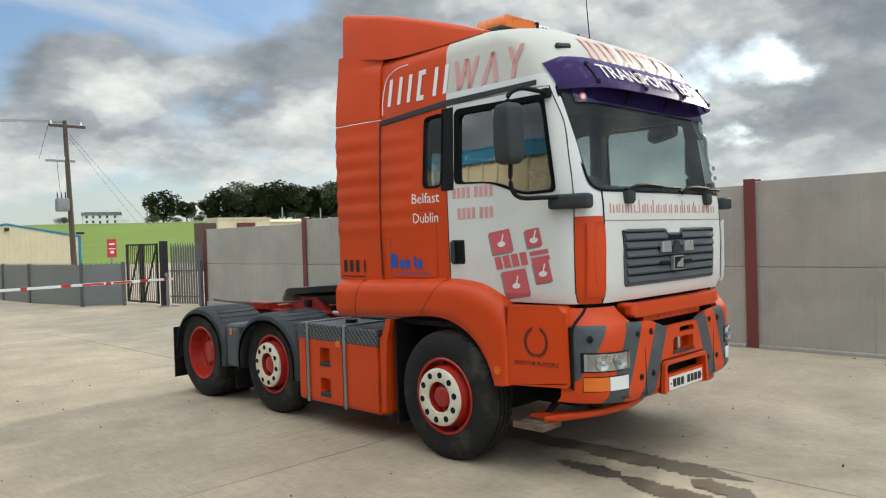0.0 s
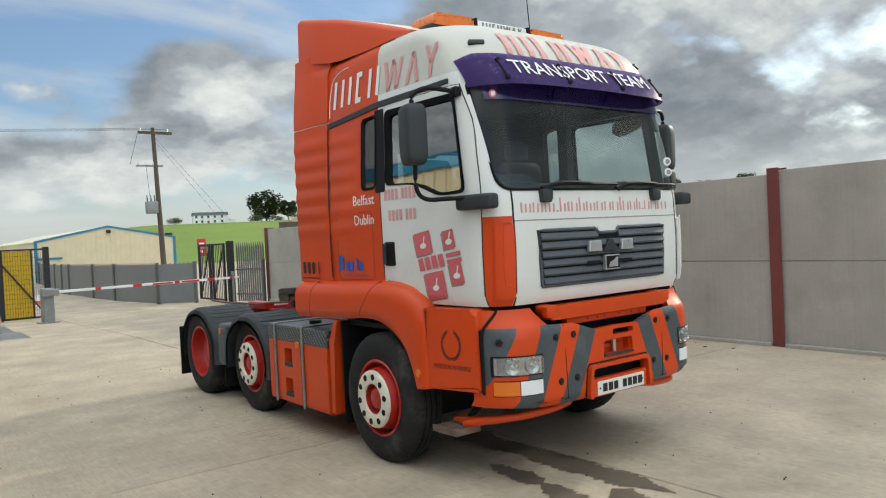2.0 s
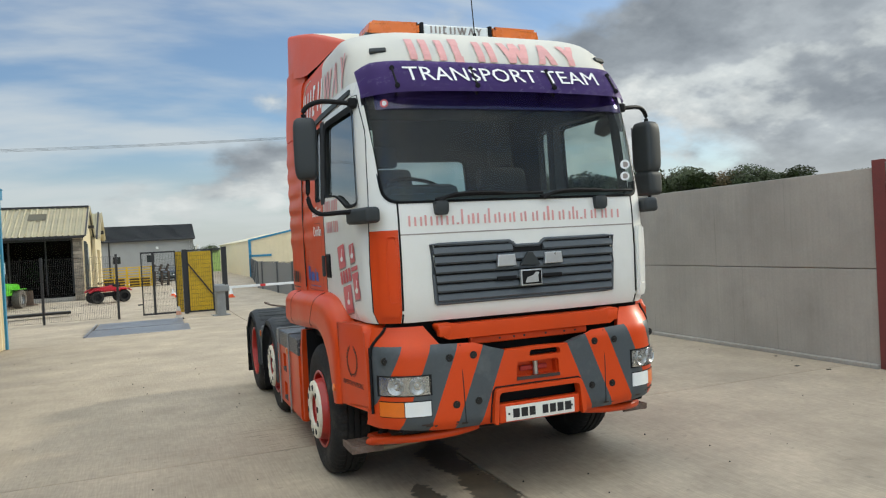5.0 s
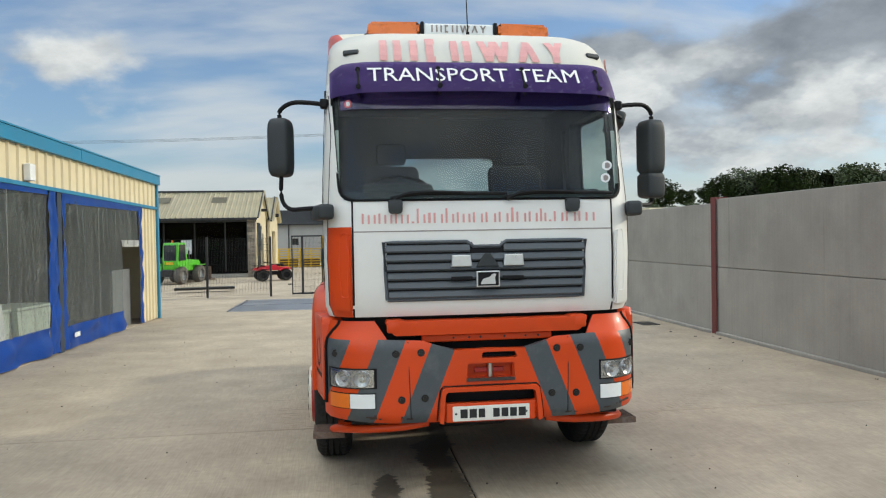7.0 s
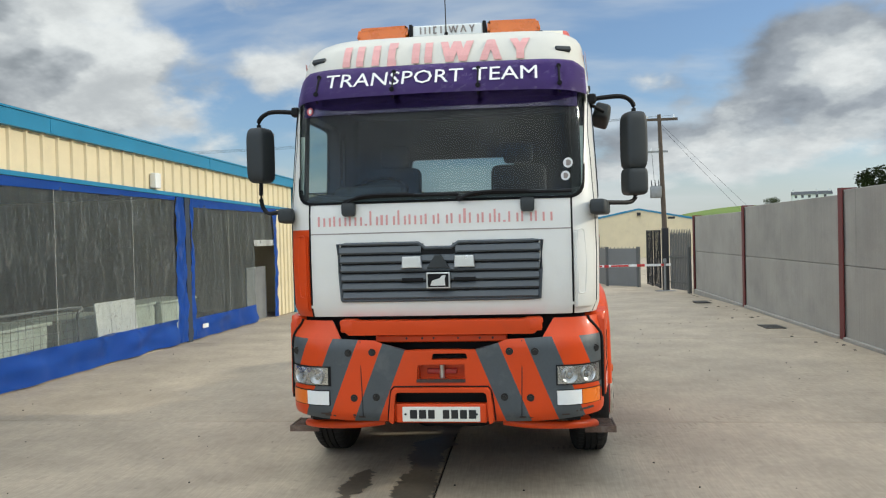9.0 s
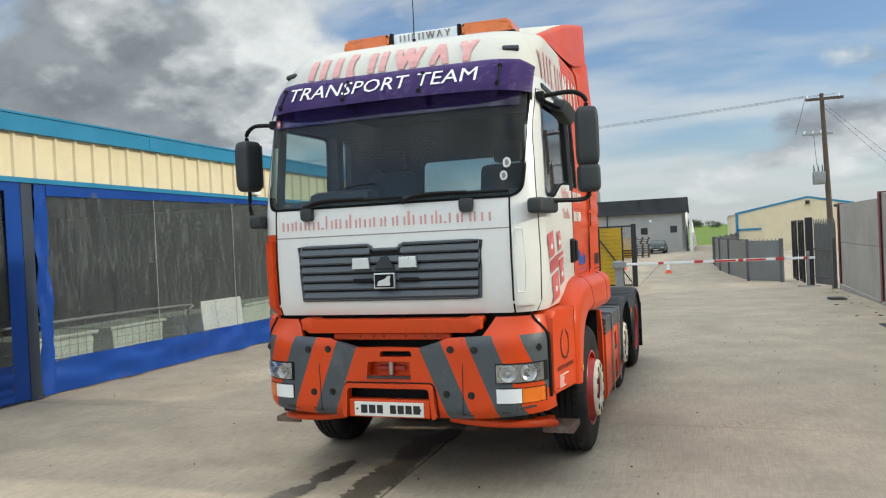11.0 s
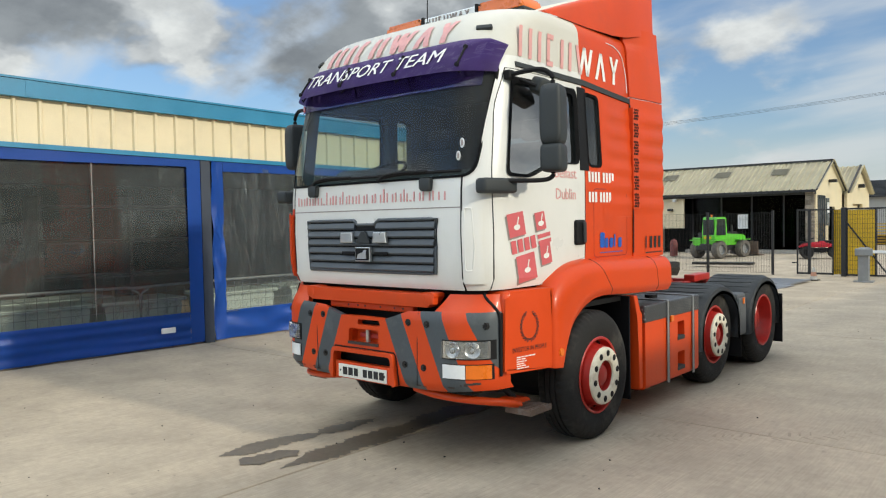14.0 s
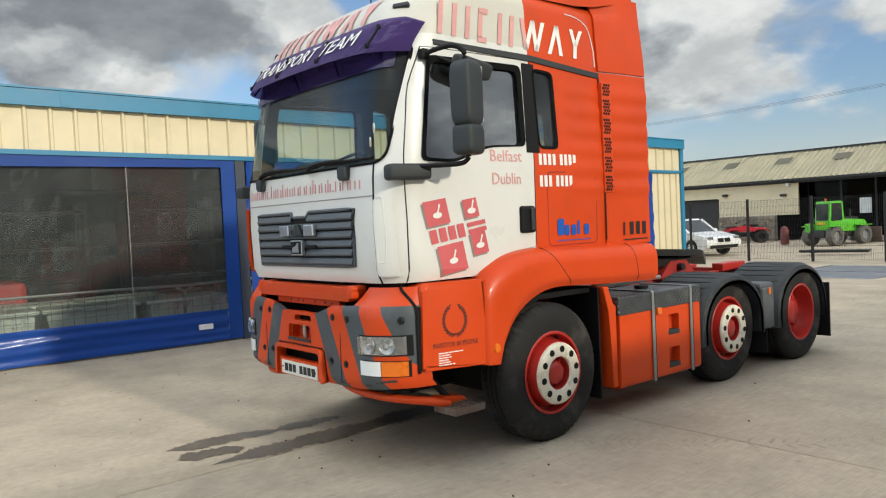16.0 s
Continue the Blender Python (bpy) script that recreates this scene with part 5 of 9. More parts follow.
def lamps():
    for s in (-1, 1):
        lo, hi = sorted((s * 0.795, s * 1.085))
        h = new("headlamp")
        h.parent = truck
        tagged(h, "clear twin headlamp in a dark surround")
        part("surround", front_patch(lo - 0.01, hi + 0.02, 0.814, 0.952, 0.005, 0.02, bump_y, 10, 4), "black", h)
        part("reflector", front_patch(lo, hi, 0.824, 0.943, 0.008, 0.004, bump_y, 12, 5), "lens", h, "ribbed clear lens", True)
        for x in (0.875, 1.0):
            y = bump_y(s * x, 0.88)
            bm = spin(bmesh.new(), [(0.0, 0.022), (0.012, 0.02), (0.013, -0.002), (0.03, 0.002), (0.05, 0.012), (0.054, 0.016), (0.056, 0.004)], 24, axis="z")
            part("bowl", bm, "chrome", h, "bright reflector bowl", True, pose(s * x, y - 0.006, 0.884, 90, 0, s * (12 if x < 0.9 else 30)))
        cover = part("cover", front_patch(lo, hi, 0.824, 0.943, 0.032, 0.002, bump_y, 12, 5), "clearlens", h, "clear lamp cover", True)
        cover.visible_shadow = False
        f = new("front_indicator")
        f.parent = truck
        tagged(f, "amber indicator beside a white fog lamp")
        part("housing", front_patch(lo - 0.004, hi + 0.012, 0.676, 0.784, 0.004, 0.02, bump_y, 10, 3), "black", f)
        i0, i1 = sorted((s * 0.962, s * 1.09))
        w0, w1 = sorted((s * 0.79, s * 0.957))
        part("amber_lens", front_patch(i0, i1, 0.682, 0.778, 0.012, 0.008, bump_y, 8, 4), "amber", f, "amber lens", True)
        part("fog_lens", front_patch(w0, w1, 0.682, 0.778, 0.012, 0.008, bump_y, 8, 4), "foglens", f, "white ribbed lens", True)
        # roof marker lamps
        x, z = s * 0.90, 3.17
        y = cab_front(x, z)
        bm = boxed(-0.06, 0.06, -0.018, 0.02, -0.018, 0.018, 0.008)
        part("marker_lamp", bm, "plastic", truck, "small roof marker lamp", m=pose(x, y - 0.004, z, -28, 0, s * 24))
    n = new("number_plate")
    n.parent = truck
    tagged(n, "white number plate in an orange holder")
    part("board", boxed(-0.268, 0.268, -0.093, -0.084, 0.575, 0.678, 0.004), "plate", n)
    x = -0.215
    for w in (0.05, 0.05, 0.045, 0.0, 0.045, 0.047, 0.047, 0.05):
        if w:
            part("plate_bar", boxed(x, x + w, -0.0955, -0.092, 0.597, 0.657, 0.001), "ink", n)
        x += (w or 0.03) + 0.013
    for x in (-0.245, 0.245):
        part("plate_bolt", rod(bmesh.new(), (x, -0.096, 0.627), (x, -0.09, 0.627), 0.008, 8), "ink", n)


lamps()


def visor():
    """Tinted purple sun visor hung in front of the screen on brackets."""
    v = new("sun_visor")
    v.parent = truck
    tagged(v, "purple tinted sun visor with white lettering")

    def vy(x, z):
        # flared away from the glass along its foot, lying against the roof along its top
        t = min(max((3.08 - z) / 0.25, 0), 1)
        return cab_front(x, z) - 0.016 - (0.125 - 0.075 * min(abs(x), 1.06) ** 5) * t ** 0.8
    bm = bmesh.new()
    cols = []
    for i in range(49):
        x = -1.058 + 2.116 * i / 48
        k = abs(x)
        lo, hi = 2.835 - 0.01 * k, 3.08 - 0.04 * max(k - 0.98, 0) / 0.07
        cols.append([bm.verts.new((x, vy(x, lo + (hi - lo) * t / 8), lo + (hi - lo) * t / 8)) for t in range(9)])
    for a, b in zip(cols, cols[1:]):
        for t in range(8):
            bm.faces.new((a[t], b[t], b[t + 1], a[t + 1]))
    bmesh.ops.solidify(bm, geom=bm.faces[:], thickness=0.005)
    part("tinted_sheet", bm, "visor", v, "glossy purple plastic sheet", True)
    for x in (-0.86, -0.30, 0.30, 0.86):
        bm = bmesh.new()
        pipe(bm, [(x, vy(x, 3.02) - 0.01, 3.02), (x, vy(x, 2.87) - 0.012, 2.87), (x, vy(x, 2.83) + 0.04, 2.82), (x, cab_front(x, 2.88), 2.92)], 0.008, 6)
        for z in (3.015, 2.875):
            rod(bm, (x, vy(x, z) - 0.004, z), (x, vy(x, z) - 0.018, z), 0.017, 10)
        part("bracket", bm, "black", v, "black visor bracket with knobs")
    part("sun_strip", front_patch(-0.985, 0.985, 2.73, 2.90, 0.006, 0.002, cab_front, 40, 4), "strip", v, "dark purple film along the top of the screen", True)
    for text, xc in (("TRANSPORT", -0.30), ("TEAM", 0.49)):
        bm, w = letters(text, 0.112)
        k = {"TRANSPORT": 0.99, "TEAM": 0.45}[text] / w
        for q in bm.verts:
            x, z = xc + q.co.x * k, 2.912 + q.co.z
            q.co = Vector((x, vy(x, z) - 0.012 + q.co.y, z))
        part("lettering", bm, "whiteprint", v, "white capital lettering")
    return v


visor()


def pod(a, b, c, e=0.38, n=28, m_=18):
    """A rounded box housing: a superellipsoid with half sizes a, b, c."""
    def pw(v):
        return math.copysign(abs(v) ** e, v)
    bm = bmesh.new()
    rings = []
    for j in range(1, m_):
        t = -math.pi / 2 + math.pi * j / m_
        rings.append([bm.verts.new((a * pw(math.cos(t)) * pw(math.cos(2 * math.pi * i / n)), b * pw(math.cos(t)) * pw(math.sin(2 * math.pi * i / n)), c * pw(math.sin(t)))) for i in range(n)])
    for p, q in zip(rings, rings[1:]):
        for i in range(n):
            bm.faces.new((p[i], p[(i + 1) % n], q[(i + 1) % n], q[i]))
    bm.faces.new(rings[0]), bm.faces.new(rings[-1])
    return bm


def mirrors():
    for s in (-1, 1):
        m = new("door_mirror")
        m.parent = truck
        tagged(m, "tall dark grey door mirror on a tubular arm")
        cx = 1.402 if s > 0 else -1.418
        part("main_housing", pod(0.08, 0.098, 0.212), "plastic", m, "", True, pose(cx, 0.46, 2.50, 0, 0, s * 14))
        part("main_glass", boxed(-0.062, 0.062, 0.09, 0.1, -0.18, 0.18, 0.004), "chrome", m, "mirror glass", m=pose(cx, 0.46, 2.50, 0, 0, s * 14))
        if s > 0:
            part("wide_housing", pod(0.08, 0.092, 0.1), "plastic", m, "", True, pose(cx, 0.46, 2.205, 0, 0, s * 14))
            part("wide_glass", boxed(-0.062, 0.062, 0.084, 0.094, -0.08, 0.08, 0.004), "chrome", m, m=pose(cx, 0.46, 2.205, 0, 0, s * 14))
        x0 = s * 1.1
        bm = bmesh.new()
        lowx = cx if s < 0 else cx + 0.03
        pipe(bm, arc([(x0, 0.36, 2.80), (s * 1.2, 0.38, 2.815), (s * 1.33, 0.42, 2.82), (cx, 0.45, 2.77), (cx, 0.45, 2.69)], 5), 0.017)
        part("upper_arm", bm, "black", m)
        bm = bmesh.new()
        pipe(bm, arc([(cx, 0.45, 2.3 if s < 0 else 2.11), (cx, 0.45, 2.13 if s < 0 else 2.085), (s * 1.36, 0.42, 2.055), (s * 1.25, 0.3, 2.05), (s * 1.12, 0.17, 2.05)], 5), 0.016)
        part("lower_arm", bm, "black", m)
        bm = boxed(-0.055, 0.055, -0.19, 0.12, -0.055, 0.05, 0.025, seg=3)
        part("bracket", bm, "plastic", m, "moulded mirror bracket", True, pose(s * 1.13, 0.2, 2.02, 0, 0, s * -12))
        part("upper_foot", boxed(s * 1.07, s * 1.13, 0.33, 0.4, 2.77, 2.84, 0.015), "black", m)
    # kerb mirror over the near-side door
    k = new("kerb_mirror")
    k.parent = truck
    tagged(k, "small dark kerb mirror over the door window")
    part("housing", pod(0.06, 0.15, 0.062), "plastic", k, "", True, pose(1.2, 0.7, 2.73, -12, 18, -8))
    part("bracket", rod(bmesh.new(), (1.08, 0.5, 2.8), (1.2, 0.55, 2.74), 0.014, 8), "black", k)


mirrors()


def wipers():
    for xa, x0, x1 in ((-0.625, -0.66, 0.15), (0.62, 0.13, 0.92)):
        w = new("wiper")
        w.parent = truck
        tagged(w, "black windscreen wiper")

        def on(x, z, lift):
            return (x, cab_front(x, z) - lift, z)
        blade = [on(x0 + (x1 - x0) * k / 12, 2.102 + 0.03 * math.sin(math.pi * 0.5 * min(k / 4, 1)) - 0.004 * k / 12, 0.022) for k in range(13)]
        part("blade", pipe(bmesh.new(), blade, 0.012, 6), "black", w)
        arm = [on(x0 + 0.02, 2.085, 0.03), on(x0 + 0.1, 2.125, 0.045), on(x0 + 0.25, 2.14, 0.045), on(x0 + 0.5, 2.135, 0.035)]
        part("arm", pipe(bmesh.new(), arc(arm, 4), 0.013, 6), "black", w)
        bm = prism(bmesh.new(), rounded([(-0.045, -0.055), (0.045, -0.055), (0.05, 0.04), (-0.05, 0.04)], 0.02), "y", -0.035, 0.02, 0.012)
        part("pivot_cover", bm, "plastic", w, "rounded grey pivot cover", True, Matrix.Translation((xa, cab_front(xa, 2.06) - 0.01, 2.052)))


wipers()


def along(pts, t):
    """Point at the share t of a polyline's length."""
    cuts = [0.0]
    for a, b in zip(pts, pts[1:]):
        cuts.append(cuts[-1] + (Vector(b) - Vector(a)).length)
    d = t * cuts[-1]
    for k in range(len(pts) - 1):
        if d <= cuts[k + 1] or k == len(pts) - 2:
            return Vector(pts[k]).lerp(Vector(pts[k + 1]), (d - cuts[k]) / max(cuts[k + 1] - cuts[k], 1e-9))


def panel_strip(y0, y1, z0, z1):
    """A thin printed line on the tapering side panel."""
    bm = boxed(1.2055, 1.2075, y0, y1, z0, z1)
    for v in bm.verts:
        v.co.x -= 0.062 * (0.7 - v.co.y) / 0.46
    return bm


def arches():
    for s in (-1, 1):
        a = new("wheel_arch")
        a.parent = truck
        tagged(a, "orange moulded wheel arch panel")
        top = arc([(0.70, 0.675, 0), (0.70, 1.0, 0), (0.71, 1.2, 0), (0.78, 1.32, 0), (0.95, 1.41, 0), (1.12, 1.448, 0), (1.36, 1.46, 0), (2.0, 1.445, 0), (2.74, 1.43, 0)], 6)
        low = arc([(0.84, 0.665, 0), (0.92, 0.84, 0), (1.05, 1.0, 0), (1.25, 1.11, 0), (1.5, 1.15, 0), (2.0, 1.125, 0), (2.74, 1.10, 0)], 8)
        # a swelling skin from the cab side out over the wheel, with a rolled lip
        bm = bmesh.new()
        rows = []
        n, m_ = 48, 14
        for i in range(n + 1):
            p, q = along(top, i / n), along(low, i / n)
            row = []
            for k in range(m_ + 1):
                t = k / m_
                root = 1.10 + 0.09 * (1 - smooth(1.12, 1.34, p.y))
                x = root + (1.24 - root) * (1 - (1 - min(t / 0.45, 1)) ** 2.4) ** 0.5 - 0.035 * smooth(0.75, 1.0, t) ** 2
                row.append(bm.verts.new((s * x, p.x + (q.x - p.x) * t, p.y + (q.y - p.y) * t)))
            row.append(bm.verts.new((s * 1.19, q.x + 0.004, q.y + 0.012)))
            row.append(bm.verts.new((s * 1.0, q.x, q.y + 0.03)))
            row.append(bm.verts.new((s * 1.0, p.x, p.y - 0.01)))
            rows.append(row)
        for a_, b_ in zip(rows, rows[1:]):
            for k in range(len(a_)):
                bm.faces.new((a_[k], b_[k], b_[(k + 1) % len(a_)], a_[(k + 1) % len(a_)]))
        bm.faces.new(rows[0]), bm.faces.new(rows[-1])
        bmesh.ops.recalc_face_normals(bm, faces=bm.faces)
        part("arch_skin", bm, "orange", a, "", True)
        for y in (1.37, 2.42):
            # shut line running over the swell of the skin
            i = min(range(n + 1), key=lambda i_: abs(along(top, i_ / n).x - y))
            p, q = along(top, i / n), along(low, i / n)
            line_ = []
            for k in range(25):
                t = 0.02 + 0.96 * k / 24
                x = 1.10 + 0.14 * (1 - (1 - min(t / 0.45, 1)) ** 2.4) ** 0.5 - 0.035 * smooth(0.75, 1.0, t) ** 2
                line_.append((s * (x - 0.0005), p.x + (q.x - p.x) * t, p.y + (q.y - p.y) * t))
            part("panel_joint", pipe(bmesh.new(), line_, 0.0032, 6), "ink", a)
        fp = prism(bmesh.new(), rounded([(0.205, 0.70), (0.73, 0.682), (0.73, 1.272), (0.225, 1.28)], [0.02, 0.005, 0.005, 0.05]), "x", s * 0.95, s * 1.205, 0.035, seg=4)
        for v in fp.verts:
            if abs(v.co.x) > 1.0:
                v.co.x -= s * 0.062 * (0.7 - v.co.y) / 0.46
        part("gap_liner", boxed(s * 0.95, s * 1.12, 0.192, 0.36, 0.7, 1.13), "black", a)
        groove = []
        for k in range(25):
            z = 0.69 + 0.575 * k / 24
            yg = 0.19 - 0.05 * smooth(1.1, 1.265, z)
            x = 0.9
            while x < 1.126 and bump_y(x, z) < yg:
                x += 0.002
            groove.append((s * (x + 0.002), yg, z))
        part("shut_gap", pipe(bmesh.new(), groove, 0.0105, 8), "black", a, "dark gap behind the bumper")
        part("side_panel", fp, "orange", a, "orange lower side panel with a black wreath print", True)
        part("inner_liner", prism(bmesh.new(), [(0.9, 0.66), (1.06, 0.98), (1.3, 1.1), (2.0, 1.1), (2.05, 0.3), (2.0, 0.3), (1.95, 1.06), (1.35, 1.06), (1.12, 0.94), (0.95, 0.66)], "x", s * 0.7, s * 1.12), "black", a, "black inner wing")
        lamp = rod(bmesh.new(), (s * 1.22, 0.785, 0.785), (s * 1.25, 0.785, 0.785), 0.035, 16)
        bmesh.ops.bevel(lamp, geom=lamp.edges[:], offset=0.008, segments=2, affect="EDGES")
        part("side_lamp", lamp, "amber", a, "round amber side lamp", True)
        part("arch_flap", boxed(s * 0.85, s * 1.2, 1.955, 1.97, 0.2, 1.1), "black", a, "black rubber mud flap")
        # fairing behind the arch, ahead of the tank
        bm = prism(bmesh.new(), [(1.99, 1.1), (2.06, 1.1), (2.1, 0.95), (2.15, 0.93), (2.15, 0.27), (2.09, 0.27), (2.06, 0.9)], "x", s * 0.7, s * 1.23, 0.01)
        part("tank_fairing", bm, "orange", a)
        # wreath of small leaves
        for k in range(44):
            t = math.radians(-84 + (k % 22) * 7.2) if k < 22 else math.radians(264 - (k % 22) * 7.2)
            bm = bmesh.new()
            bmesh.ops.create_uvsphere(bm, u_segments=6, v_segments=4, radius=1, matrix=Matrix.Diagonal((0.002, 0.014, 0.0056, 1)))
            r = 0.1 + (0.009 if k % 2 else -0.005)
            part("leaf_print", bm, "ink", a, m=Matrix.Translation((s * (1.2065 - 0.062 * (0.235 - r * 0.87 * math.cos(t)) / 0.46), 0.465 + r * 0.87 * math.cos(t), 1.015 + r * math.sin(t))) @ Matrix.Rotation(t + math.pi / 2 + 0.5 * (1 if k % 2 else -1), 4, "X"))
        if s > 0:
            for k, ln in enumerate((0.2, 0.09, 0.1, 0.07, 0.08, 0.13)):
                y = 0.325
                while y < 0.325 + ln * 0.85:
                    w_ = 0.018 + 0.022 * ((7 * k + int(y * 100)) % 3) / 2
                    part("notice_bar", panel_strip(y, y + w_, 0.80 - 0.016 * k, 0.8075 - 0.016 * k), "whiteprint", a, "tiny white print line")
                    y += w_ + 0.007
        bm, w = letters("INVESTOR IN PEOPLE", 0.034)
        for v in bm.verts:
            yy = 0.465 + s * v.co.x * 0.36 / w
            v.co = Vector((s * (1.2065 - 0.062 * (0.7 - yy) / 0.46 - v.co.y * 0.3), yy, 0.84 + v.co.z))
        part("lettering", bm, "ink", a, "small black capital lettering")


arches()


def text_side(text, s, yc, z, h, width, mat, label):
    bm, w = letters(text, h)
    for v in bm.verts:
        zz = z + v.co.z
        v.co = Vector((s * (cab_side(zz) + 0.003 - v.co.y * 0.5), yc + s * v.co.x * width / w, zz))
    part("lettering", bm, mat, truck, label)


def side_shape(pts, s, mat, label="", lift=0.003, name="print_shape"):
    bm = bmesh.new()
    bm.faces.new([bm.verts.new((0, y, z)) for y, z in pts])
    for z in (1.33, 1.36, 1.42, 1.5):
        split(bm, (0, 0, z), (0, 0, 1))
    for v in bm.verts:
        v.co.x = s * (cab_side(v.co.z) + lift)
    bmesh.ops.triangulate(bm, faces=bm.faces[:])
    part(name, bm, mat, truck, label)


STROKES = {  # plain strokes standing for the firm's display word, in a unit box
    0: [((0, 0), (0, 1)), ((0.9, 0), (0.9, 1))], 1: [((0.5, 0), (0.5, 1))], 2: [((0.1, 0.1), (0.1, 0.9)), ((0.1, 0.95), (0.85, 0.95)), ((0.1, 0.05), (0.85, 0.05))],
    4: [((0, 1), (0.25, 0)), ((0.5, 1), (0.25, 0)), ((0.5, 1), (0.75, 0)), ((1, 1), (0.75, 0))], 5: [((0, 0), (0.45, 1)), ((0.9, 0), (0.45, 1))], 6: [((0, 1), (0.45, 0.42)), ((0.9, 1), (0.45, 0.42)), ((0.45, 0), (0.45, 0.42))]}
WORD = [(0, 0.115), (1, 0.05), (2, 0.1), (0, 0.11), (4, 0.17), (5, 0.12), (6, 0.11)]


def word_strokes(width, height, thick, slant):
    """Outlines (u, v) of plain strokes in the rhythm of the firm's word."""
    total = sum(w for _, w in WORD) + 0.03 * (len(WORD) - 1)
    u, out = 0.0, []
    for i, (g, w) in enumerate(WORD):
        w = w / total * width
        for (a, b), (c, d) in STROKES[g]:
            p, q = Vector((u + a * (w - thick), b * height)), Vector((u + c * (w - thick), d * height))
            if abs(d - b) > abs(c - a) * 0.2:
                quad = [(p.x, p.y), (p.x + thick, p.y), (q.x + thick, q.y), (q.x, q.y)]
            else:
                quad = [(p.x, p.y - thick / 2), (q.x, q.y - thick / 2), (q.x, q.y + thick / 2), (p.x, p.y + thick / 2)]
            out.append((i, [(x + slant * y, y) for x, y in quad]))
        u += w + 0.03 / total * width
    return out


def prints():
    for s in (-1, 1):
        # display word along the roof side: reading order runs to the rear on one side, to the front on the other
        for i, quad in word_strokes(1.52, 0.235, 0.042, 0.18 if s > 0 else 0.12):
            pts = []
            for u, v in quad:
                if s > 0:
                    y, base = 0.50 + u, 2.965 - 0.03 * (u / 1.5)
                else:
                    y, base = 2.10 - u, 2.955 + 0.02 * (u / 1.5)
                pts.append((y, base + v))
            c = sum(p[0] for p in pts) / 4
            a = [Vector(pts[0]).lerp(Vector(pts[3]), k / 8) for k in range(9)]
            b = [Vector(pts[1]).lerp(Vector(pts[2]), k / 8) for k in range(9)]
            bm = bmesh.new()
            va = [bm.verts.new((s * (cab_side(q.y) + 0.006), q.x, q.y)) for q in a]
            vb = [bm.verts.new((s * (cab_side(q.y) + 0.006), q.x, q.y)) for q in b]
            for k in range(8):
                bm.faces.new((va[k], va[k + 1], vb[k + 1], vb[k]))
            part("print_stroke", bm, "whiteprint" if c > 1.365 else "pink", truck, "plain stroke of the faded display print")
        # towns and number bars
        if s > 0:
            text_side("Belfast", s, 1.07, 2.10, 0.085, 0.32, "pink", "faded pink lettering")
            text_side("Dublin", s, 1.07, 1.935, 0.085, 0.29, "pink", "faded pink lettering")
            bars, mat, y0 = (2.08, 1.915), "whiteprint", 1.42
        else:
            text_side("Belfast", s, 1.63, 2.085, 0.085, 0.33, "whiteprint", "white lettering")
            text_side("Dublin", s, 1.63, 1.92, 0.085, 0.30, "whiteprint", "white lettering")
            bars, mat, y0 = (2.10, 1.935), "pink", 0.88
        for z, n in zip(bars, (8, 7)):
            y = y0
            for k in range(n):
                side_shape([(y, z), (y + 0.034, z), (y + 0.034, z + 0.085), (y, z + 0.085)], s, mat, "", 0.004, "number_bar")
                y += 0.052 + (0.03 if k == 3 - (n == 7) else 0)
        # tilted red emblem of four blocks on the door
        def tilt(u, v):
            """Emblem coordinates: leaning block rows that rise along the line of print."""
            d = 1 if s > 0 else -1
            return 0.60 + d * (u - 0.22 * v), 1.612 + 0.93 * v + 0.14 * u
        for u0, u1, v0, v1 in ((-0.27, -0.07, 0.08, 0.26), (0.07, 0.2, 0.08, 0.22), (-0.23, 0.0, -0.28, -0.07), (0.08, 0.22, -0.2, -0.03)):
            q = [tilt(u, v) for u, v in ((u0, v0), (u1, v0), (u1, v1), (u0, v1))]
            sh = [tilt(u - 0.018, v - 0.012) for u, v in ((u0, v0), (u1, v0), (u1, v1), (u0, v1))]
            side_shape(sh, s, "greyprint", "", 0.003)
            side_shape(q, s, "redprint", "red emblem block", 0.005)
            cu, cv = (u0 + u1) / 2, (v0 + v1) / 2
            side_shape([tilt(cu + 0.04 * math.cos(0.6 * k), cv - 0.02 + 0.022 * math.sin(0.6 * k)) for k in range(10)], s, "whiteprint", "", 0.007)
            side_shape([tilt(cu + 0.0, cv + 0.0), tilt(cu + 0.012, cv - 0.004), tilt(cu + 0.04, cv + 0.05), tilt(cu + 0.03, cv + 0.06)], s, "whiteprint", "", 0.0075)
        for k in range(4):
            u = -0.27 + 0.082 * k
            side_shape([tilt(u, -0.045), tilt(u + 0.062, -0.045), tilt(u + 0.062, 0.055), tilt(u, 0.055)], s, "redprint", "", 0.006)
        for v in (-0.035, 0.015):
            side_shape([tilt(0.07, v), tilt(0.24, v), tilt(0.24, v + 0.032), tilt(0.07, v + 0.032)], s, "redprint", "", 0.006)
        # hire firm's blue mark, black training mark
        for k, (w, h, dz) in enumerate(((0.09, 0.15, 0.0), (0.06, 0.1, -0.005), (0.07, 0.1, -0.005), (0.03, 0.13, 0.0), (0.07, 0.1, -0.005))):
            y = 1.60 + 0.077 * k + (0.01 if k else 0)
            ys = y if s > 0 else 3.60 - y
            side_shape(rounded([(ys, 1.535 + dz), (ys + w * 0.9, 1.535 + dz), (ys + w * 0.9, 1.535 + h * 0.85 + dz), (ys, 1.535 + h * 0.85 + dz)], 0.022, 3), s, "blueprint", "blue plain mark", 0.005)
        side_shape([(1.60, 1.49), (2.0, 1.49), (2.0, 1.497), (1.60, 1.497)], s, "blueprint", "", 0.005)
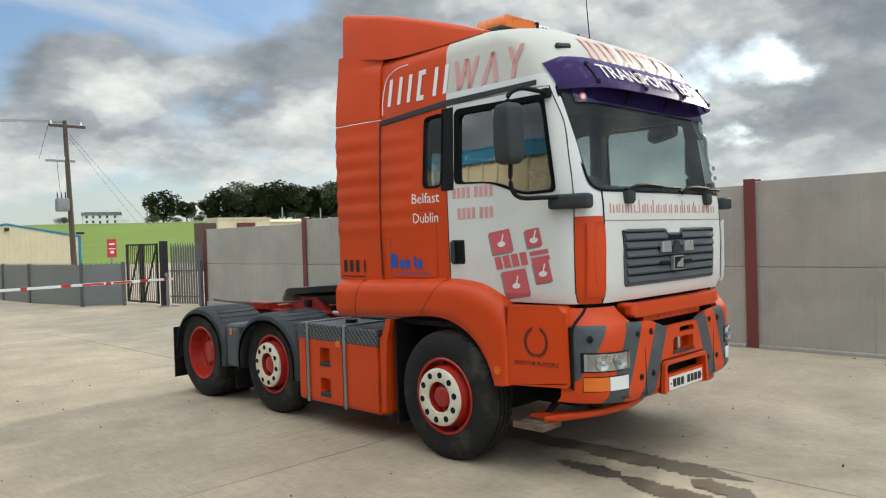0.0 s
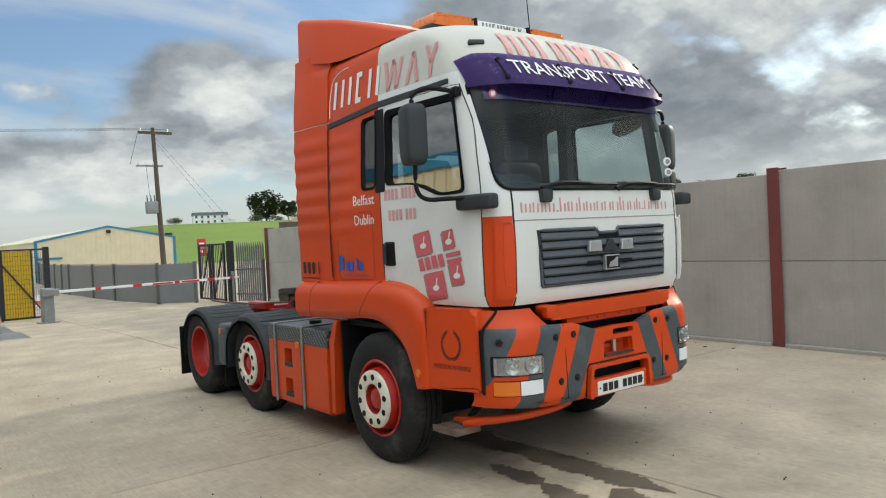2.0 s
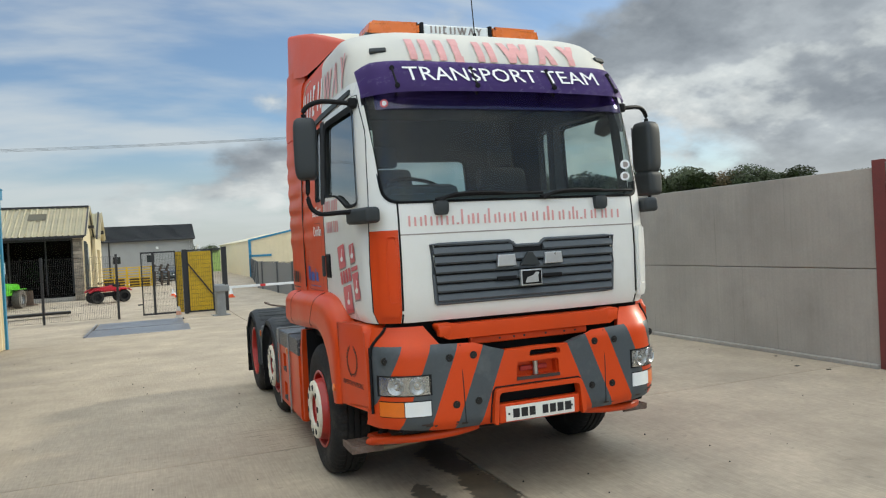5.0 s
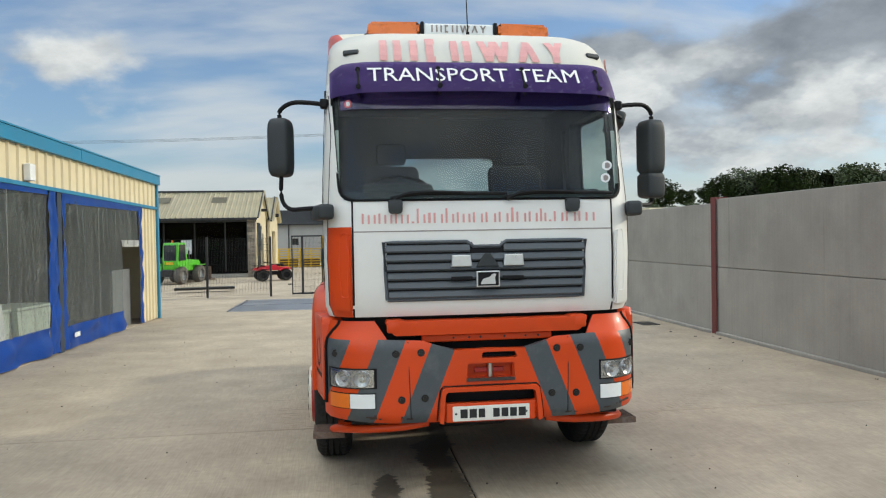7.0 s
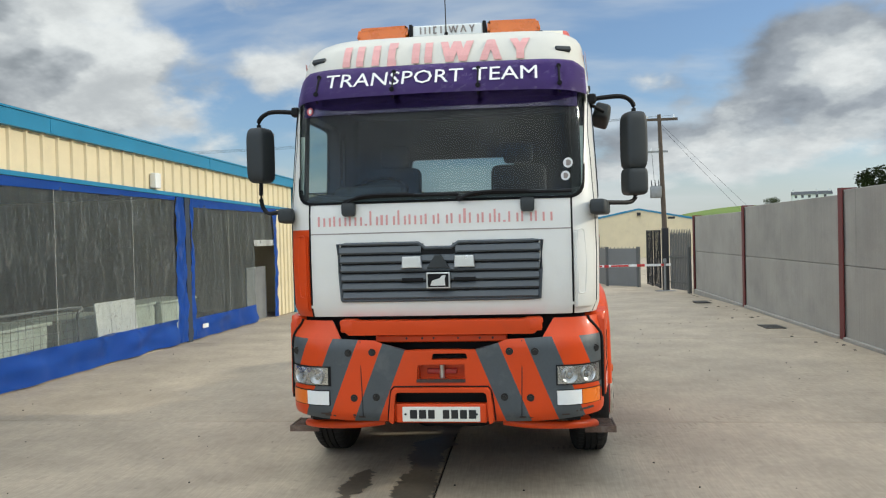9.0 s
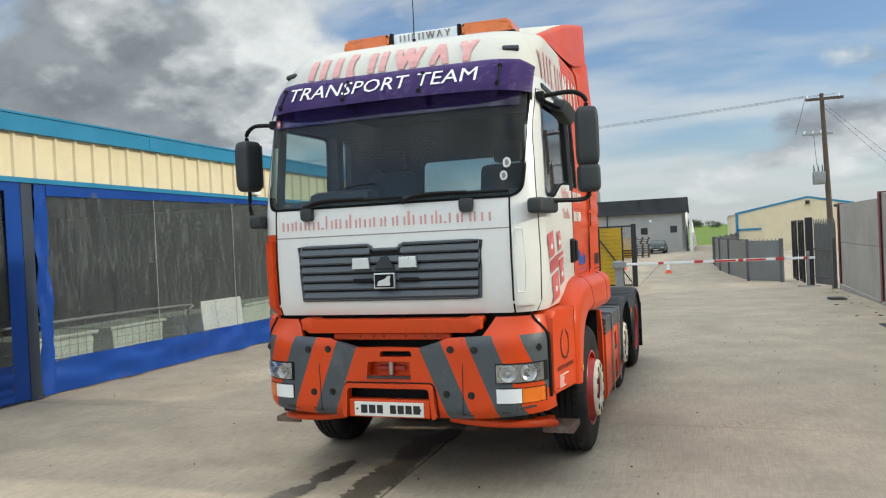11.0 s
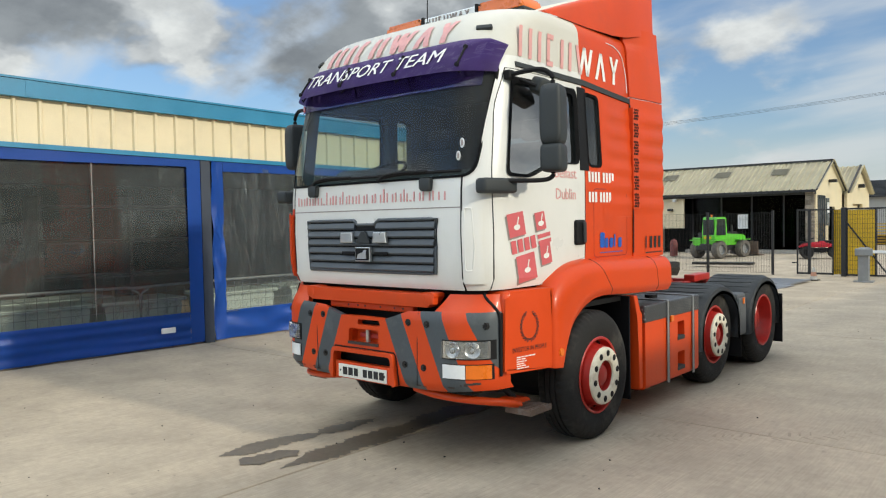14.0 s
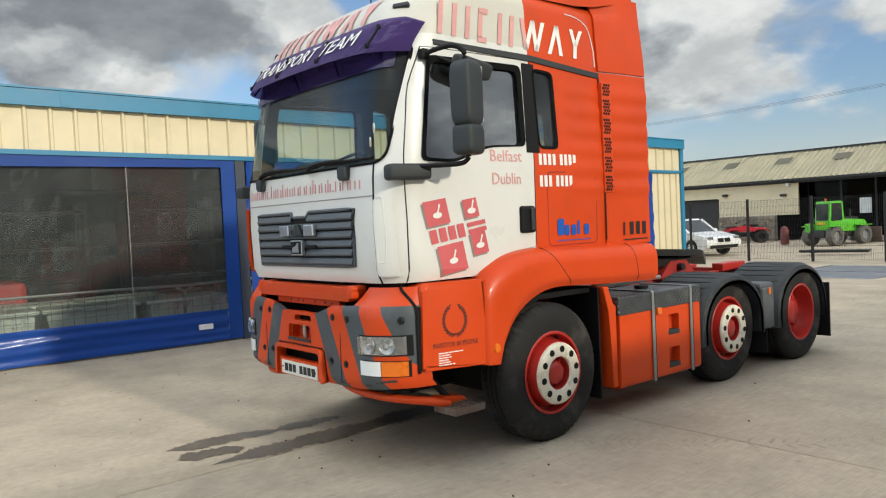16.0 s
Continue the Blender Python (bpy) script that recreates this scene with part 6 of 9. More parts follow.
        # locker lid outlines
        o = rounded([(1.50, 1.455), (2.09, 1.455), (2.09, 2.03), (1.50, 2.03)], 0.05)
        i = rounded([(1.507, 1.462), (2.083, 1.462), (2.083, 2.023), (1.507, 2.023)], 0.045)
        bm = bmesh.new()
        a = [bm.verts.new((s * (cab_side(z) + 0.002), y, z)) for y, z in o]
        b = [bm.verts.new((s * (cab_side(z) + 0.002), y, z)) for y, z in i]
        for k in range(len(a)):
            bm.faces.new((a[k], a[(k + 1) % len(a)], b[(k + 1) % len(a)], b[k]))
        part("locker_line", bm, "chassis", truck, "fine gap round the locker lid")
    # faded web address across the front as plain bars
    x = -0.855
    heights = [0.07, 0.07, 0.07, 0.012, 0.1, 0.07, 0.07, 0.1, 0.07, 0.07, 0.07, 0.07, 0.1, 0.07, 0.07, 0.09, 0.012, 0.07, 0.07, 0.07]
    widths = [0.095, 0.095, 0.095, 0.018, 0.06, 0.02, 0.065, 0.06, 0.095, 0.07, 0.075, 0.07, 0.02, 0.07, 0.065, 0.045, 0.018, 0.07, 0.075, 0.12]
    for h, w in zip(heights, widths):
        t = 0.014
        if h < 0.02 or w < 0.03:
            shapes = [(x, x + 0.018, 1.93, 1.93 + h)]
        else:
            shapes = [(x, x + t, 1.93, 1.93 + h), (x + w - t, x + w, 1.93, 1.99)]
            if w > 0.09:
                shapes.append((x + w / 2 - t / 2, x + w / 2 + t / 2, 1.93, 1.99))
        for a, b, c, d in shapes:
            part("address_bar", front_patch(a, b, c, d, 0.004, 0.002, cab_front, 1, 2), "pink", truck)
        x += w + 0.018
    # faded display word over the visor
    for i, quad in word_strokes(1.38, 0.18, 0.055, 0.0):
        bm = bmesh.new()
        n = 12
        a = [Vector(quad[0]).lerp(Vector(quad[3]), k / n) for k in range(n + 1)]
        b = [Vector(quad[1]).lerp(Vector(quad[2]), k / n) for k in range(n + 1)]
        rows = []
        for p, q in zip(a, b):
            row = []
            for t in (0, 0.5, 1):
                e = p.lerp(q, t)
                x, z = -0.70 + e.x, 3.092 + e.y
                row.append(bm.verts.new((x, cab_front(x, z) - 0.011, z)))
            rows.append(row)
        for r0, r1 in zip(rows, rows[1:]):
            for t in range(2):
                bm.faces.new((r0[t], r0[t + 1], r1[t + 1], r1[t]))
        part("print_stroke", bm, "pink", truck, "plain stroke of the faded display print")


prints()


def rear_fairings():
    """Ribbed side extensions and the roof spoiler."""
    for s in (-1, 1):
        for nm, z0, z1, y1b, y1t in (("side_extension", 1.425, 2.85, 2.80, 2.80), ("upper_extension", 2.862, 3.50, 2.80, 2.76)):
            bm = bmesh.new()
            rows = []
            nz = 46
            for k in range(nz + 1):
                z = z0 + (z1 - z0) * k / nz
                wave = 0.0
                if nm == "side_extension" and 1.82 < z < 2.75:
                    wave = 0.012 * (0.5 - 0.5 * math.cos((z - 1.82) / 0.155 * 2 * math.pi)) ** 0.6
                y1 = y1b + (y1t - y1b) * k / nz
                w = 1.132 if z < 2.9 else 1.132 - 0.03 * smooth(2.9, 3.5, z)
                w0 = min(w - 0.008, cab_side(min(z, 3.36)) + 0.014)
                rows.append([bm.verts.new((s * (w0 + (w - w0) * smooth(0, 4, t) + (wave if 0 < t else 0)), 2.2 + (y1 - 2.2) * t / 6, z)) for t in range(7)])
            for a, b in zip(rows, rows[1:]):
                for t in range(6):
                    bm.faces.new((a[t], a[t + 1], b[t + 1], b[t]))
            bmesh.ops.recalc_face_normals(bm, faces=bm.faces)
            if bm.faces[0].normal.x * s < 0:
                bmesh.ops.reverse_faces(bm, faces=bm.faces)
            bmesh.ops.solidify(bm, geom=bm.faces[:], thickness=0.03)
            part(nm, bm, "orange", truck, "ribbed orange side extension" if z0 < 2 else "orange upper side extension", True)
        # ribs pressed into the cab side ahead of it
        bm = bmesh.new()
        rows = []
        for k in range(61):
            z = 1.80 + 1.0 * k / 60
            wave = 0.007 * (0.5 - 0.5 * math.cos((z - 1.82) / 0.155 * 2 * math.pi)) * smooth(1.80, 1.9, z) * (1 - smooth(2.65, 2.78, z))
            rows.append([bm.verts.new((s * (cab_side(z) + 0.0015 + wave * smooth(1.69, 1.86, y)), y, z)) for y in (1.67, 1.72, 1.77, 1.82, 1.9, 2.05, 2.19)])
        for a, b in zip(rows, rows[1:]):
            for t in range(6):
                bm.faces.new((a[t], a[t + 1], b[t + 1], b[t]))
        part("ribbed_panel", bm, "orange", truck, "soft pressed ribs", True)
        side_shape([(2.42, 1.455), (2.76, 1.455), (2.76, 1.465), (2.42, 1.465)], s, "ink", "", 0.02)
        for k in range(4):
            y = 2.42 + 0.088 * k
            a, b = (0.018, 0.1) if k == 0 else (0.07, 0.1)
            pts = [(y, 1.5), (y + (0.02 if k == 0 else 0.05), 1.5), (y + (0.02 if k == 0 else 0.05), 1.61), (y, 1.61)]
            side_shape(pts, s, "ink", "black plain mark", 0.02)
    for s in (-1, 1):
        part("extension_gap", pipe(bmesh.new(), [(s * (cab_side(z) + 0.012), 2.197, z) for z in (1.47, 1.8, 2.1, 2.4, 2.6, 2.79)], 0.0055, 6), "ink", truck, "dark gap ahead of the side extension")
    # intake mesh strip on the nearside
    v = new("intake_grille")
    v.parent = truck
    tagged(v, "black honeycomb intake strip behind the cab side")
    part("backing", boxed(1.10, 1.142, 2.185, 2.30, 1.86, 2.76, 0.004), "orange", v)
    hole = rod(bmesh.new(), (0, 0, 0), (0.003, 0, 0), 0.0125, 6)
    hole_mesh = bpy.data.meshes.new("cell")
    hole.to_mesh(hole_mesh)
    hole.free()
    for k in range(34):
        if k % 6 == 5:
            continue
        for j in range(3):
            put("cell", hole_mesh, "black", v, "", False, Matrix.Translation((1.1415, 2.206 + j * 0.03 + (0.014 if k % 2 else 0), 1.885 + k * 0.026)))
    # roof spoiler
    sp = new("roof_spoiler")
    sp.parent = truck
    tagged(sp, "orange high roof spoiler with a cream top")
    stations = [(1.05, 3.40, 0.985, 3.43), (1.3, 3.385, 1.015, 3.52), (1.6, 3.375, 1.03, 3.62), (2.0, 3.375, 1.05, 3.745), (2.2, 3.39, 1.07, 3.795), (2.35, 3.42, 1.085, 3.83), (2.66, 3.47, 1.10, 3.90), (2.70, 3.475, 1.095, 3.895)]
    bm = bmesh.new()
    rings = []
    for y, z0, w, z1 in stations:
        r = min(0.05, (z1 - z0) * 0.6)
        half = [(w, z0), (w - 0.01, z1 - r), (w - 0.016, z1 - r * 0.5), (w - 0.03, z1 - r * 0.15), (w - 0.06, z1), (w * 0.6, z1 + 0.02), (0.0, z1 + 0.025)]
        pts = half + [(-x, z) for x, z in half[-2::-1]]
        rings.append([bm.verts.new((x, y, z)) for x, z in pts])
    for a, b in zip(rings, rings[1:]):
        for k in range(len(a) - 1):
            f = bm.faces.new((a[k], a[k + 1], b[k + 1], b[k]))
            f.material_index = 1 if 4 <= k <= len(a) - 6 else 0
    bm.faces.new(rings[0])
    part("shell", bm, ["orange", "cream"], sp, "", True)
    for s in (-1, 1):
        pts = arc([(2.17, 2.89, 0), (2.165, 3.05, 0), (2.12, 3.2, 0), (2.0, 3.27, 0), (1.85, 3.285, 0)], 5)
        part("roof_moulding", pipe(bmesh.new(), [(s * (cab_side(p.y) + 0.002), p.x, p.y) for p in pts], 0.0045, 6), "foglens", truck, "thin pale moulding round the roof print")
    part("rear_board", boxed(-1.05, 1.05, 2.55, 2.58, 3.4, 3.82), "plastic", sp)


rear_fairings()


def beacon():
    b = new("beacon_bar")
    b.parent = truck
    b.location = (0, 0.17, -0.02)
    tagged(b, "amber light bar with a white centre on the cab roof")
    part("base", boxed(-0.78, 0.78, 0.86, 1.14, 3.49, 3.52, 0.01), "plastic", b)
    for s in (-1, 1):
        bm = bmesh.new()
        prism(bm, rounded([(0.33, 3.52), (0.765, 3.515), (0.74, 3.612), (0.33, 3.618)], 0.02), "y", 0.85, 1.15, 0.03)
        if s < 0:
            for v in bm.verts:
                v.co.x = -v.co.x
        part("amber_dome", bm, "amber", b, "amber plastic dome", True)
        part("end_band", boxed(s * 0.305 - 0.014, s * 0.305 + 0.014, 0.845, 1.155, 3.512, 3.622, 0.006), "black", b)
        part("foot", boxed(s * 0.6 - 0.04, s * 0.6 + 0.04, 0.92, 1.08, 3.36, 3.5, 0.01), "black", b)
        part("foot", boxed(s * 0.25 - 0.03, s * 0.25 + 0.03, 0.92, 1.08, 3.40, 3.5, 0.01), "black", b)
    part("centre_panel", boxed(-0.292, 0.292, 0.86, 1.14, 3.515, 3.612, 0.012), "foglens", b, "white panel with faint print")
    for i, q in word_strokes(0.46, 0.055, 0.012, 0):
        part("panel_bar", prism(bmesh.new(), [(-0.23 + x, 3.54 + z) for x, z in q], "y", 0.852, 0.861), "greyprint", b)
    bm = bmesh.new()
    rod(bm, (0.02, 0.72, 3.36), (0.02, 0.72, 3.44), 0.014, 8)
    rod(bm, (0.02, 0.72, 3.44), (0.0, 0.78, 4.45), 0.005, 6, 0.002)
    part("aerial", bm, "black", truck, "thin black whip aerial")


beacon()


def wheel(name, rim, label):
    """A wheel with its outer face towards +x at x = 0."""
    w = thing(name, label, "wheel")
    del w["category"]
    R = 0.522
    prof = [(0.30, -0.02), (0.36, -0.005), (0.42, 0.0), (0.475, -0.012), (0.507, -0.035), (R, -0.06)]
    tread = [(R, -0.06), (R, -0.095), (R - 0.014, -0.097), (R - 0.014, -0.107), (R, -0.109), (R, -0.142), (R - 0.014, -0.144), (R - 0.014, -0.154), (R, -0.156), (R, -0.19), (R - 0.014, -0.192), (R - 0.014, -0.202), (R, -0.204), (R, -0.24)]
    tail = [(0.507, -0.265), (0.47, -0.288), (0.40, -0.3), (0.30, -0.285)]
    bm = spin(bmesh.new(), prof + tread[1:] + tail, 168)
    for v in bm.verts:
        r = math.hypot(v.co.y, v.co.z)
        k = round(math.atan2(v.co.z, v.co.y) / (2 * math.pi) * 168) % 168
        if r > 0.50 and (k % 3 == 0) and (v.co.x > -0.1 or v.co.x < -0.2):
            v.co.y *= (r - 0.009) / r
            v.co.z *= (r - 0.009) / r
    part("tyre", bm, "tyre", w, "black road tyre", True)
    if rim == "steer":
        bm = spin(bmesh.new(), [(0.30, -0.29), (0.292, -0.2), (0.29, -0.06), (0.302, -0.02), (0.312, -0.012), (0.305, -0.006), (0.29, -0.01), (0.287, -0.03), (0.284, -0.07), (0.277, -0.088), (0.262, -0.086), (0.25, -0.06), (0.236, 0.03), (0.13, 0.034), (0.121, 0.03), (0.119, -0.03), (0.0, -0.03)], 48)
        r = part("rim", bm, "redrim", w, "red painted steel rim", True)
        for k in range(10):
            t = 2 * math.pi * (k + 0.5) / 10
            bm = rod(bmesh.new(), (-0.01, 0, 0), (0.008, 0, 0), 0.022, 14)
            part("vent_hole", bm, "black", r, m=Matrix.Translation((-0.086, 0.264 * math.cos(t), 0.264 * math.sin(t))))
        bm = spin(bmesh.new(), [(0.122, 0.036), (0.128, 0.052), (0.17, 0.058), (0.215, 0.054), (0.228, 0.046), (0.232, 0.03)], 40)
        ring_ = part("trim_ring", bm, "ring", w, "cream pierced trim ring", True)
        for k in range(10):
            t = 2 * math.pi * k / 10
            bm = bmesh.new()
            rod(bm, (0.0, 0, 0), (0.012, 0, 0), 0.025, 14)
            part("nut_hole", bm, "black", ring_, m=Matrix.Translation((0.0475, 0.182 * math.cos(t), 0.182 * math.sin(t))))
        bm = spin(bmesh.new(), [(0.117, -0.03), (0.112, -0.022), (0.092, -0.018), (0.086, 0.012), (0.07, 0.024), (0.05, 0.032), (0.0, 0.035)], 32)
        part("hub_cap", bm, "redrim", w, "red hub cap", True)
        for k in range(8):
            t = 2 * math.pi * k / 8
            part("hub_bolt", rod(bmesh.new(), (-0.02, 0.103 * math.cos(t), 0.103 * math.sin(t)), (0.0, 0.103 * math.cos(t), 0.103 * math.sin(t)), 0.01, 6), "redrim", w)
    else:
        bm = spin(bmesh.new(), [(0.30, -0.29), (0.292, -0.2), (0.302, -0.02), (0.312, -0.012), (0.305, -0.006), (0.29, -0.012), (0.285, -0.05), (0.278, -0.13), (0.262, -0.165), (0.24, -0.17), (0.19, -0.15), (0.15, -0.15), (0.14, -0.14), (0.13, -0.11), (0.11, -0.095), (0.0, -0.09)], 48)
        part("rim", bm, "redrim", w, "deep dished red rim", True)
        for k in range(10):
            t = 2 * math.pi * k / 10
            part("wheel_nut", rod(bmesh.new(), (-0.152, 0.166 * math.cos(t), 0.166 * math.sin(t)), (-0.12, 0.166 * math.cos(t), 0.166 * math.sin(t)), 0.016, 6), "redrim", w)
    return w


def wheels():
    steer = wheel("front_wheel", "steer", "black tyre on a red rim with a cream ring")
    mid = wheel("middle_wheel", "steer", "black tyre on a red rim with a cream ring")
    back = wheel("rear_wheel", "drive", "twin tyre on a deep red rim")
    for w, y, x in ((steer, 1.375, 1.235), (mid, 3.97, 1.19), (back, 5.42, 1.235)):
        kids = w.children_recursive
        for s in (1, -1):
            m = Matrix.Translation((s * x, y, 0.515)) @ Matrix.Rotation(0 if s > 0 else math.pi, 4, "Z") @ Matrix.Rotation(radians(7 * y), 4, "X")
            if s > 0:
                w.parent = truck
                w.matrix_local = m
            else:
                c = copy_thing(w, m)
                c.parent = truck
                c.matrix_local = m
    # inner twins and axles
    for s in (1, -1):
        bm = spin(bmesh.new(), [(0.3, -0.33), (0.42, -0.32), (0.5, -0.345), (0.522, -0.38), (0.522, -0.54), (0.5, -0.58), (0.4, -0.6), (0.3, -0.59)], 40)
        part("inner_tyre", bm, "tyre", truck, "", True, Matrix.Translation((s * 1.235, 5.42, 0.515)) @ Matrix.Rotation(0 if s > 0 else math.pi, 4, "Z"))
    for y in (1.375, 3.97, 5.42):
        part("axle", rod(bmesh.new(), (-1.0, y, 0.5), (1.0, y, 0.5), 0.07, 14), "grease", truck)
        part("hub_disc", rod(bmesh.new(), (-1.03, y, 0.515), (1.03, y, 0.515), 0.24, 24), "black", truck)


wheels()


def tanks():
    for s in (-1, 1):
        t = new("side_tank")
        t.parent = truck
        tagged(t, "orange side tank with steps and steel straps")
        bm = prism(bmesh.new(), rounded([(s * 0.72, 0.24), (s * 1.245, 0.24), (s * 1.245, 0.90), (s * 0.72, 0.90)], 0.05), "y", 2.17, 3.36)
        steps = [boxed(s * 1.17, s * 1.3, 2.86, 3.02, z0, z1, 0.012) for z0, z1 in ((0.62, 0.78), (0.33, 0.49))]
        bm = solid(bm, steps)
        part("shell", bm, "orange", t, "", True)
        for z in (0.60, 0.31):
            part("step_tread", boxed(s * 1.17, s * 1.25, 2.855, 3.025, z, z + 0.04, 0.006), "plastic", t, "grey step tread")
        part("cover", boxed(s * 0.70, s * 1.252, 2.16, 3.37, 0.845, 1.0, 0.012), "chequer", t, "worn chequer plate cover")
        for y in (2.62, 3.2):
            bm = bmesh.new()
            pipe_pts = [(s * 1.262, 0.24), (s * 1.262, 1.0), (s * 1.25, 1.012), (s * 0.72, 1.012), (s * 0.72, 1.0), (s * 1.25, 1.0), (s * 1.254, 0.99), (s * 1.254, 0.24)]
            prism(bm, pipe_pts, "y", y - 0.018, y + 0.018)
            part("strap", bm, "galv", t, "flat steel strap")
            part("strap_edge", boxed(s * 1.253, s * 1.258, y + 0.024, y + 0.034, 0.24, 1.0), "black", t)
        bm = rod(bmesh.new(), (s * 0.98, 2.85, 1.0), (s * 0.98, 2.85, 1.03), 0.06, 20)
        part("filler_cap", bm, "black", t)
        part("side_marker", boxed(s * 1.245, s * 1.268, 2.55 + 0.13, 2.55 + 0.19, 0.80, 0.86, 0.008), "amber", t, "amber side marker")
        part("bracket", boxed(s * 0.4, s * 1.1, 2.3, 2.36, 0.2, 0.26), "black", t)
        part("bracket", boxed(s * 0.4, s * 1.1, 3.1, 3.16, 0.2, 0.26), "black", t)
        # front access step on its arm
        st = new("access_step")
        st.parent = truck
        tagged(st, "worn chequer plate access step")
        part("tread", boxed(s * 1.0, s * 1.215, 0.40, 0.66, 0.395, 0.42, 0.008), "rusty", st, "rusty tread plate")
        for k in range(6):
            part("tread_bar", boxed(s * 1.012, s * 1.205, 0.425 + 0.038 * k, 0.437 + 0.038 * k, 0.419, 0.428, 0.002), "rusty", st)
        bm = prism(bmesh.new(), rounded([(0.37, 0.421), (0.66, 0.421), (0.62, 0.455), (0.45, 0.475), (0.38, 0.46)], 0.012), "x", s * 0.93, s * 1.045, 0.008)
        part("step_bracket", bm, "orange", st, "scraped orange bracket of the step", True)
        part("edge", boxed(s * 1.0, s * 1.22, 0.388, 0.4, 0.38, 0.424), "rusty", st)
        part("edge", boxed(s * 1.216, s * 1.226, 0.39, 0.66, 0.38, 0.424), "rusty", st, "worn steel edge")
        bm = pipe(bmesh.new(), [(s * 1.02, 0.55, 0.40), (s * 0.95, 0.5, 0.5), (s * 0.8, 0.45, 0.62)], 0.026)
        part("arm", bm, "black", st)


tanks()


def mudguards():
    for s in (-1, 1):
        for yc, nm in ((3.97, "middle_mudguard"), (5.42, "rear_mudguard")):
            g = new(nm)
            g.parent = truck
            tagged(g, "grey plastic mudguard with moulded ribs")
            bm = bmesh.new()
            rows = []
            R = 0.60
            angles = sorted([(188 - 196 * k / 40, 0.0) for k in range(41)] + [(34 + 8.6 * g + d, dep) for g in range(13) for d, dep in ((-0.95, 0.0), (-0.4, 0.007), (0.4, 0.007), (0.95, 0.0))], reverse=True)
            for deg, groove in angles:
                ca, sa = math.cos(math.radians(deg)), math.sin(math.radians(deg))
                sq = 1 + 0.06 * abs(math.sin(2 * math.radians(deg)))
                py, pz = 0.605 * ca * sq, 0.485 + 0.57 * sa * (1 + 0.02 * abs(math.sin(2 * math.radians(deg))))
                up_ = Vector((0, ca, sa)).normalized()
                pts = []
                for t, xx in enumerate((0.66, 0.8, 0.95, 1.10, 1.18, 1.2, 1.248, 1.262, 1.262)):
                    drop = (0, 0, 0, 0, 0, 0.006, 0.03, 0.07, 0.105)[t] + (groove if t < 5 else 0)
                    pts.append(bm.verts.new((s * xx, yc + py - up_.y * drop, pz - up_.z * drop)))
                rows.append(pts)
            for a, b in zip(rows, rows[1:]):
                for k in range(len(a) - 1):
                    bm.faces.new((a[k], a[k + 1], b[k + 1], b[k]))
            bmesh.ops.solidify(bm, geom=bm.faces[:], thickness=0.012)
            part("shell", bm, "mudguard", g, "", True)
            if yc > 5:
                part("mud_flap", boxed(s * 0.66, s * 1.25, yc + 0.655, yc + 0.67, 0.16, 0.78), "black", g, "black rubber flap")
            else:
                part("mud_flap", boxed(s * 0.66, s * 1.23, yc + 0.655, yc + 0.668, 0.18, 0.7), "black", g, "black rubber flap")
                part("bridge", boxed(s * 0.7, s * 1.22, yc + 0.58, yc + 0.86, 0.83, 0.90, 0.03), "mudguard", g)
                part("bridge_side", boxed(s * 1.16, s * 1.235, yc + 0.6, yc + 0.84, 0.42, 0.86, 0.03), "mudguard", g)
                part("side_marker", boxed(s * 1.235, s * 1.25, yc + 0.70, yc + 0.74, 0.78, 0.85, 0.006), "amber", g, "amber side marker")


mudguards()


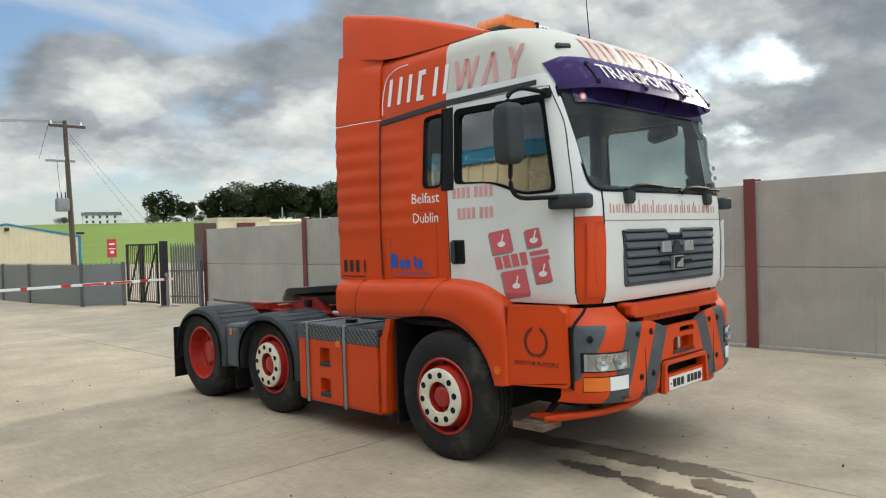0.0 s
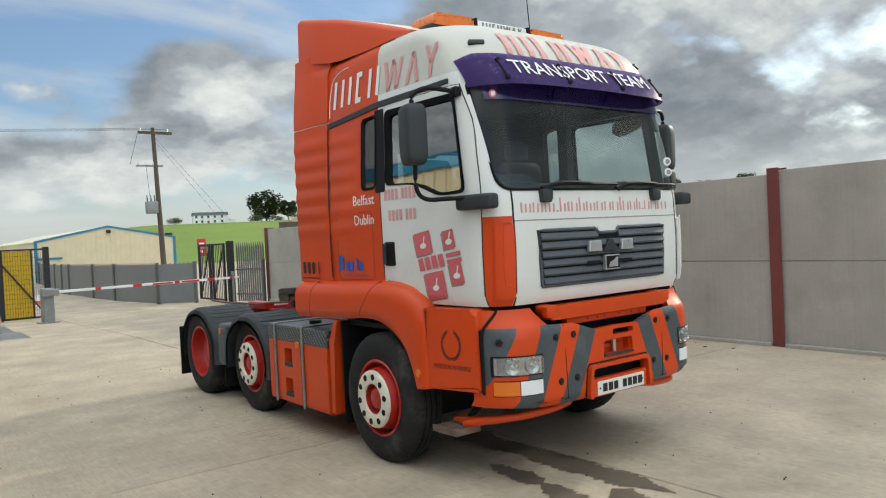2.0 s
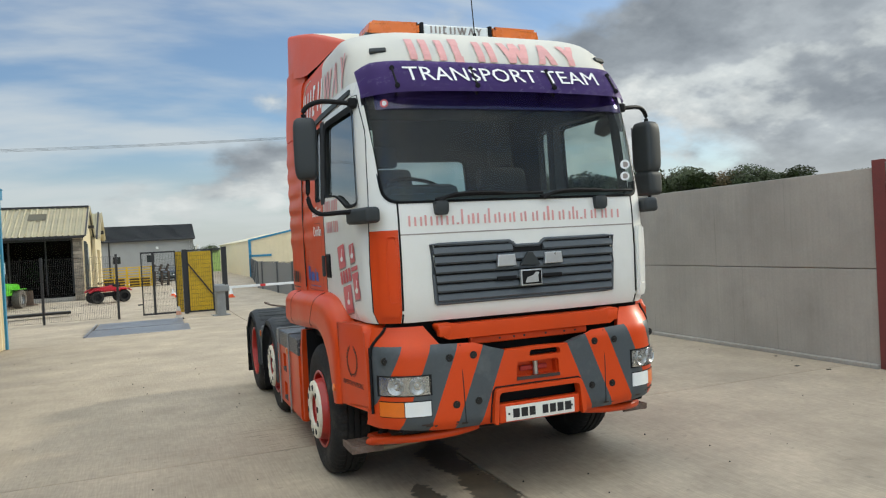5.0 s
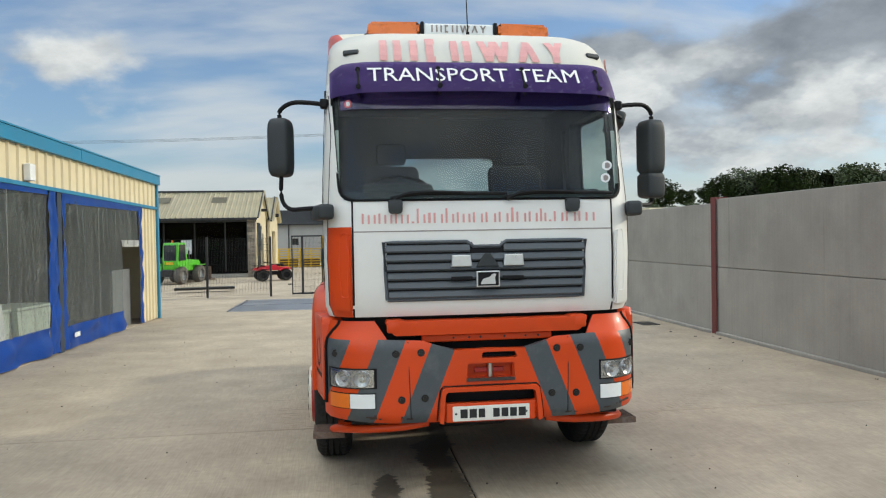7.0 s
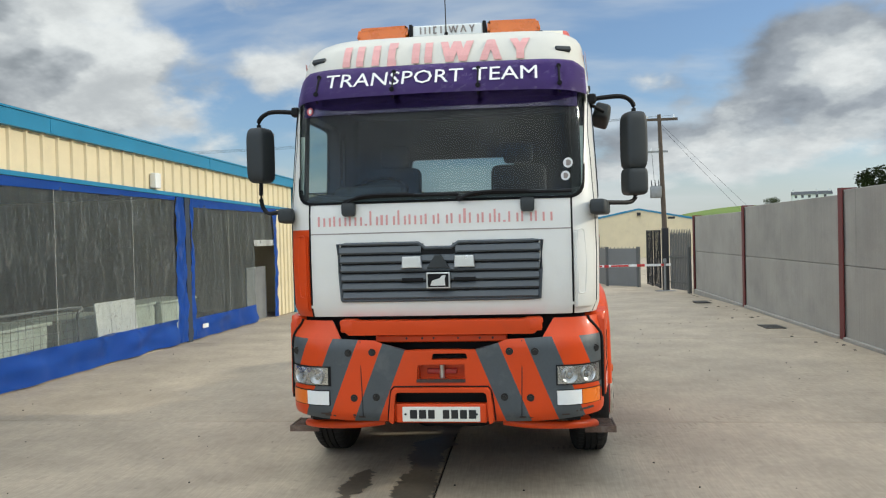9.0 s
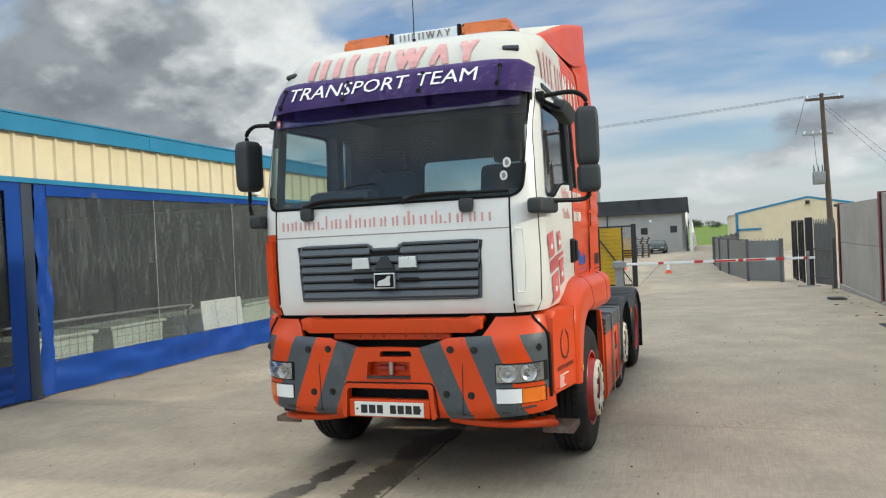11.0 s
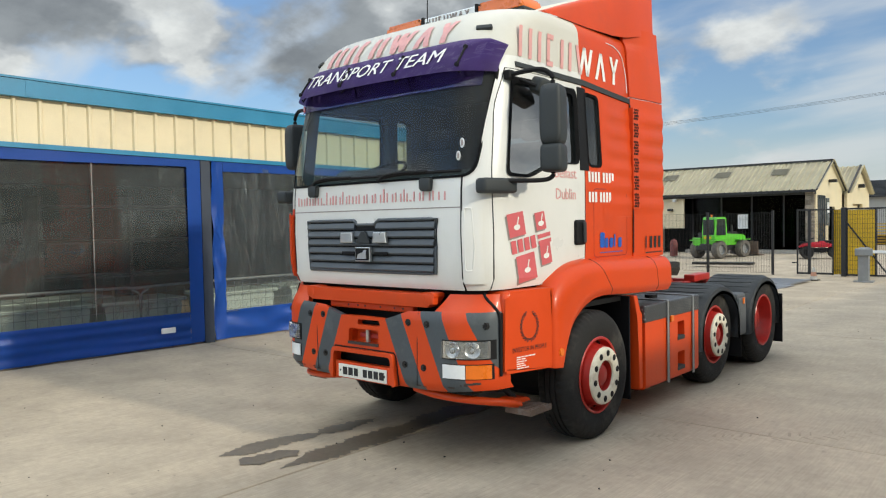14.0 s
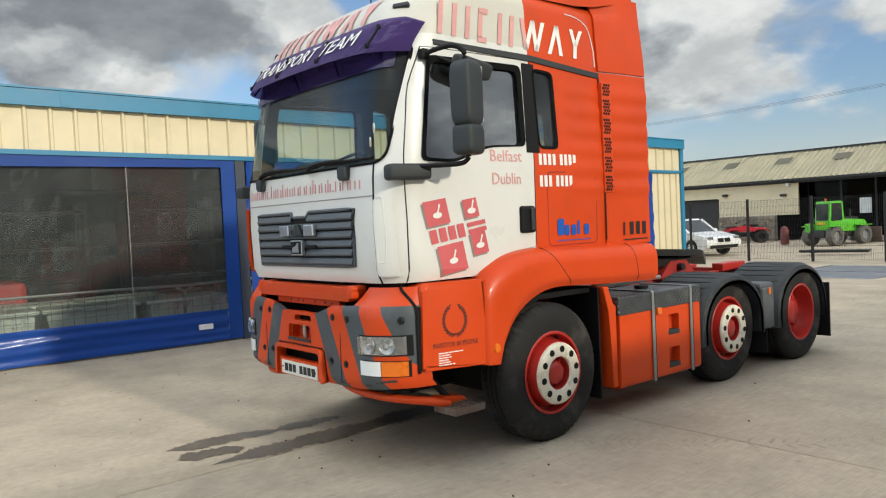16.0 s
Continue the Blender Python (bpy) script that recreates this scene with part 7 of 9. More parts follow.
def chassis():
    for s in (-1, 1):
        part("chassis_rail", boxed(s * 0.38, s * 0.45, 0.3, 6.0, 0.72, 0.98, 0.01), "chassis", truck, "red steel chassis rail")
    for y in (0.5, 2.9, 4.7, 5.95):
        part("cross_member", boxed(-0.4, 0.4, y - 0.06, y + 0.06, 0.76, 0.94), "chassis", truck)
    part("engine_block", boxed(-0.42, 0.42, 0.4, 2.1, 0.5, 1.25, 0.06), "grease", truck)
    part("sump", boxed(-0.3, 0.3, 0.7, 1.8, 0.33, 0.52, 0.06), "grease", truck)
    part("cab_underside", boxed(-1.05, 1.05, 0.25, 2.7, 1.24, 1.29), "black", truck)
    part("radiator", boxed(-0.6, 0.6, 0.2, 0.3, 0.5, 1.2), "black", truck)
    part("gearbox", boxed(-0.25, 0.25, 2.1, 3.2, 0.45, 0.9, 0.08), "grease", truck)
    # fifth wheel: greasy plate with a horseshoe mouth
    f = new("fifth_wheel")
    f.parent = truck
    tagged(f, "greasy black fifth wheel coupling on red brackets")
    pts = rounded([(-0.44, 3.68), (0.44, 3.68), (0.5, 4.2), (0.46, 4.6), (0.2, 4.98), (0.08, 4.95), (0.06, 4.5), (-0.06, 4.5), (-0.08, 4.95), (-0.2, 4.98), (-0.46, 4.6), (-0.5, 4.2)], 0.05)
    bm = prism(bmesh.new(), pts, "z", 1.14, 1.21, 0.012)
    for y in (3.9, 4.2, 4.5, 4.7, 4.85):
        split(bm, (0, y, 0), (0, 1, 0))
    for v in bm.verts:
        v.co.z += 0.095 - 0.05 * smooth(3.68, 4.5, v.co.y) - 0.15 * smooth(4.45, 4.98, v.co.y)
        v.co.y = 3.6 + (v.co.y - 3.68) * 1.27
    part("top_plate", bm, "grease", f, "", True)
    part("skirt", boxed(-0.42, 0.42, 3.66, 4.6, 1.08, 1.19, 0.03), "grease", f)
    for s in (-1, 1):
        part("bracket", prism(bmesh.new(), [(3.95, 0.98), (4.65, 0.98), (4.45, 1.15), (4.15, 1.15)], "x", s * 0.36, s * 0.44), "chassis", f, "red bracket")
        part("pin", rod(bmesh.new(), (s * 0.44, 4.3, 1.08), (s * 0.5, 4.3, 1.08), 0.04, 14), "grease", f)
    part("base_plate", boxed(-0.5, 0.5, 3.8, 4.8, 0.985, 1.0), "chassis", f)
    part("release_handle", pipe(bmesh.new(), [(-0.4, 4.55, 1.09), (-0.8, 4.7, 1.09), (-1.04, 5.1, 1.12), (-1.08, 5.35, 1.14), (-1.02, 5.42, 1.12)], 0.012), "rusty", f, "rusty release bar")
    for s in (-1, 1):
        part("cab_rest_tube", rod(bmesh.new(), (s * 1.04, 2.1, 1.09), (s * 1.04, 3.05, 1.09), 0.018, 10), "steel", truck, "bright steel tube behind the cab")
        part("rear_strut", pipe(bmesh.new(), [(s * 0.5, 2.85, 1.03), (s * 0.5, 3.2, 1.2), (s * 0.3, 3.5, 1.2)], 0.025, 8), "chassis", truck)
    part("catwalk", boxed(-0.65, 0.65, 2.4, 3.4, 1.0, 1.03), "chequer", truck, "chequer plate catwalk")
    part("air_tank", rod(bmesh.new(), (-0.28, 3.5, 1.08), (0.35, 3.5, 1.08), 0.1, 18), "chassis", truck, "red air tank")
    for k in range(4):
        bm = pipe(bmesh.new(), arc([(-0.3 + 0.2 * k, 2.75, 1.3), (-0.3 + 0.2 * k, 3.0, 1.08 + 0.03 * k), (-0.15 + 0.1 * k, 3.5, 1.18), (0.05 * k, 3.9, 1.12)], 5), 0.014, 6)
        part("air_line", bm, "redrim" if k % 2 else "black", truck, "coiled service line")
    part("light_box", boxed(-0.95, -0.7, 6.02, 6.06, 0.8, 0.92), "redrim", truck, "red rear lamp")
    part("light_box", boxed(0.7, 0.95, 6.02, 6.06, 0.8, 0.92), "redrim", truck, "red rear lamp")
    part("rear_beam", boxed(-0.98, 0.98, 5.96, 6.02, 0.78, 0.94, 0.01), "chassis", truck)
    for s in (-1, 1):
        part("tail_block", boxed(s * 0.36, s * 0.5, 5.1, 5.6, 0.97, 1.06, 0.01), "redrim", truck, "red trailer guide ramp")


chassis()


def interior():
    part("dashboard", prism(bmesh.new(), rounded([(0.2, 1.9), (0.62, 1.9), (0.6, 2.12), (0.35, 2.17), (0.2, 2.1)], 0.04), "x", -1.0, 1.0), "interior", truck, "dark dashboard", True)
    part("binnacle", boxed(-0.85, -0.3, 0.4, 0.68, 2.1, 2.24, 0.06), "interior", truck, "instrument binnacle", True)
    bm = bmesh.new()
    pipe(bm, [(0.225 * math.cos(2 * math.pi * k / 24), 0.225 * math.sin(2 * math.pi * k / 24), 0) for k in range(25)], 0.016)
    rod(bm, (-0.2, 0, 0), (0.2, 0, 0), 0.014)
    rod(bm, (0, 0, 0), (0, -0.02, -0.3), 0.03)
    part("steering_wheel", bm, "black", truck, "black steering wheel", True, pose(-0.55, 0.72, 2.22, 28, 0, 0))
    for x in (-0.55, 0.55):
        s = new("seat")
        s.parent = truck
        tagged(s, "dark cloth cab seat with a headrest")
        part("cushion", boxed(x - 0.25, x + 0.25, 0.85, 1.35, 1.75, 1.9, 0.05), "seat", s, "", True)
        bm = boxed(x - 0.24, x + 0.24, -0.07, 0.07, 0, 0.62, 0.06)
        part("backrest", bm, "seat", s, "", True, pose(0, 1.36, 1.85, -12, 0, 0))
        part("headrest", boxed(x - 0.13, x + 0.13, 1.46, 1.56, 2.47, 2.66, 0.04), "seat", s, "", True)
        part("base", boxed(x - 0.2, x + 0.2, 0.9, 1.3, 1.345, 1.76), "interior", s)
    part("bunk", boxed(-0.95, 0.95, 1.62, 2.1, 1.7, 1.85, 0.04), "seat", truck)
    part("header_shelf", boxed(-0.95, 0.95, 0.45, 0.9, 2.86, 2.98, 0.03), "interior", truck)
    bm = bmesh.new()
    bm.faces.new([bm.verts.new((x, 2.19, z)) for x, z in grow(WIN_BACK, 0.01)])
    outward(bm, (0, 1, 0))
    part("rear_pane", bm, "rearglass", truck, "rear cab glass").visible_shadow = False


interior()

# ---- the entrance: fences, gates, barrier ----


GATE = -0.1


def mesh_wires(bm, x0, x1, z0, z1, dx=0.05, dz=0.2, r=0.0028, y=0.0):
    n = int((x1 - x0) / dx)
    for i in range(n + 1):
        x = x0 + (x1 - x0) * i / n
        box(bm, x - r, x + r, y - r, y + r, z0, z1)
    n = max(int((z1 - z0) / dz), 1)
    for k in range(n + 1):
        z = z0 + (z1 - z0) * k / n
        box(bm, x0, x1, y - r, y + r, z - r, z + r)
    return bm


def mesh_fence():
    f = thing("mesh_fence", "black steel posts with welded wire mesh fence panels", "fence", Matrix.Translation((0, 21.1, GATE)))
    xs = [-18.2, -16.1, -14.0, -11.9, -9.8, -7.66, -5.56, -3.45]
    for x in xs:
        part("post", boxed(x - 0.035, x + 0.035, -0.035, 0.035, 0, 2.06, 0.004), "darkmetal", f)
    for a, b in zip(xs, xs[1:]):
        part("mesh_panel", mesh_wires(bmesh.new(), a, b, 0.06, 2.0), "darkmetal", f, "fine welded wire mesh")


mesh_fence()


def entrance_gate():
    g = thing("mesh_gate", "black framed wire mesh gate standing open", "gate", Matrix.Translation((-2.72, 21.15, GATE)))
    for a, b in ((0.0, 0.33), (0.37, 1.02)):
        for x in (a, b):
            part("frame_upright", boxed(x - 0.02, x + 0.02, -0.025, 0.025, 0.04, 2.07), "darkmetal", g)
        for z in (0.07, 2.05):
            part("frame_rail", boxed(a, b, -0.025, 0.025, z - 0.025, z + 0.025), "darkmetal", g)
        part("mesh_panel", mesh_wires(bmesh.new(), a, b, 0.1, 2.03, 0.045), "darkmetal", g)
    part("latch", boxed(-0.16, 0.0, -0.02, 0.02, 0.38, 0.42), "darkmetal", g)
    y = thing("yellow_gate", "yellow sheeted gate behind black wire mesh and bracing", "gate", Matrix.Translation((-1.38, 21.2, GATE)))
    part("hinge_post", boxed(-0.1, 0.035, -0.07, 0.07, 0, 2.1, 0.006), "darkmetal", y, "heavy black post")
    for k in range(7):
        part("sheet", boxed(0.07, 0.81, -0.012, 0.012, 0.08 + k * 0.278, 0.08 + k * 0.278 + 0.2765), "yellow", y, "yellow ribbed sheet")
    part("side_sheet", boxed(-0.32, -0.11, 0.05, 0.07, 0.06, 2.04), "yellow", y)
    part("side_mesh", mesh_wires(bmesh.new(), -0.32, -0.11, 0.06, 2.04, 0.05, 0.12, 0.004, 0.03), "darkmetal", y)
    part("sheet_mesh", mesh_wires(bmesh.new(), 0.08, 0.81, 0.08, 2.02, 0.062, 0.13, 0.0035, -0.03), "darkmetal", y, "black wire mesh over the yellow sheet")
    for x in (0.055, 0.83):
        part("frame_upright", boxed(x - 0.025, x + 0.025, -0.03, 0.03, 0.03, 2.08), "darkmetal", y)
    for z in (0.05, 2.06):
        part("frame_rail", boxed(0.03, 1.13, -0.03, 0.03, z - 0.025, z + 0.025), "darkmetal", y)
    part("brace", prism(bmesh.new(), [(0.06, 1.68), (0.06, 1.61), (1.12, 0.10), (1.12, 0.17)], "y", -0.07, -0.035), "darkmetal", y, "diagonal brace")
    part("mesh_leaf", mesh_wires(bmesh.new(), 0.87, 1.13, 0.05, 2.04, 0.045), "darkmetal", y)
    part("slam_post", boxed(1.14, 1.30, -0.08, 0.08, 0, 2.13, 0.006), "darkmetal", y, "heavy black post")
    # tall open gates on the other side of the lane
    b = thing("swing_gate", "tall black bar gate folded open beside the lane", "gate", Matrix.Translation((4.95, 20.1, GATE)))
    part("gate_post", boxed(0.05, 0.25, -0.1, 0.1, 0, 2.05, 0.01), "darkmetal", b)
    for y0, y1, x in ((0.15, 1.2, 0.0), (1.22, 2.25, -0.08)):
        for q in (y0, y1):
            part("frame_upright", boxed(x - 0.03, x + 0.03, q - 0.03, q + 0.03, 0.06, 1.98), "darkmetal", b)
        for z in (0.1, 1.95):
            part("frame_rail", boxed(x - 0.025, x + 0.025, y0, y1, z - 0.03, z + 0.03), "darkmetal", b)
        for k in range(6):
            q = y0 + (y1 - y0) * (k + 1) / 7
            part("bar", boxed(x - 0.009, x + 0.009, q - 0.009, q + 0.009, 0.1, 1.95), "darkmetal", b)
        part("brace", prism(bmesh.new(), [(y0, 1.9), (y0 + 0.06, 1.9), (y1, 0.15), (y1 - 0.06, 0.15)], "x", x - 0.02, x + 0.02), "darkmetal", b)


entrance_gate()


def barrier():
    b = thing("rising_barrier", "grey cabinet with a white and red barrier arm", "barrier", pose(-0.5, 19.38, GATE, 0, 0, 6.0))
    part("cabinet", boxed(-0.13, 0.13, -0.19, 0.19, 0, 0.96, 0.015), "galv", b, "grey steel cabinet")
    part("plinth", boxed(-0.24, 0.24, -0.26, 0.26, 0, 0.03), "galv", b)
    part("pivot", boxed(-0.2, 0.24, -0.3, -0.2, 0.74, 0.94, 0.02), "galv", b)
    part("arm", boxed(0.18, 5.7, -0.275, -0.235, 0.812, 0.888, 0.008), "foglens", b, "white barrier arm")
    for x0, x1 in ((1.2, 1.36), (2.27, 2.53), (2.85, 3.48), (3.54, 3.69), (3.76, 4.33), (4.6, 4.85), (5.38, 5.53)):
        part("red_band", boxed(x0, x1, -0.279, -0.231, 0.822 if x1 - x0 > 0.4 else 0.81, 0.878 if x1 - x0 > 0.4 else 0.89), "barrierred", b, "red reflective band")
    r = thing("barrier_rest", "thin grey rest post for the barrier arm", "post", pose(5.0, 19.7, GATE))
    part("upright", boxed(-0.03, 0.03, -0.03, 0.03, 0, 0.95), "galv", r)
    part("fork", boxed(-0.05, 0.05, -0.05, 0.05, 0.93, 1.05, 0.01), "galv", r)
    part("foot", boxed(-0.3, 0.3, -0.12, 0.12, 0, 0.02), "galv", r)


barrier()


def palisade():
    runs = [((5.6, 18.55), (5.2, 19.85)), ((4.5, 21.7), (3.55, 22.6)), ((3.55, 22.6), (2.75, 28.2)), ((2.75, 28.2), (2.55, 33.0)), ((2.55, 33.0), (4.1, 48.0)), ((4.1, 48.0), (5.2, 62.0))]
    bm = bmesh.new()
    h = 1.42
    prism(bm, [(-0.035, 0.05), (0.035, 0.05), (0.035, h - 0.12), (0.0, h), (-0.035, h - 0.12)], "y", -0.008, 0.008)
    for v in bm.verts:
        v.co.y += 0.015 if abs(v.co.x) < 0.01 else 0
    pale = bpy.data.meshes.new("pale")
    bm.to_mesh(pale)
    bm.free()
    f = thing("palisade_fence", "grey steel palisade fence with pointed pales", "fence", Matrix.Translation((0, 0, GATE)))
    for (x0, y0), (x1, y1) in runs:
        d = Vector((x1 - x0, y1 - y0))
        n = int(d.length / (0.155 if y0 > 21 else 0.098))
        a = math.degrees(math.atan2(d.y, d.x))
        if y0 < 30:
            for k in range(n):
                put("pale", pale, "palisade", f, m=pose(x0 + d.x * (k + 0.5) / n, y0 + d.y * (k + 0.5) / n, 0, 0, 0, a) @ Matrix.Diagonal((1, 1, 1.4 if y0 < 21 else 1, 1)))
        else:
            bm = bmesh.new()
            for k in range(n):
                c = Vector((x0 + d.x * (k + 0.5) / n, y0 + d.y * (k + 0.5) / n, 0))
                u = d.normalized() * 0.035
                q = [bm.verts.new((c.x + s * u.x, c.y + s * u.y, z)) for s, z in ((-1, 0.05), (1, 0.05), (1, h - 0.12), (0, h), (-1, h - 0.12))]
                bm.faces.new(q)
            bmesh.ops.solidify(bm, geom=bm.faces[:], thickness=0.012)
            part("far_pales", bm, "palisade", f)
        for z in (0.3, 1.1):
            part("rail", boxed(0, d.length, 0.02, 0.05, z - 0.025, z + 0.025), "palisade", f, m=pose(x0, y0, 0, 0, 0, a))
        for k in range(int(d.length / 3.6) + 1):
            t = min(k * 3.6 / d.length, 1)
            part("post", boxed(-0.05, 0.05, 0.03, 0.13, 0, 1.42), "palisade", f, m=pose(x0 + d.x * t, y0 + d.y * t, 0, 0, 0, a))
        # sheeted back, seen as a pale plain face beyond the gates
        if y0 > 21:
            part("backing_sheet", boxed(0, d.length, 0.06, 0.075, 0.02, 1.36), "fencesheet", f, "plain grey sheet behind the pales", m=pose(x0, y0, 0, 0, 0, a))


palisade()


def cone(label, m, bands, group="cones by the gates"):
    c = thing("traffic_cone", label, "cone", m, group)
    part("base", boxed(-0.19, 0.19, -0.19, 0.19, 0, 0.045, 0.02), bands[0], c)
    pr = [(0.135, 0.045), (0.112, 0.17), (0.082, 0.32), (0.055, 0.44), (0.032, 0.5), (0.0, 0.5)]
    for nm, seg, mat in (("lower_band", pr[:2], bands[1]), ("white_band", pr[1:3], bands[2]), ("upper_band", pr[2:], bands[3])):
        part(nm, spin(bmesh.new(), seg, 20, axis="z"), mat, c, "", True)
    return c


cone("dirty white and faded orange traffic cone on a dark base", pose(-1.73, 19.12, -0.085) @ Matrix.Scale(0.76, 4), ("dustytyre", "conewhite", "conefaded", "conewhite"))
far_cone = cone("orange and white traffic cone standing in the far yard", pose(0.62, 27.6, -0.05) @ Matrix.Scale(0.8, 4), ("coneorange", "coneorange", "foglens", "foglens"))
for x, y in ((-1.45, 30.2), (-1.55, 31.6), (-3.6, 31.4)):
    copy_thing(far_cone, pose(x, y, -0.02) @ Matrix.Scale(0.8, 4))
pl = thing("ground_plate", "grey steel weighing plates lying flat on the concrete", "plate", pose(-2.76, 16.75, -0.05, 0, 0, -1))
for i, (y0, y1) in enumerate(((-1.75, -0.02), (0.02, 1.85))):
    part("plate", boxed(-1.19 + 0.05 * i, 1.19 - 0.12 * i, y0, y1, 0.0, 0.028 + 0.012 * i, 0.006, seg=1), "weigh", pl)
part("edge_rail", boxed(-1.24, -1.19, -1.75, 1.85, 0, 0.045), "weigh", pl)

# ---- buildings across the lane ----


def sheet_roof(x0, x1, ya, za, yb, zb, pitch=0.25, rib=0.05):
    """A ribbed roof slope, its ribs running from eave to ridge."""
    bm = bmesh.new()
    pts = []
    x = x0
    while x < x1:
        pts += [(x, 0), (x + pitch * 0.6, 0), (x + pitch * 0.72, rib), (x + pitch * 0.9, rib)]
        x += pitch
    a = [bm.verts.new((p, ya, za + q)) for p, q in pts]
    b = [bm.verts.new((p, yb, zb + q)) for p, q in pts]
    for i in range(len(pts) - 1):
        bm.faces.new((a[i], a[i + 1], b[i + 1], b[i]))
    bmesh.ops.solidify(bm, geom=bm.faces[:], thickness=0.03)
    return bm


def stonework(parent, x0, x1, z0, z1, y, seed=1, depth=0.12):
    """Courses of rough stones, each a block of its own."""
    rnd = random.Random(seed)
    z = z0
    while z < z1 - 0.03:
        h = min(rnd.uniform(0.1, 0.19), z1 - z)
        x = x0
        while x < x1 - 0.02:
            w = min(rnd.uniform(0.2, 0.5), x1 - x)
            if x1 - x - w < 0.12:
                w = x1 - x
            d = rnd.uniform(0, 0.03)
            bm = boxed(x + 0.008, x + w - 0.008, y - depth - d, y, z + 0.007, z + h - 0.007, 0.012, seg=1)
            part("stone", bm, "stone", parent)
            x += w
        z += h


def barn():
    b = thing("open_barn", "cream barn with an open dark front and pale ribbed roof", "barn", pose(0, 0, 0))
    gx, fy, ry, by, ez, rz = -5.25, 33.2, 35.65, 38.1, 3.08, 4.42
    part("roof_slope", sheet_roof(-24, gx + 0.15, fy - 0.35, ez - 0.12, ry, rz), "roofsheet", b, "pale ribbed roof sheeting")
    part("roof_slope", sheet_roof(-24, gx + 0.15, by + 0.2, ez - 0.1, ry, rz), "roofsheet", b)
    for x in (-7.6, -10.4, -13.2, -16.0, -19):
        t0, t1 = 0.52, 0.74
        bm = bmesh.new()
        q = [(x, t0), (x + 0.75, t0), (x + 0.75, t1), (x, t1)]
        vs = [bm.verts.new((u, fy - 0.35 + (ry - fy + 0.35) * t, ez - 0.12 + (rz - ez + 0.12) * t + 0.055)) for u, t in q]
        bm.faces.new(vs)
        bmesh.ops.solidify(bm, geom=bm.faces[:], thickness=0.02)
        part("rooflight", bm, "rooflight", b, "dull plastic rooflight")
    part("gutter", boxed(-24, gx + 0.1, fy - 0.47, fy - 0.36, ez - 0.22, ez - 0.12), "darkmetal", b)
    part("ridge_cap", boxed(-24, gx + 0.16, ry - 0.15, ry + 0.15, rz - 0.02, rz + 0.06), "darkmetal", b)
    gable = prism(bmesh.new(), [(fy, 0), (by, 0), (by, ez), (ry, rz - 0.06), (fy, ez)], "x", gx - 0.12, gx)
    gable = solid(gable, [boxed(gx - 0.5, gx + 0.5, fy + 0.3, fy + 1.5, 0.0, 2.7), boxed(gx - 0.5, gx + 0.5, fy + 2.2, fy + 3.4, 0.0, 2.2)])
    part("gable_wall", gable, "clad", b, "cream gable wall")
    for k in range(4):
        part("glazing_bar", boxed(gx + 0.02, gx + 0.05, fy + 0.3 + 0.38 * k, fy + 0.34 + 0.38 * k, 0, 2.7), "cargrey", b)
    part("gable_pane", boxed(gx - 0.07, gx - 0.06, fy + 0.3, fy + 1.5, 0, 2.7), "carglass", b)
    part("verge", prism(bmesh.new(), [(fy - 0.4, ez - 0.16), (fy - 0.4, ez - 0.1), (ry, rz + 0.05), (by + 0.25, ez - 0.08), (by + 0.25, ez - 0.14), (ry, rz - 0.01)], "x", gx + 0.1, gx + 0.17), "darkmetal", b, "dark verge trim")
    # inside faces are near-black: the barn's shade is put into the colour
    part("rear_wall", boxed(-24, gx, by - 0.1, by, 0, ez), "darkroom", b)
    # sheet added to hide the pale roof underside, which lies in shade
    part("inner_lining", boxed(-24, gx - 0.2, fy + 0.12, by - 0.1, ez - 0.14, ez - 0.11), "darkroom", b, "near-black sheet added under the roof for its unlit underside")
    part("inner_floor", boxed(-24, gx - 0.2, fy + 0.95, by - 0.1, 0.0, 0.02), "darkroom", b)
    # backing added to darken the view in through the gable openings
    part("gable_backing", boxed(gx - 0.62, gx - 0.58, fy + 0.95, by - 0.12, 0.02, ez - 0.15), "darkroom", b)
    part("side_wall", boxed(-24.1, -24, fy, by, 0, ez + 1), "clad", b)
    part("front_beam", boxed(-24, gx, fy - 0.05, fy + 0.1, ez - 0.32, ez - 0.1), "darkmetal", b)
    part("dark_glazing", boxed(-11.4, gx - 0.5, fy + 0.9, fy + 0.91, 0.16, ez - 0.3), "darkglass", b, "dark workshop glazing")
    for x in (-11.4, -9.9, -8.4, -6.9, -5.8):
        part("mullion", boxed(x - 0.03, x + 0.03, fy + 0.84, fy + 0.9, 0.3, ez - 0.3), "darkmetal", b)
    part("base_kerb", boxed(-11.4, gx, fy - 0.1, fy + 0.9, 0, 0.16), "wall", b)
    # cream wall panel over stonework, further along the front
    part("front_panel", boxed(-15.6, -11.5, fy, fy + 0.1, 1.25, ez - 0.12), "clad", b, "plain cream wall panel")
    part("stone_backing", boxed(-15.6, -12.6, fy, fy + 0.1, 0, 1.25), "wall", b)
    stonework(b, -15.6, -12.6, 0.0, 1.24, fy, 3)
    part("column_core", boxed(-5.66, -5.3, fy - 0.02, fy + 0.3, 0, ez - 0.2), "wall", b)
    stonework(b, -5.68, -5.28, 0.0, ez - 0.22, fy - 0.02, 8)
    part("left_door", boxed(-20, -15.7, fy + 0.4, fy + 0.45, 0, 2.2), "darkmetal", b, "dark doorway")
    part("left_panel", boxed(-20, -15.6, fy, fy + 0.1, 2.2, ez - 0.1), "clad", b)
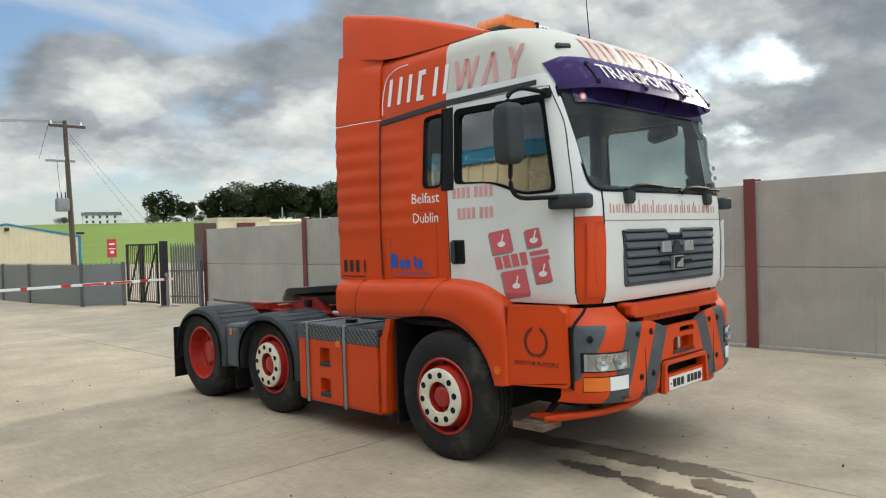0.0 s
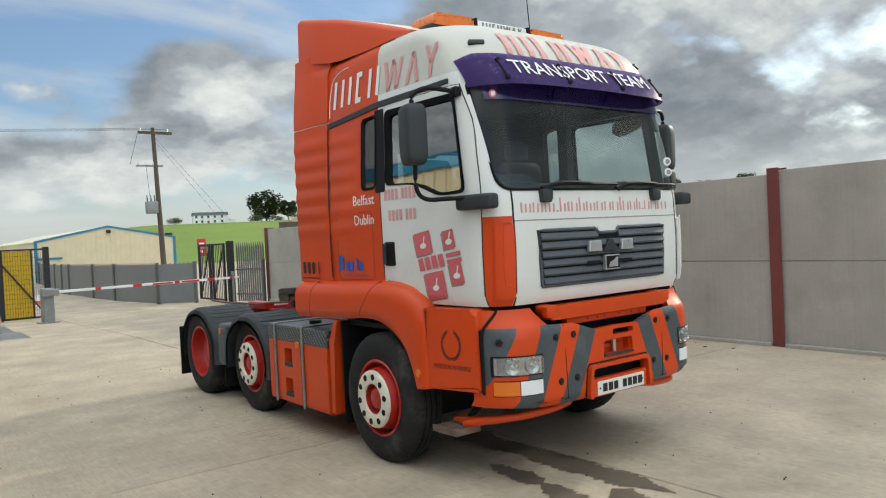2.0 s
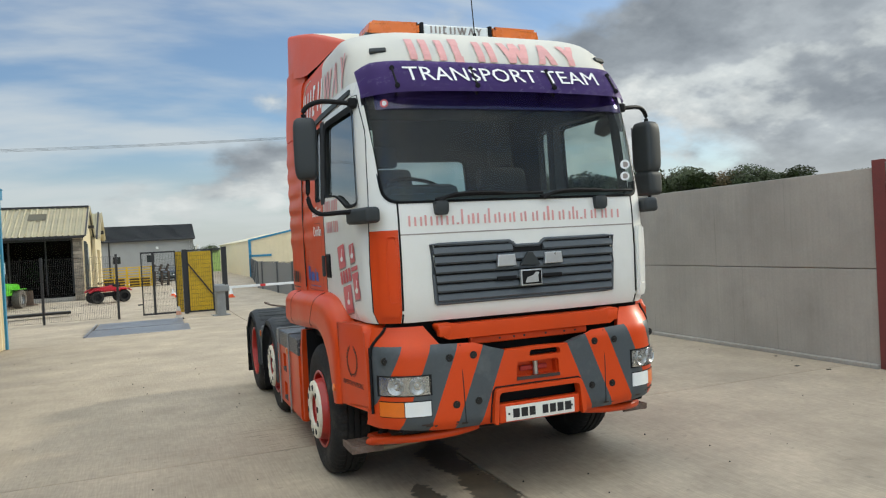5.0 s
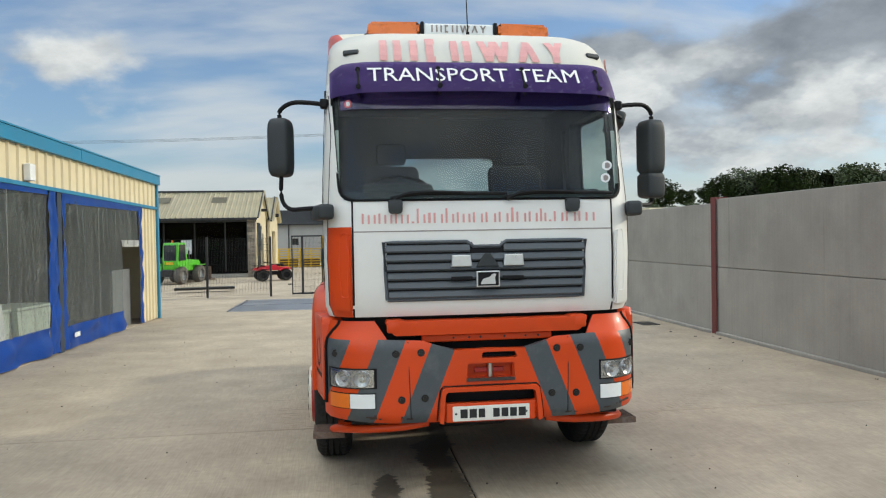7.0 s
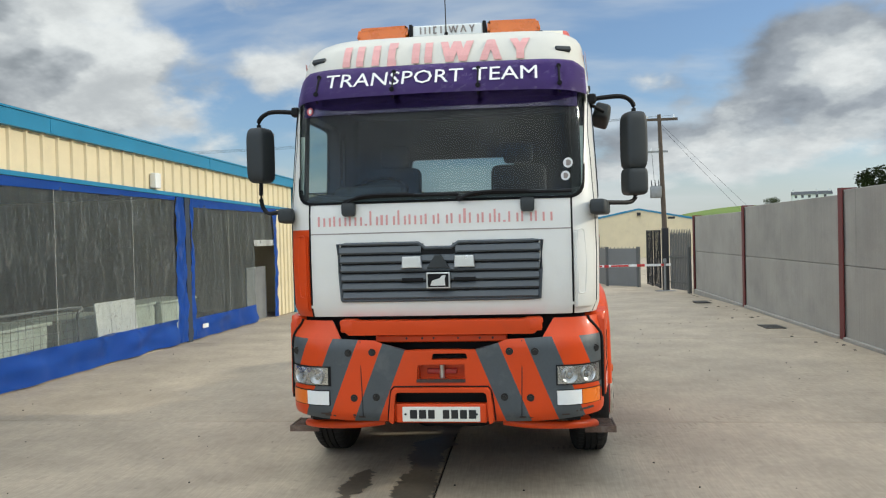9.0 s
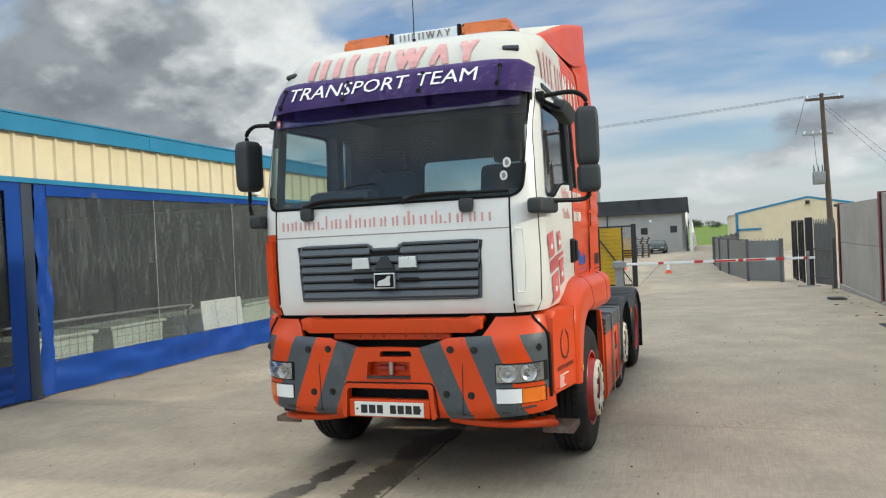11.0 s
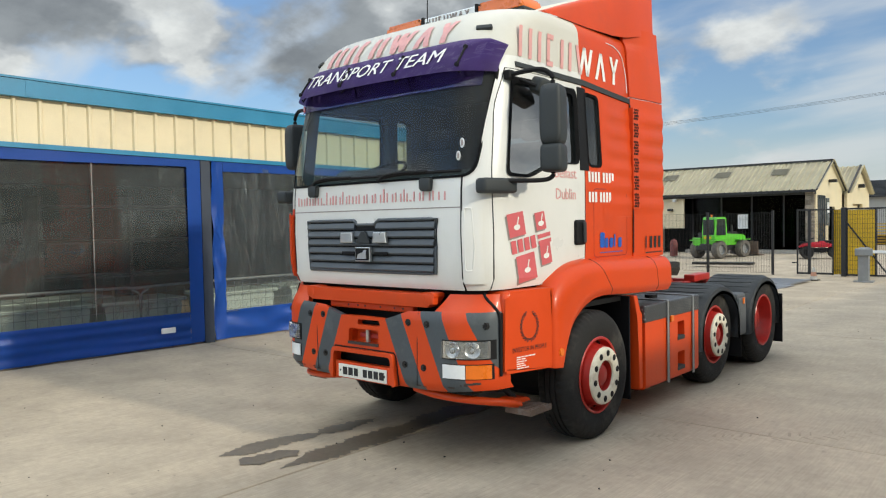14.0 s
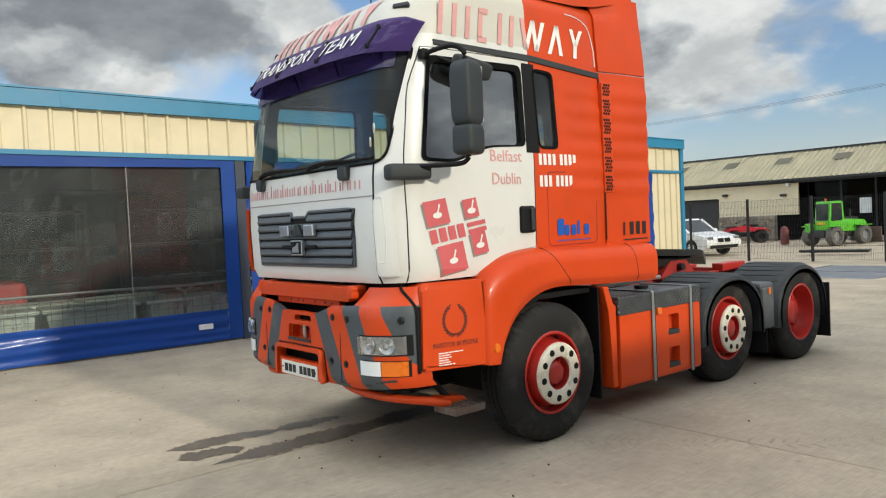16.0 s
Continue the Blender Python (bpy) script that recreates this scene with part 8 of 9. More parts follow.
    for x, z in ((-15.2, 2.35), (-12.2, 2.2)):
        part("wall_lamp", boxed(x - 0.12, x + 0.12, fy - 0.2, fy, z - 0.06, z + 0.06, 0.02), "darkmetal", b, "dark wall lamp")
    part("camera_dome", boxed(-12.05, -11.85, fy - 0.18, fy, 2.6, 2.78, 0.04), "foglens", b, "white dome camera")
    part("gable_lamp", boxed(gx, gx + 0.35, fy + 2.2, fy + 2.45, 3.35, 3.5, 0.03), "darkmetal", b)
    part("notice_board", boxed(gx, gx + 0.06, fy + 1.7, fy + 2.15, 1.3, 2.6, 0.01), "cargrey", b, "grey notice board")
    part("gable_glazing", boxed(gx + 0.002, gx + 0.02, fy + 0.28, fy + 1.52, 0.1, 2.72), "carglass", b, "dark glazed gable window")
    part("notice_sheet", boxed(gx + 0.061, gx + 0.07, fy + 1.74, fy + 2.11, 1.9, 2.4), "foglens", b)
    part("white_notice", boxed(-9.0, -8.5, fy + 0.6, fy + 0.62, 1.2, 1.9), "foglens", b, "white notice sheet with grey bars")
    # second gable behind
    c = thing("gabled_store", "cream gabled store with a dark door behind the barn", "building")
    y0, y1 = 38.2, 43.2
    ym = (y0 + y1) / 2
    g = solid(prism(bmesh.new(), [(y0, 0), (y1, 0), (y1, 2.95), (ym, 4.3), (y0, 2.95)], "x", -5.2, -5.05), [boxed(-6, -4, y0 + 1.2, y0 + 3.4, 0, 2.35)])
    part("gable_wall", g, "clad", c)
    # near-black sheet set behind the opening to make its inside dark
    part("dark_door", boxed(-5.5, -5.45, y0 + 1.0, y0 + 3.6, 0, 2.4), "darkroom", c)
    part("roof_slope", sheet_roof(-16, -4.95, y0 - 0.1, 2.88, ym, 4.36), "roofsheet", c)
    part("roof_slope", sheet_roof(-16, -4.95, y1 + 0.1, 2.88, ym, 4.36), "roofsheet", c)
    part("verge", prism(bmesh.new(), [(y0 - 0.15, 2.88), (y0 - 0.15, 2.95), (ym, 4.44), (y1 + 0.15, 2.95), (y1 + 0.15, 2.88), (ym, 4.37)], "x", -5.0, -4.92), "darkmetal", c)
    part("lamp", boxed(-5.05, -4.75, ym - 0.12, ym + 0.12, 3.2, 3.4, 0.03), "darkmetal", c)
    part("body", boxed(-16, -5.3, y0 + 0.1, y1 - 0.1, 0, 2.9), "clad", c)


barn()


def stored_goods():
    """Racks and crated machines standing inside the barn's glazing, their dimness put into the colour."""
    rnd = random.Random(21)
    for k in range(5):
        r = thing("storage_rack", "dim steel rack of stored machine parts inside the barn", "rack", pose(-11.0 + 1.15 * k, 35.4 + 0.3 * (k % 2), 0.02), "racks in the barn")
        for z in (0.4, 1.0, 1.6):
            part("shelf", boxed(-0.5, 0.5, -0.25, 0.25, z, z + 0.04), "darkmetal", r)
            for j in range(3):
                h = rnd.uniform(0.15, 0.45)
                part("crate", boxed(-0.48 + 0.33 * j, -0.2 + 0.33 * j, -0.22, 0.2, z + 0.04, z + 0.04 + h, 0.01), "store", r, "crate coloured near-black for the unlit barn")
        for x in (-0.5, 0.5):
            part("upright", boxed(x - 0.03, x + 0.03, -0.25, 0.25, 0, 2.1), "darkmetal", r)


stored_goods()


def office():
    o = thing("grey_office", "long grey rendered building with a dark slate roof", "building")
    fy, ry, ez, rz, rx, lx = 55.4, 58.8, 3.1, 4.35, 0.7, -19.0
    wall = boxed(lx, rx, fy, fy + 0.3, -0.05, ez)
    wins = [(-2.4, 1.64), (-0.2, 1.7), (-4.72, 1.62), (-7.2, 1.5), (-10.8, 1.5), (-14.2, 1.5)]
    wall = solid(wall, [boxed(x - 0.26, x + 0.26, fy - 1, fy + 1, z - 0.22, z + 0.3) for x, z in wins])
    part("front_wall", wall, "render", o)
    for x, z in wins:
        w = part("window", boxed(x - 0.26, x + 0.26, fy + 0.12, fy + 0.16, z - 0.22, z + 0.3), "darkmetal", o, "small dark window")
        part("pane", boxed(x - 0.23, x - 0.02, fy + 0.1, fy + 0.12, z - 0.18, z + 0.26), "carglass", w)
        part("pane", boxed(x + 0.02, x + 0.23, fy + 0.1, fy + 0.12, z - 0.18, z + 0.26), "carglass", w)
    part("door", boxed(-1.05, -0.05, fy - 0.03, fy, 0, 1.35), "render", o, "grey door")
    part("end_wall", prism(bmesh.new(), [(fy, 0), (2 * ry - fy, 0), (2 * ry - fy, ez - 0.14), (ry, rz - 0.16), (fy, ez - 0.14)], "x", rx - 0.3, rx), "whitewall", o)
    for ya, yb in ((fy - 0.25, ry), (2 * ry - fy + 0.25, ry)):
        bm = bmesh.new()
        line = []
        for k in range(15):
            t = k / 14
            y, z = ya + (yb - ya) * t, ez - 0.05 + (rz - ez) * t
            line += [(y, z), (y, z + 0.03)] if k < 14 else [(y, z)]
        a_ = [bm.verts.new((lx - 0.2, y, z)) for y, z in line]
        b_ = [bm.verts.new((rx + 0.15, y, z)) for y, z in line]
        for k in range(len(line) - 1):
            bm.faces.new((a_[k], b_[k], b_[k + 1], a_[k + 1]))
        bmesh.ops.solidify(bm, geom=bm.faces[:], thickness=0.03)
        part("roof_slope", bm, "slate", o, "dark slate courses")
    part("gutter", boxed(lx, rx + 0.1, fy - 0.35, fy - 0.24, ez - 0.12, ez - 0.02), "darkmetal", o)
    part("downpipe", rod(bmesh.new(), (-5.2, fy - 0.1, 0), (-5.2, fy - 0.1, ez), 0.05, 8), "darkmetal", o)
    part("wall_lamp", boxed(-2.0, -1.8, fy - 0.12, fy, 2.35, 2.55, 0.03), "foglens", o)
    part("chimney", boxed(-6.8, -6.4, ry + 2, ry + 2.4, 3.5, 5.3, 0.02), "render", o, "rendered chimney")
    part("chimney_pot", rod(bmesh.new(), (-6.6, ry + 2.2, 5.3), (-6.6, ry + 2.2, 5.55), 0.1, 10), "stone", o)
    w = thing("white_yard_wall", "low white wall running away beside the office", "wall")
    part("run", prism(bmesh.new(), [(55.5, 0), (75, 0), (75, 0.7), (57, 2.4), (55.5, 2.6)], "x", 0.95, 1.15), "whitewall", w)


office()


def cream_shed():
    s = thing("gabled_shed", "cream sheeted shed with blue gable trim beyond the fence", "shed")
    y, ax, az, hw, ez = 49.5, 8.5, 3.42, 4.35, 2.6
    pts = [(ax - hw, 0), (ax + hw, 0), (ax + hw, ez), (ax, az), (ax - hw, ez)]
    part("gable_wall", prism(bmesh.new(), pts, "y", y, y + 0.15), "clad", s, "cream gable sheeting")
    for k in range(28):
        x = ax - hw + 0.15 + k * 0.31
        part("sheet_rib", boxed(x, x + 0.05, y - 0.025, y, 0, min(ez + (hw - abs(x - ax)) / hw * (az - ez), az) - 0.05), "clad", s)
    t = 0.09
    part("verge_trim", prism(bmesh.new(), [(ax - hw - 0.1, ez - t), (ax, az - t * 0.3), (ax + hw + 0.1, ez - t), (ax + hw + 0.1, ez + 0.05), (ax, az + 0.1), (ax - hw - 0.1, ez + 0.05)], "y", y - 0.06, y - 0.03), "bluetrim", s, "blue verge trim")
    for x in (ax - hw, ax + hw):
        part("corner_trim", boxed(x - 0.09, x + 0.09, y - 0.06, y - 0.028, 0, ez), "bluetrim", s)
    part("low_trim", boxed(ax - hw, ax - hw + 1.5, y - 0.06, y - 0.03, 1.42, 1.56), "bluetrim", s)
    part("side_wall", boxed(ax - hw, ax - hw + 0.12, y + 0.15, y + 24, 0, ez), "clad", s)
    part("far_side_wall", boxed(ax + hw - 0.12, ax + hw, y + 0.15, y + 24, 0, ez), "clad", s)
    part("rear_wall", boxed(ax - hw, ax + hw, y + 24, y + 24.1, 0, ez), "clad", s)
    part("roof", prism(bmesh.new(), [(ax - hw - 0.1, ez), (ax, az + 0.05), (ax + hw + 0.1, ez), (ax + hw + 0.1, ez - 0.06), (ax, az - 0.02), (ax - hw - 0.1, ez - 0.06)], "y", y - 0.02, y + 24.1), "roofsheet", s)
    part("flood_lamp", boxed(ax - 0.12, ax + 0.12, y - 0.3, y - 0.05, az - 0.42, az - 0.2, 0.03), "darkmetal", s)
    w = thing("far_store", "low cream flat-roofed store behind the boundary wall", "building")
    part("front_block", boxed(19.98, 24.07, 44, 45.4, 0, 3.5), "clad", w)
    part("parapet", boxed(19.9, 24.15, 43.9, 45.5, 3.5, 3.6), "roofsheet", w)
    part("name_board", boxed(21.4, 22.8, 43.86, 43.98, 2.8, 3.24), "redpost", w, "dull red board")
    part("brick_end", boxed(18.85, 19.97, 44.2, 45.2, 0, 3.25), "pole", w, "brown brick end")
    part("long_wing", boxed(24.08, 62, 44.4, 46.2, 0, 3.3), "clad", w)
    part("wing_roof", prism(bmesh.new(), [(44.2, 3.3), (45.3, 3.52), (46.4, 3.3)], "x", 24.16, 62.2), "roofsheet", w)
    for x in (26.0, 29.5, 33.0):
        part("flue", rod(bmesh.new(), (x, 45.3, 3.4), (x, 45.3, 4.4), 0.05, 8), "galv", w)
    b = thing("roadside_sign", "small red sign board on a grey post in the field", "sign", pose(12.6, 43.5, 0))
    part("post", boxed(-0.04, 0.04, -0.04, 0.04, 0, 1.5), "galv", b)
    part("board", boxed(-0.28, 0.28, -0.08, -0.042, 1.2, 2.3, 0.01), "barrierred", b, "red board")
    for k, (q, h) in enumerate(((0.16, 0.1), (0.2, 0.05), (0.1, 0.16))):
        part("print_bar", boxed(-q, q, -0.086, -0.079, 1.95 - 0.26 * k, 1.95 - 0.26 * k + h), "whiteprint", b)


cream_shed()


def pole_line():
    p = thing("power_pole", "weathered wooden power pole with a grey transformer", "pole", pose(8.05, 36.5, 0))
    part("shaft", rod(bmesh.new(), (0, 0, 0), (-0.22, 0, 8.15), 0.15, 14, 0.1), "pole", p, "", True)
    part("crossarm", boxed(-0.95, 0.75, -0.06, 0.06, 7.82, 7.95), "pole", p)
    part("lower_arm", boxed(-1.15, 0.2, -0.05, 0.05, 6.1, 6.2), "galv", p)
    tr = part("transformer", boxed(-0.75, -0.2, -0.25, 0.25, 3.65, 4.3, 0.05), "galv", p, "grey transformer tank", True)
    for k in range(3):
        part("bushing", rod(bmesh.new(), (-0.68 + 0.19 * k, 0, 4.3), (-0.7 + 0.19 * k, 0, 4.62), 0.035, 8, 0.02), "darkmetal", tr)
        part("insulator", rod(bmesh.new(), (-0.85 + 0.7 * k, 0, 7.95), (-0.85 + 0.7 * k, 0, 8.12), 0.05, 8, 0.03), "foglens", p)
        part("fuse_insulator", rod(bmesh.new(), (-1.05 + 0.38 * k, 0, 6.2), (-1.05 + 0.38 * k, 0, 6.35), 0.05, 8), "foglens", p)
    part("sign", boxed(0.12, 0.5, -0.03, 0.0, 2.5, 2.62), "darkmetal", p)

    def wire(name, a, b, sag, r=0.007):
        a, b = Vector(a), Vector(b)
        pts = [a.lerp(b, i / 16) - Vector((0, 0, sag * 4 * (i / 16) * (1 - i / 16))) for i in range(17)]
        part(name, pipe(bmesh.new(), pts, r, 4), "darkmetal", w)
    w = thing("overhead_wires", "thin black overhead power wires", "wires", kind="structure")
    for dx in (-0.85, -0.15, 0.55):
        wire("wire", (8.05 + dx, 36.5, 8.1), (-70 + dx, 55 + dx * 2, 11.5), 1.5)
    wire("drop_wire", (7.1, 36.5, 8.0), (6.6, 36.5, 6.2), 0.0, 0.01)
    wire("drop_wire", (7.4, 36.5, 6.2), (7.5, 36.5, 4.6), 0.0, 0.01)
    wire("stay_wire", (8.0, 36.6, 7.6), (13.5, 40.0, 3.0), 0.02, 0.008)
    wire("stay_wire", (8.0, 36.6, 7.4), (12.9, 40.0, 3.0), 0.02, 0.008)


pole_line()

# ---- vehicles and stores in the far yard ----


def road_wheel(parent, x, y, r, w, rim="galv", rubber="tyre"):
    bm = spin(bmesh.new(), [(r * 0.55, -w / 2), (r * 0.9, -w / 2), (r, -w * 0.3), (r, w * 0.3), (r * 0.9, w / 2), (r * 0.55, w / 2)], 22, axis="x")
    t = part("wheel", bm, rubber, parent, "", True, Matrix.Translation((x, y, r)) @ Matrix.Rotation(math.pi / 2, 4, "Z"))
    part("rim", spin(bmesh.new(), [(r * 0.56, -w * 0.42), (r * 0.5, -w * 0.2), (r * 0.15, -w * 0.25), (0, -w * 0.25), (0, w * 0.25), (r * 0.15, w * 0.25), (r * 0.5, w * 0.2), (r * 0.56, w * 0.42)], 18), rim, t, "", True)


def telehandler():
    t = thing("telehandler", "lime green telehandler parked in front of the barn", "telehandler", pose(-8.3, 29.5, -0.03, 0, 0, 74) @ Matrix.Scale(0.77, 4))
    part("chassis", boxed(-1.5, 1.6, -0.5, 0.5, 0.45, 0.85, 0.06), "darkmetal", t)
    hood = prism(bmesh.new(), rounded([(-0.4, 0.75), (1.55, 0.75), (1.62, 1.05), (1.45, 1.32), (-0.4, 1.42)], 0.08), "y", -0.62, 0.55, 0.05)
    part("bonnet", hood, "green", t, "lime green bonnet", True)
    cab = prism(bmesh.new(), rounded([(-1.35, 0.55), (-0.35, 0.55), (-0.3, 1.4), (-0.42, 2.36), (-1.28, 2.36), (-1.4, 1.3)], 0.06), "y", -0.75, 0.15, 0.04)
    part("cab", cab, "green", t, "lime green cab", True)
    part("side_glass", prism(bmesh.new(), rounded([(-1.3, 1.32), (-0.45, 1.35), (-0.52, 2.25), (-1.22, 2.25)], 0.05), "y", -0.765, -0.755), "carglass", t, "dark cab glass")
    part("front_glass", boxed(-1.42, -1.36, -0.65, 0.05, 1.35, 2.22), "carglass", t)
    part("rear_glass", prism(bmesh.new(), [(-0.36, 1.45), (-0.32, 1.45), (-0.44, 2.25), (-0.48, 2.25)], "y", -0.65, 0.05), "carglass", t)
    part("beacon", rod(bmesh.new(), (-1.1, -0.3, 2.36), (-1.1, -0.3, 2.5), 0.05, 10), "amber", t)
    part("boom", boxed(-1.3, 1.9, 0.22, 0.48, 1.2, 1.48, 0.02), "darkmetal", t, "dark telescopic boom")
    part("boom_head", prism(bmesh.new(), [(1.7, 1.48), (1.95, 1.48), (2.2, 0.35), (1.95, 0.3)], "y", 0.2, 0.5), "darkmetal", t)
    part("carriage", boxed(2.1, 2.25, -0.45, 0.75, 0.12, 0.8, 0.02), "darkmetal", t)
    part("bucket", prism(bmesh.new(), [(2.25, 0.9), (2.3, 0.9), (2.36, 0.2), (2.9, 0.1), (2.9, 0.05), (2.3, 0.12)], "y", -0.95, 0.95), "rusty", t, "rusty loading bucket")
    part("number_panel", boxed(-1.42, -1.4, -0.5, 0.0, 1.12, 1.27, 0.01), "yellow", t, "yellow panel under the cab glass")
    part("counterweight", boxed(-1.5, -1.36, 0.18, 0.72, 0.7, 1.2, 0.04), "green", t)
    for x in (-1.05, 1.1):
        for y in (-0.75, 0.7):
            road_wheel(t, x, y, 0.52, 0.4, "galv", "dustytyre")
            part("fender", boxed(x - 0.5, x + 0.5, y - 0.2, y + 0.2, 1.02, 1.07, 0.02), "green", t)
    part("exhaust", rod(bmesh.new(), (0.6, -0.4, 1.3), (0.6, -0.4, 1.9), 0.05, 10), "darkmetal", t)
    bale = thing("steel_tray", "rusty steel tray lying on the yard", "tray", pose(-6.2, 24.2, 0, 0, 0, 8))
    part("tray", boxed(-1.1, 1.1, -0.2, 0.2, 0, 0.09, 0.02), "grease", bale)


telehandler()


def quad(m, label, scale=1.0):
    q = thing("quad_bike", label, "quad bike", m @ Matrix.Scale(scale, 4))
    for x in (-0.62, 0.62):
        for y in (-0.42, 0.42):
            road_wheel(q, x, y, 0.3, 0.26, "black")
    part("frame", boxed(-0.6, 0.6, -0.2, 0.2, 0.3, 0.5, 0.03), "black", q)
    part("body", prism(bmesh.new(), rounded([(-0.85, 0.55), (0.85, 0.55), (0.8, 0.72), (0.3, 0.7), (0.1, 0.86), (-0.2, 0.8), (-0.8, 0.75)], 0.06), "y", -0.24, 0.24, 0.04), "red", q, "red bodywork", True)
    part("seat", boxed(-0.1, 0.55, -0.16, 0.16, 0.76, 0.88, 0.05), "black", q, "", True)
    for x in (-0.62, 0.62):
        for y in (-0.42, 0.42):
            part("mudguard", prism(bmesh.new(), rounded([(x - 0.36, 0.56), (x - 0.2, 0.68), (x + 0.2, 0.68), (x + 0.36, 0.56), (x + 0.34, 0.53), (x + 0.18, 0.64), (x - 0.18, 0.64), (x - 0.34, 0.53)], 0.02), "y", y - 0.16, y + 0.16), "red", q)
    part("handlebar", pipe(bmesh.new(), [(-0.3, -0.36, 1.0), (-0.4, -0.15, 0.95), (-0.42, 0.15, 0.95), (-0.3, 0.36, 1.0)], 0.02), "black", q)
    part("rack", boxed(-0.95, -0.45, -0.3, 0.3, 0.78, 0.81), "black", q)
    return q


quad(pose(-4.15, 29.6, 0, 0, 0, 18), "red quad bike with black racks on the yard", 0.85)
quad(pose(-13.2, 31.3, 0, 0, 0, 40), "red small farm machine beside the stone wall", 1.0)
bar_ = thing("gas_bottle", "dull red bottle standing by the stone wall", "bottle", pose(-10.4, 29.4, 0))
part("body", spin(bmesh.new(), [(0.0, 0), (0.17, 0.02), (0.18, 0.6), (0.12, 0.75), (0.05, 0.8), (0, 0.82)], 16, axis="z"), "redpost", bar_, "", True)


def car(name, m, paint, label):
    c = thing(name, label, "car", m)
    low = rounded([(-2.1, 0.28), (2.1, 0.28), (2.16, 0.5), (2.08, 0.72), (1.1, 0.92), (-1.9, 0.95), (-2.14, 0.7)], 0.1)
    bm = prism(bmesh.new(), low, "y", -0.86, 0.86, 0.09, seg=3)
    part("body", bm, paint, c, "", True)
    bm = prism(bmesh.new(), rounded([(-1.85, 0.9), (1.05, 0.88), (0.25, 1.4), (-1.2, 1.42)], 0.12), "y", -0.74, 0.74, 0.1, seg=3)
    part("glasshouse", bm, "carglass", c, "dark glazed upper body", True)
    bm = prism(bmesh.new(), rounded([(0.3, 1.36), (-1.25, 1.38), (-1.2, 1.44), (0.2, 1.43)], 0.04), "y", -0.68, 0.68, 0.03)
    part("roof", bm, paint, c, "", True)
    for s in (-1, 1):
        part("pillar", prism(bmesh.new(), [(1.05, 0.9), (1.12, 0.9), (0.33, 1.4), (0.24, 1.4)], "y", s * 0.66, s * 0.755), paint, c)
        part("pillar", prism(bmesh.new(), [(-0.45, 0.9), (-0.36, 0.9), (-0.42, 1.4), (-0.5, 1.4)], "y", s * 0.70, s * 0.755), paint, c)
        part("headlamp", boxed(1.88, 2.12, s * 0.52, s * 0.82, 0.62, 0.74, 0.03), "lens", c)
        part("mirror", boxed(0.7, 0.88, s * 0.84, s * 1.0, 0.9, 1.02, 0.03), paint, c)
        for x in (-1.35, 1.32):
            road_wheel(c, x, s * 0.78, 0.33, 0.22, "cargrey")
        part("kidney_grille", boxed(2.1, 2.17, s * 0.04, s * 0.3, 0.52, 0.68, 0.02), "black", c)
    part("lower_intake", boxed(2.08, 2.16, -0.7, 0.7, 0.3, 0.42, 0.02), "black", c)
    part("plate_bar", boxed(2.16, 2.175, -0.25, 0.25, 0.43, 0.5), "plate", c)


car("parked_car", pose(-11.9, 23.9, -0.09, 0, 0, -14), "carwhite", "white hatchback car parked behind the mesh fence")
car("parked_car", pose(-1.3, 53.2, 0, 0, 0, -92) @ Matrix.Scale(0.68, 4), "cardark", "dark green saloon car parked by the grey office")


def stillages():
    for k, (x, w, lab) in enumerate(((-4.55, 0.7, "orange steel stillage frame standing by the office"), (-3.1, 0.7, "orange steel stillage frame standing by the office"), (-1.85, 0.46, "stack of dark timber pallets beside the stillages"))):
        if k == 2:
            s = thing("pallet_stack", lab, "pallets", pose(x, 45.7, -0.05, 0, 0, 2))
            rnd = random.Random(5)
            for j in range(9):
                d = rnd.uniform(-0.06, 0.06)
                part("pallet", boxed(-w + d, w + d, -0.5, 0.5, 0.02 + 0.15 * j, 0.05 + 0.15 * j), "pole", s)
                for q in (-w + 0.06, 0, w - 0.06):
                    part("bearer", boxed(q - 0.05 + d, q + 0.05 + d, -0.48, 0.48, 0.05 + 0.15 * j, 0.17 + 0.15 * j), "pole", s)
            continue
        s = thing("stillage", lab, "stillage", pose(x, 45.7, -0.05, 0, 0, 2), "stillages")
        for a in (-w, 0, w):
            for b in (-0.5, 0.5):
                part("upright", boxed(a - 0.03, a + 0.03, b - 0.03, b + 0.03, 0, 1.3), "yellow", s)
        for j in range(8):
            for b in (-0.5, 0.5):
                part("bar", boxed(-w, w, b - 0.02, b + 0.02, 0.1 + 0.163 * j, 0.15 + 0.163 * j), "yellow", s)
        part("load", boxed(-w + 0.12, w - 0.12, -0.35, 0.35, 0.03, 0.6, 0.03), "pole", s)


stillages()

# ---- hill: farmhouse and trees ----


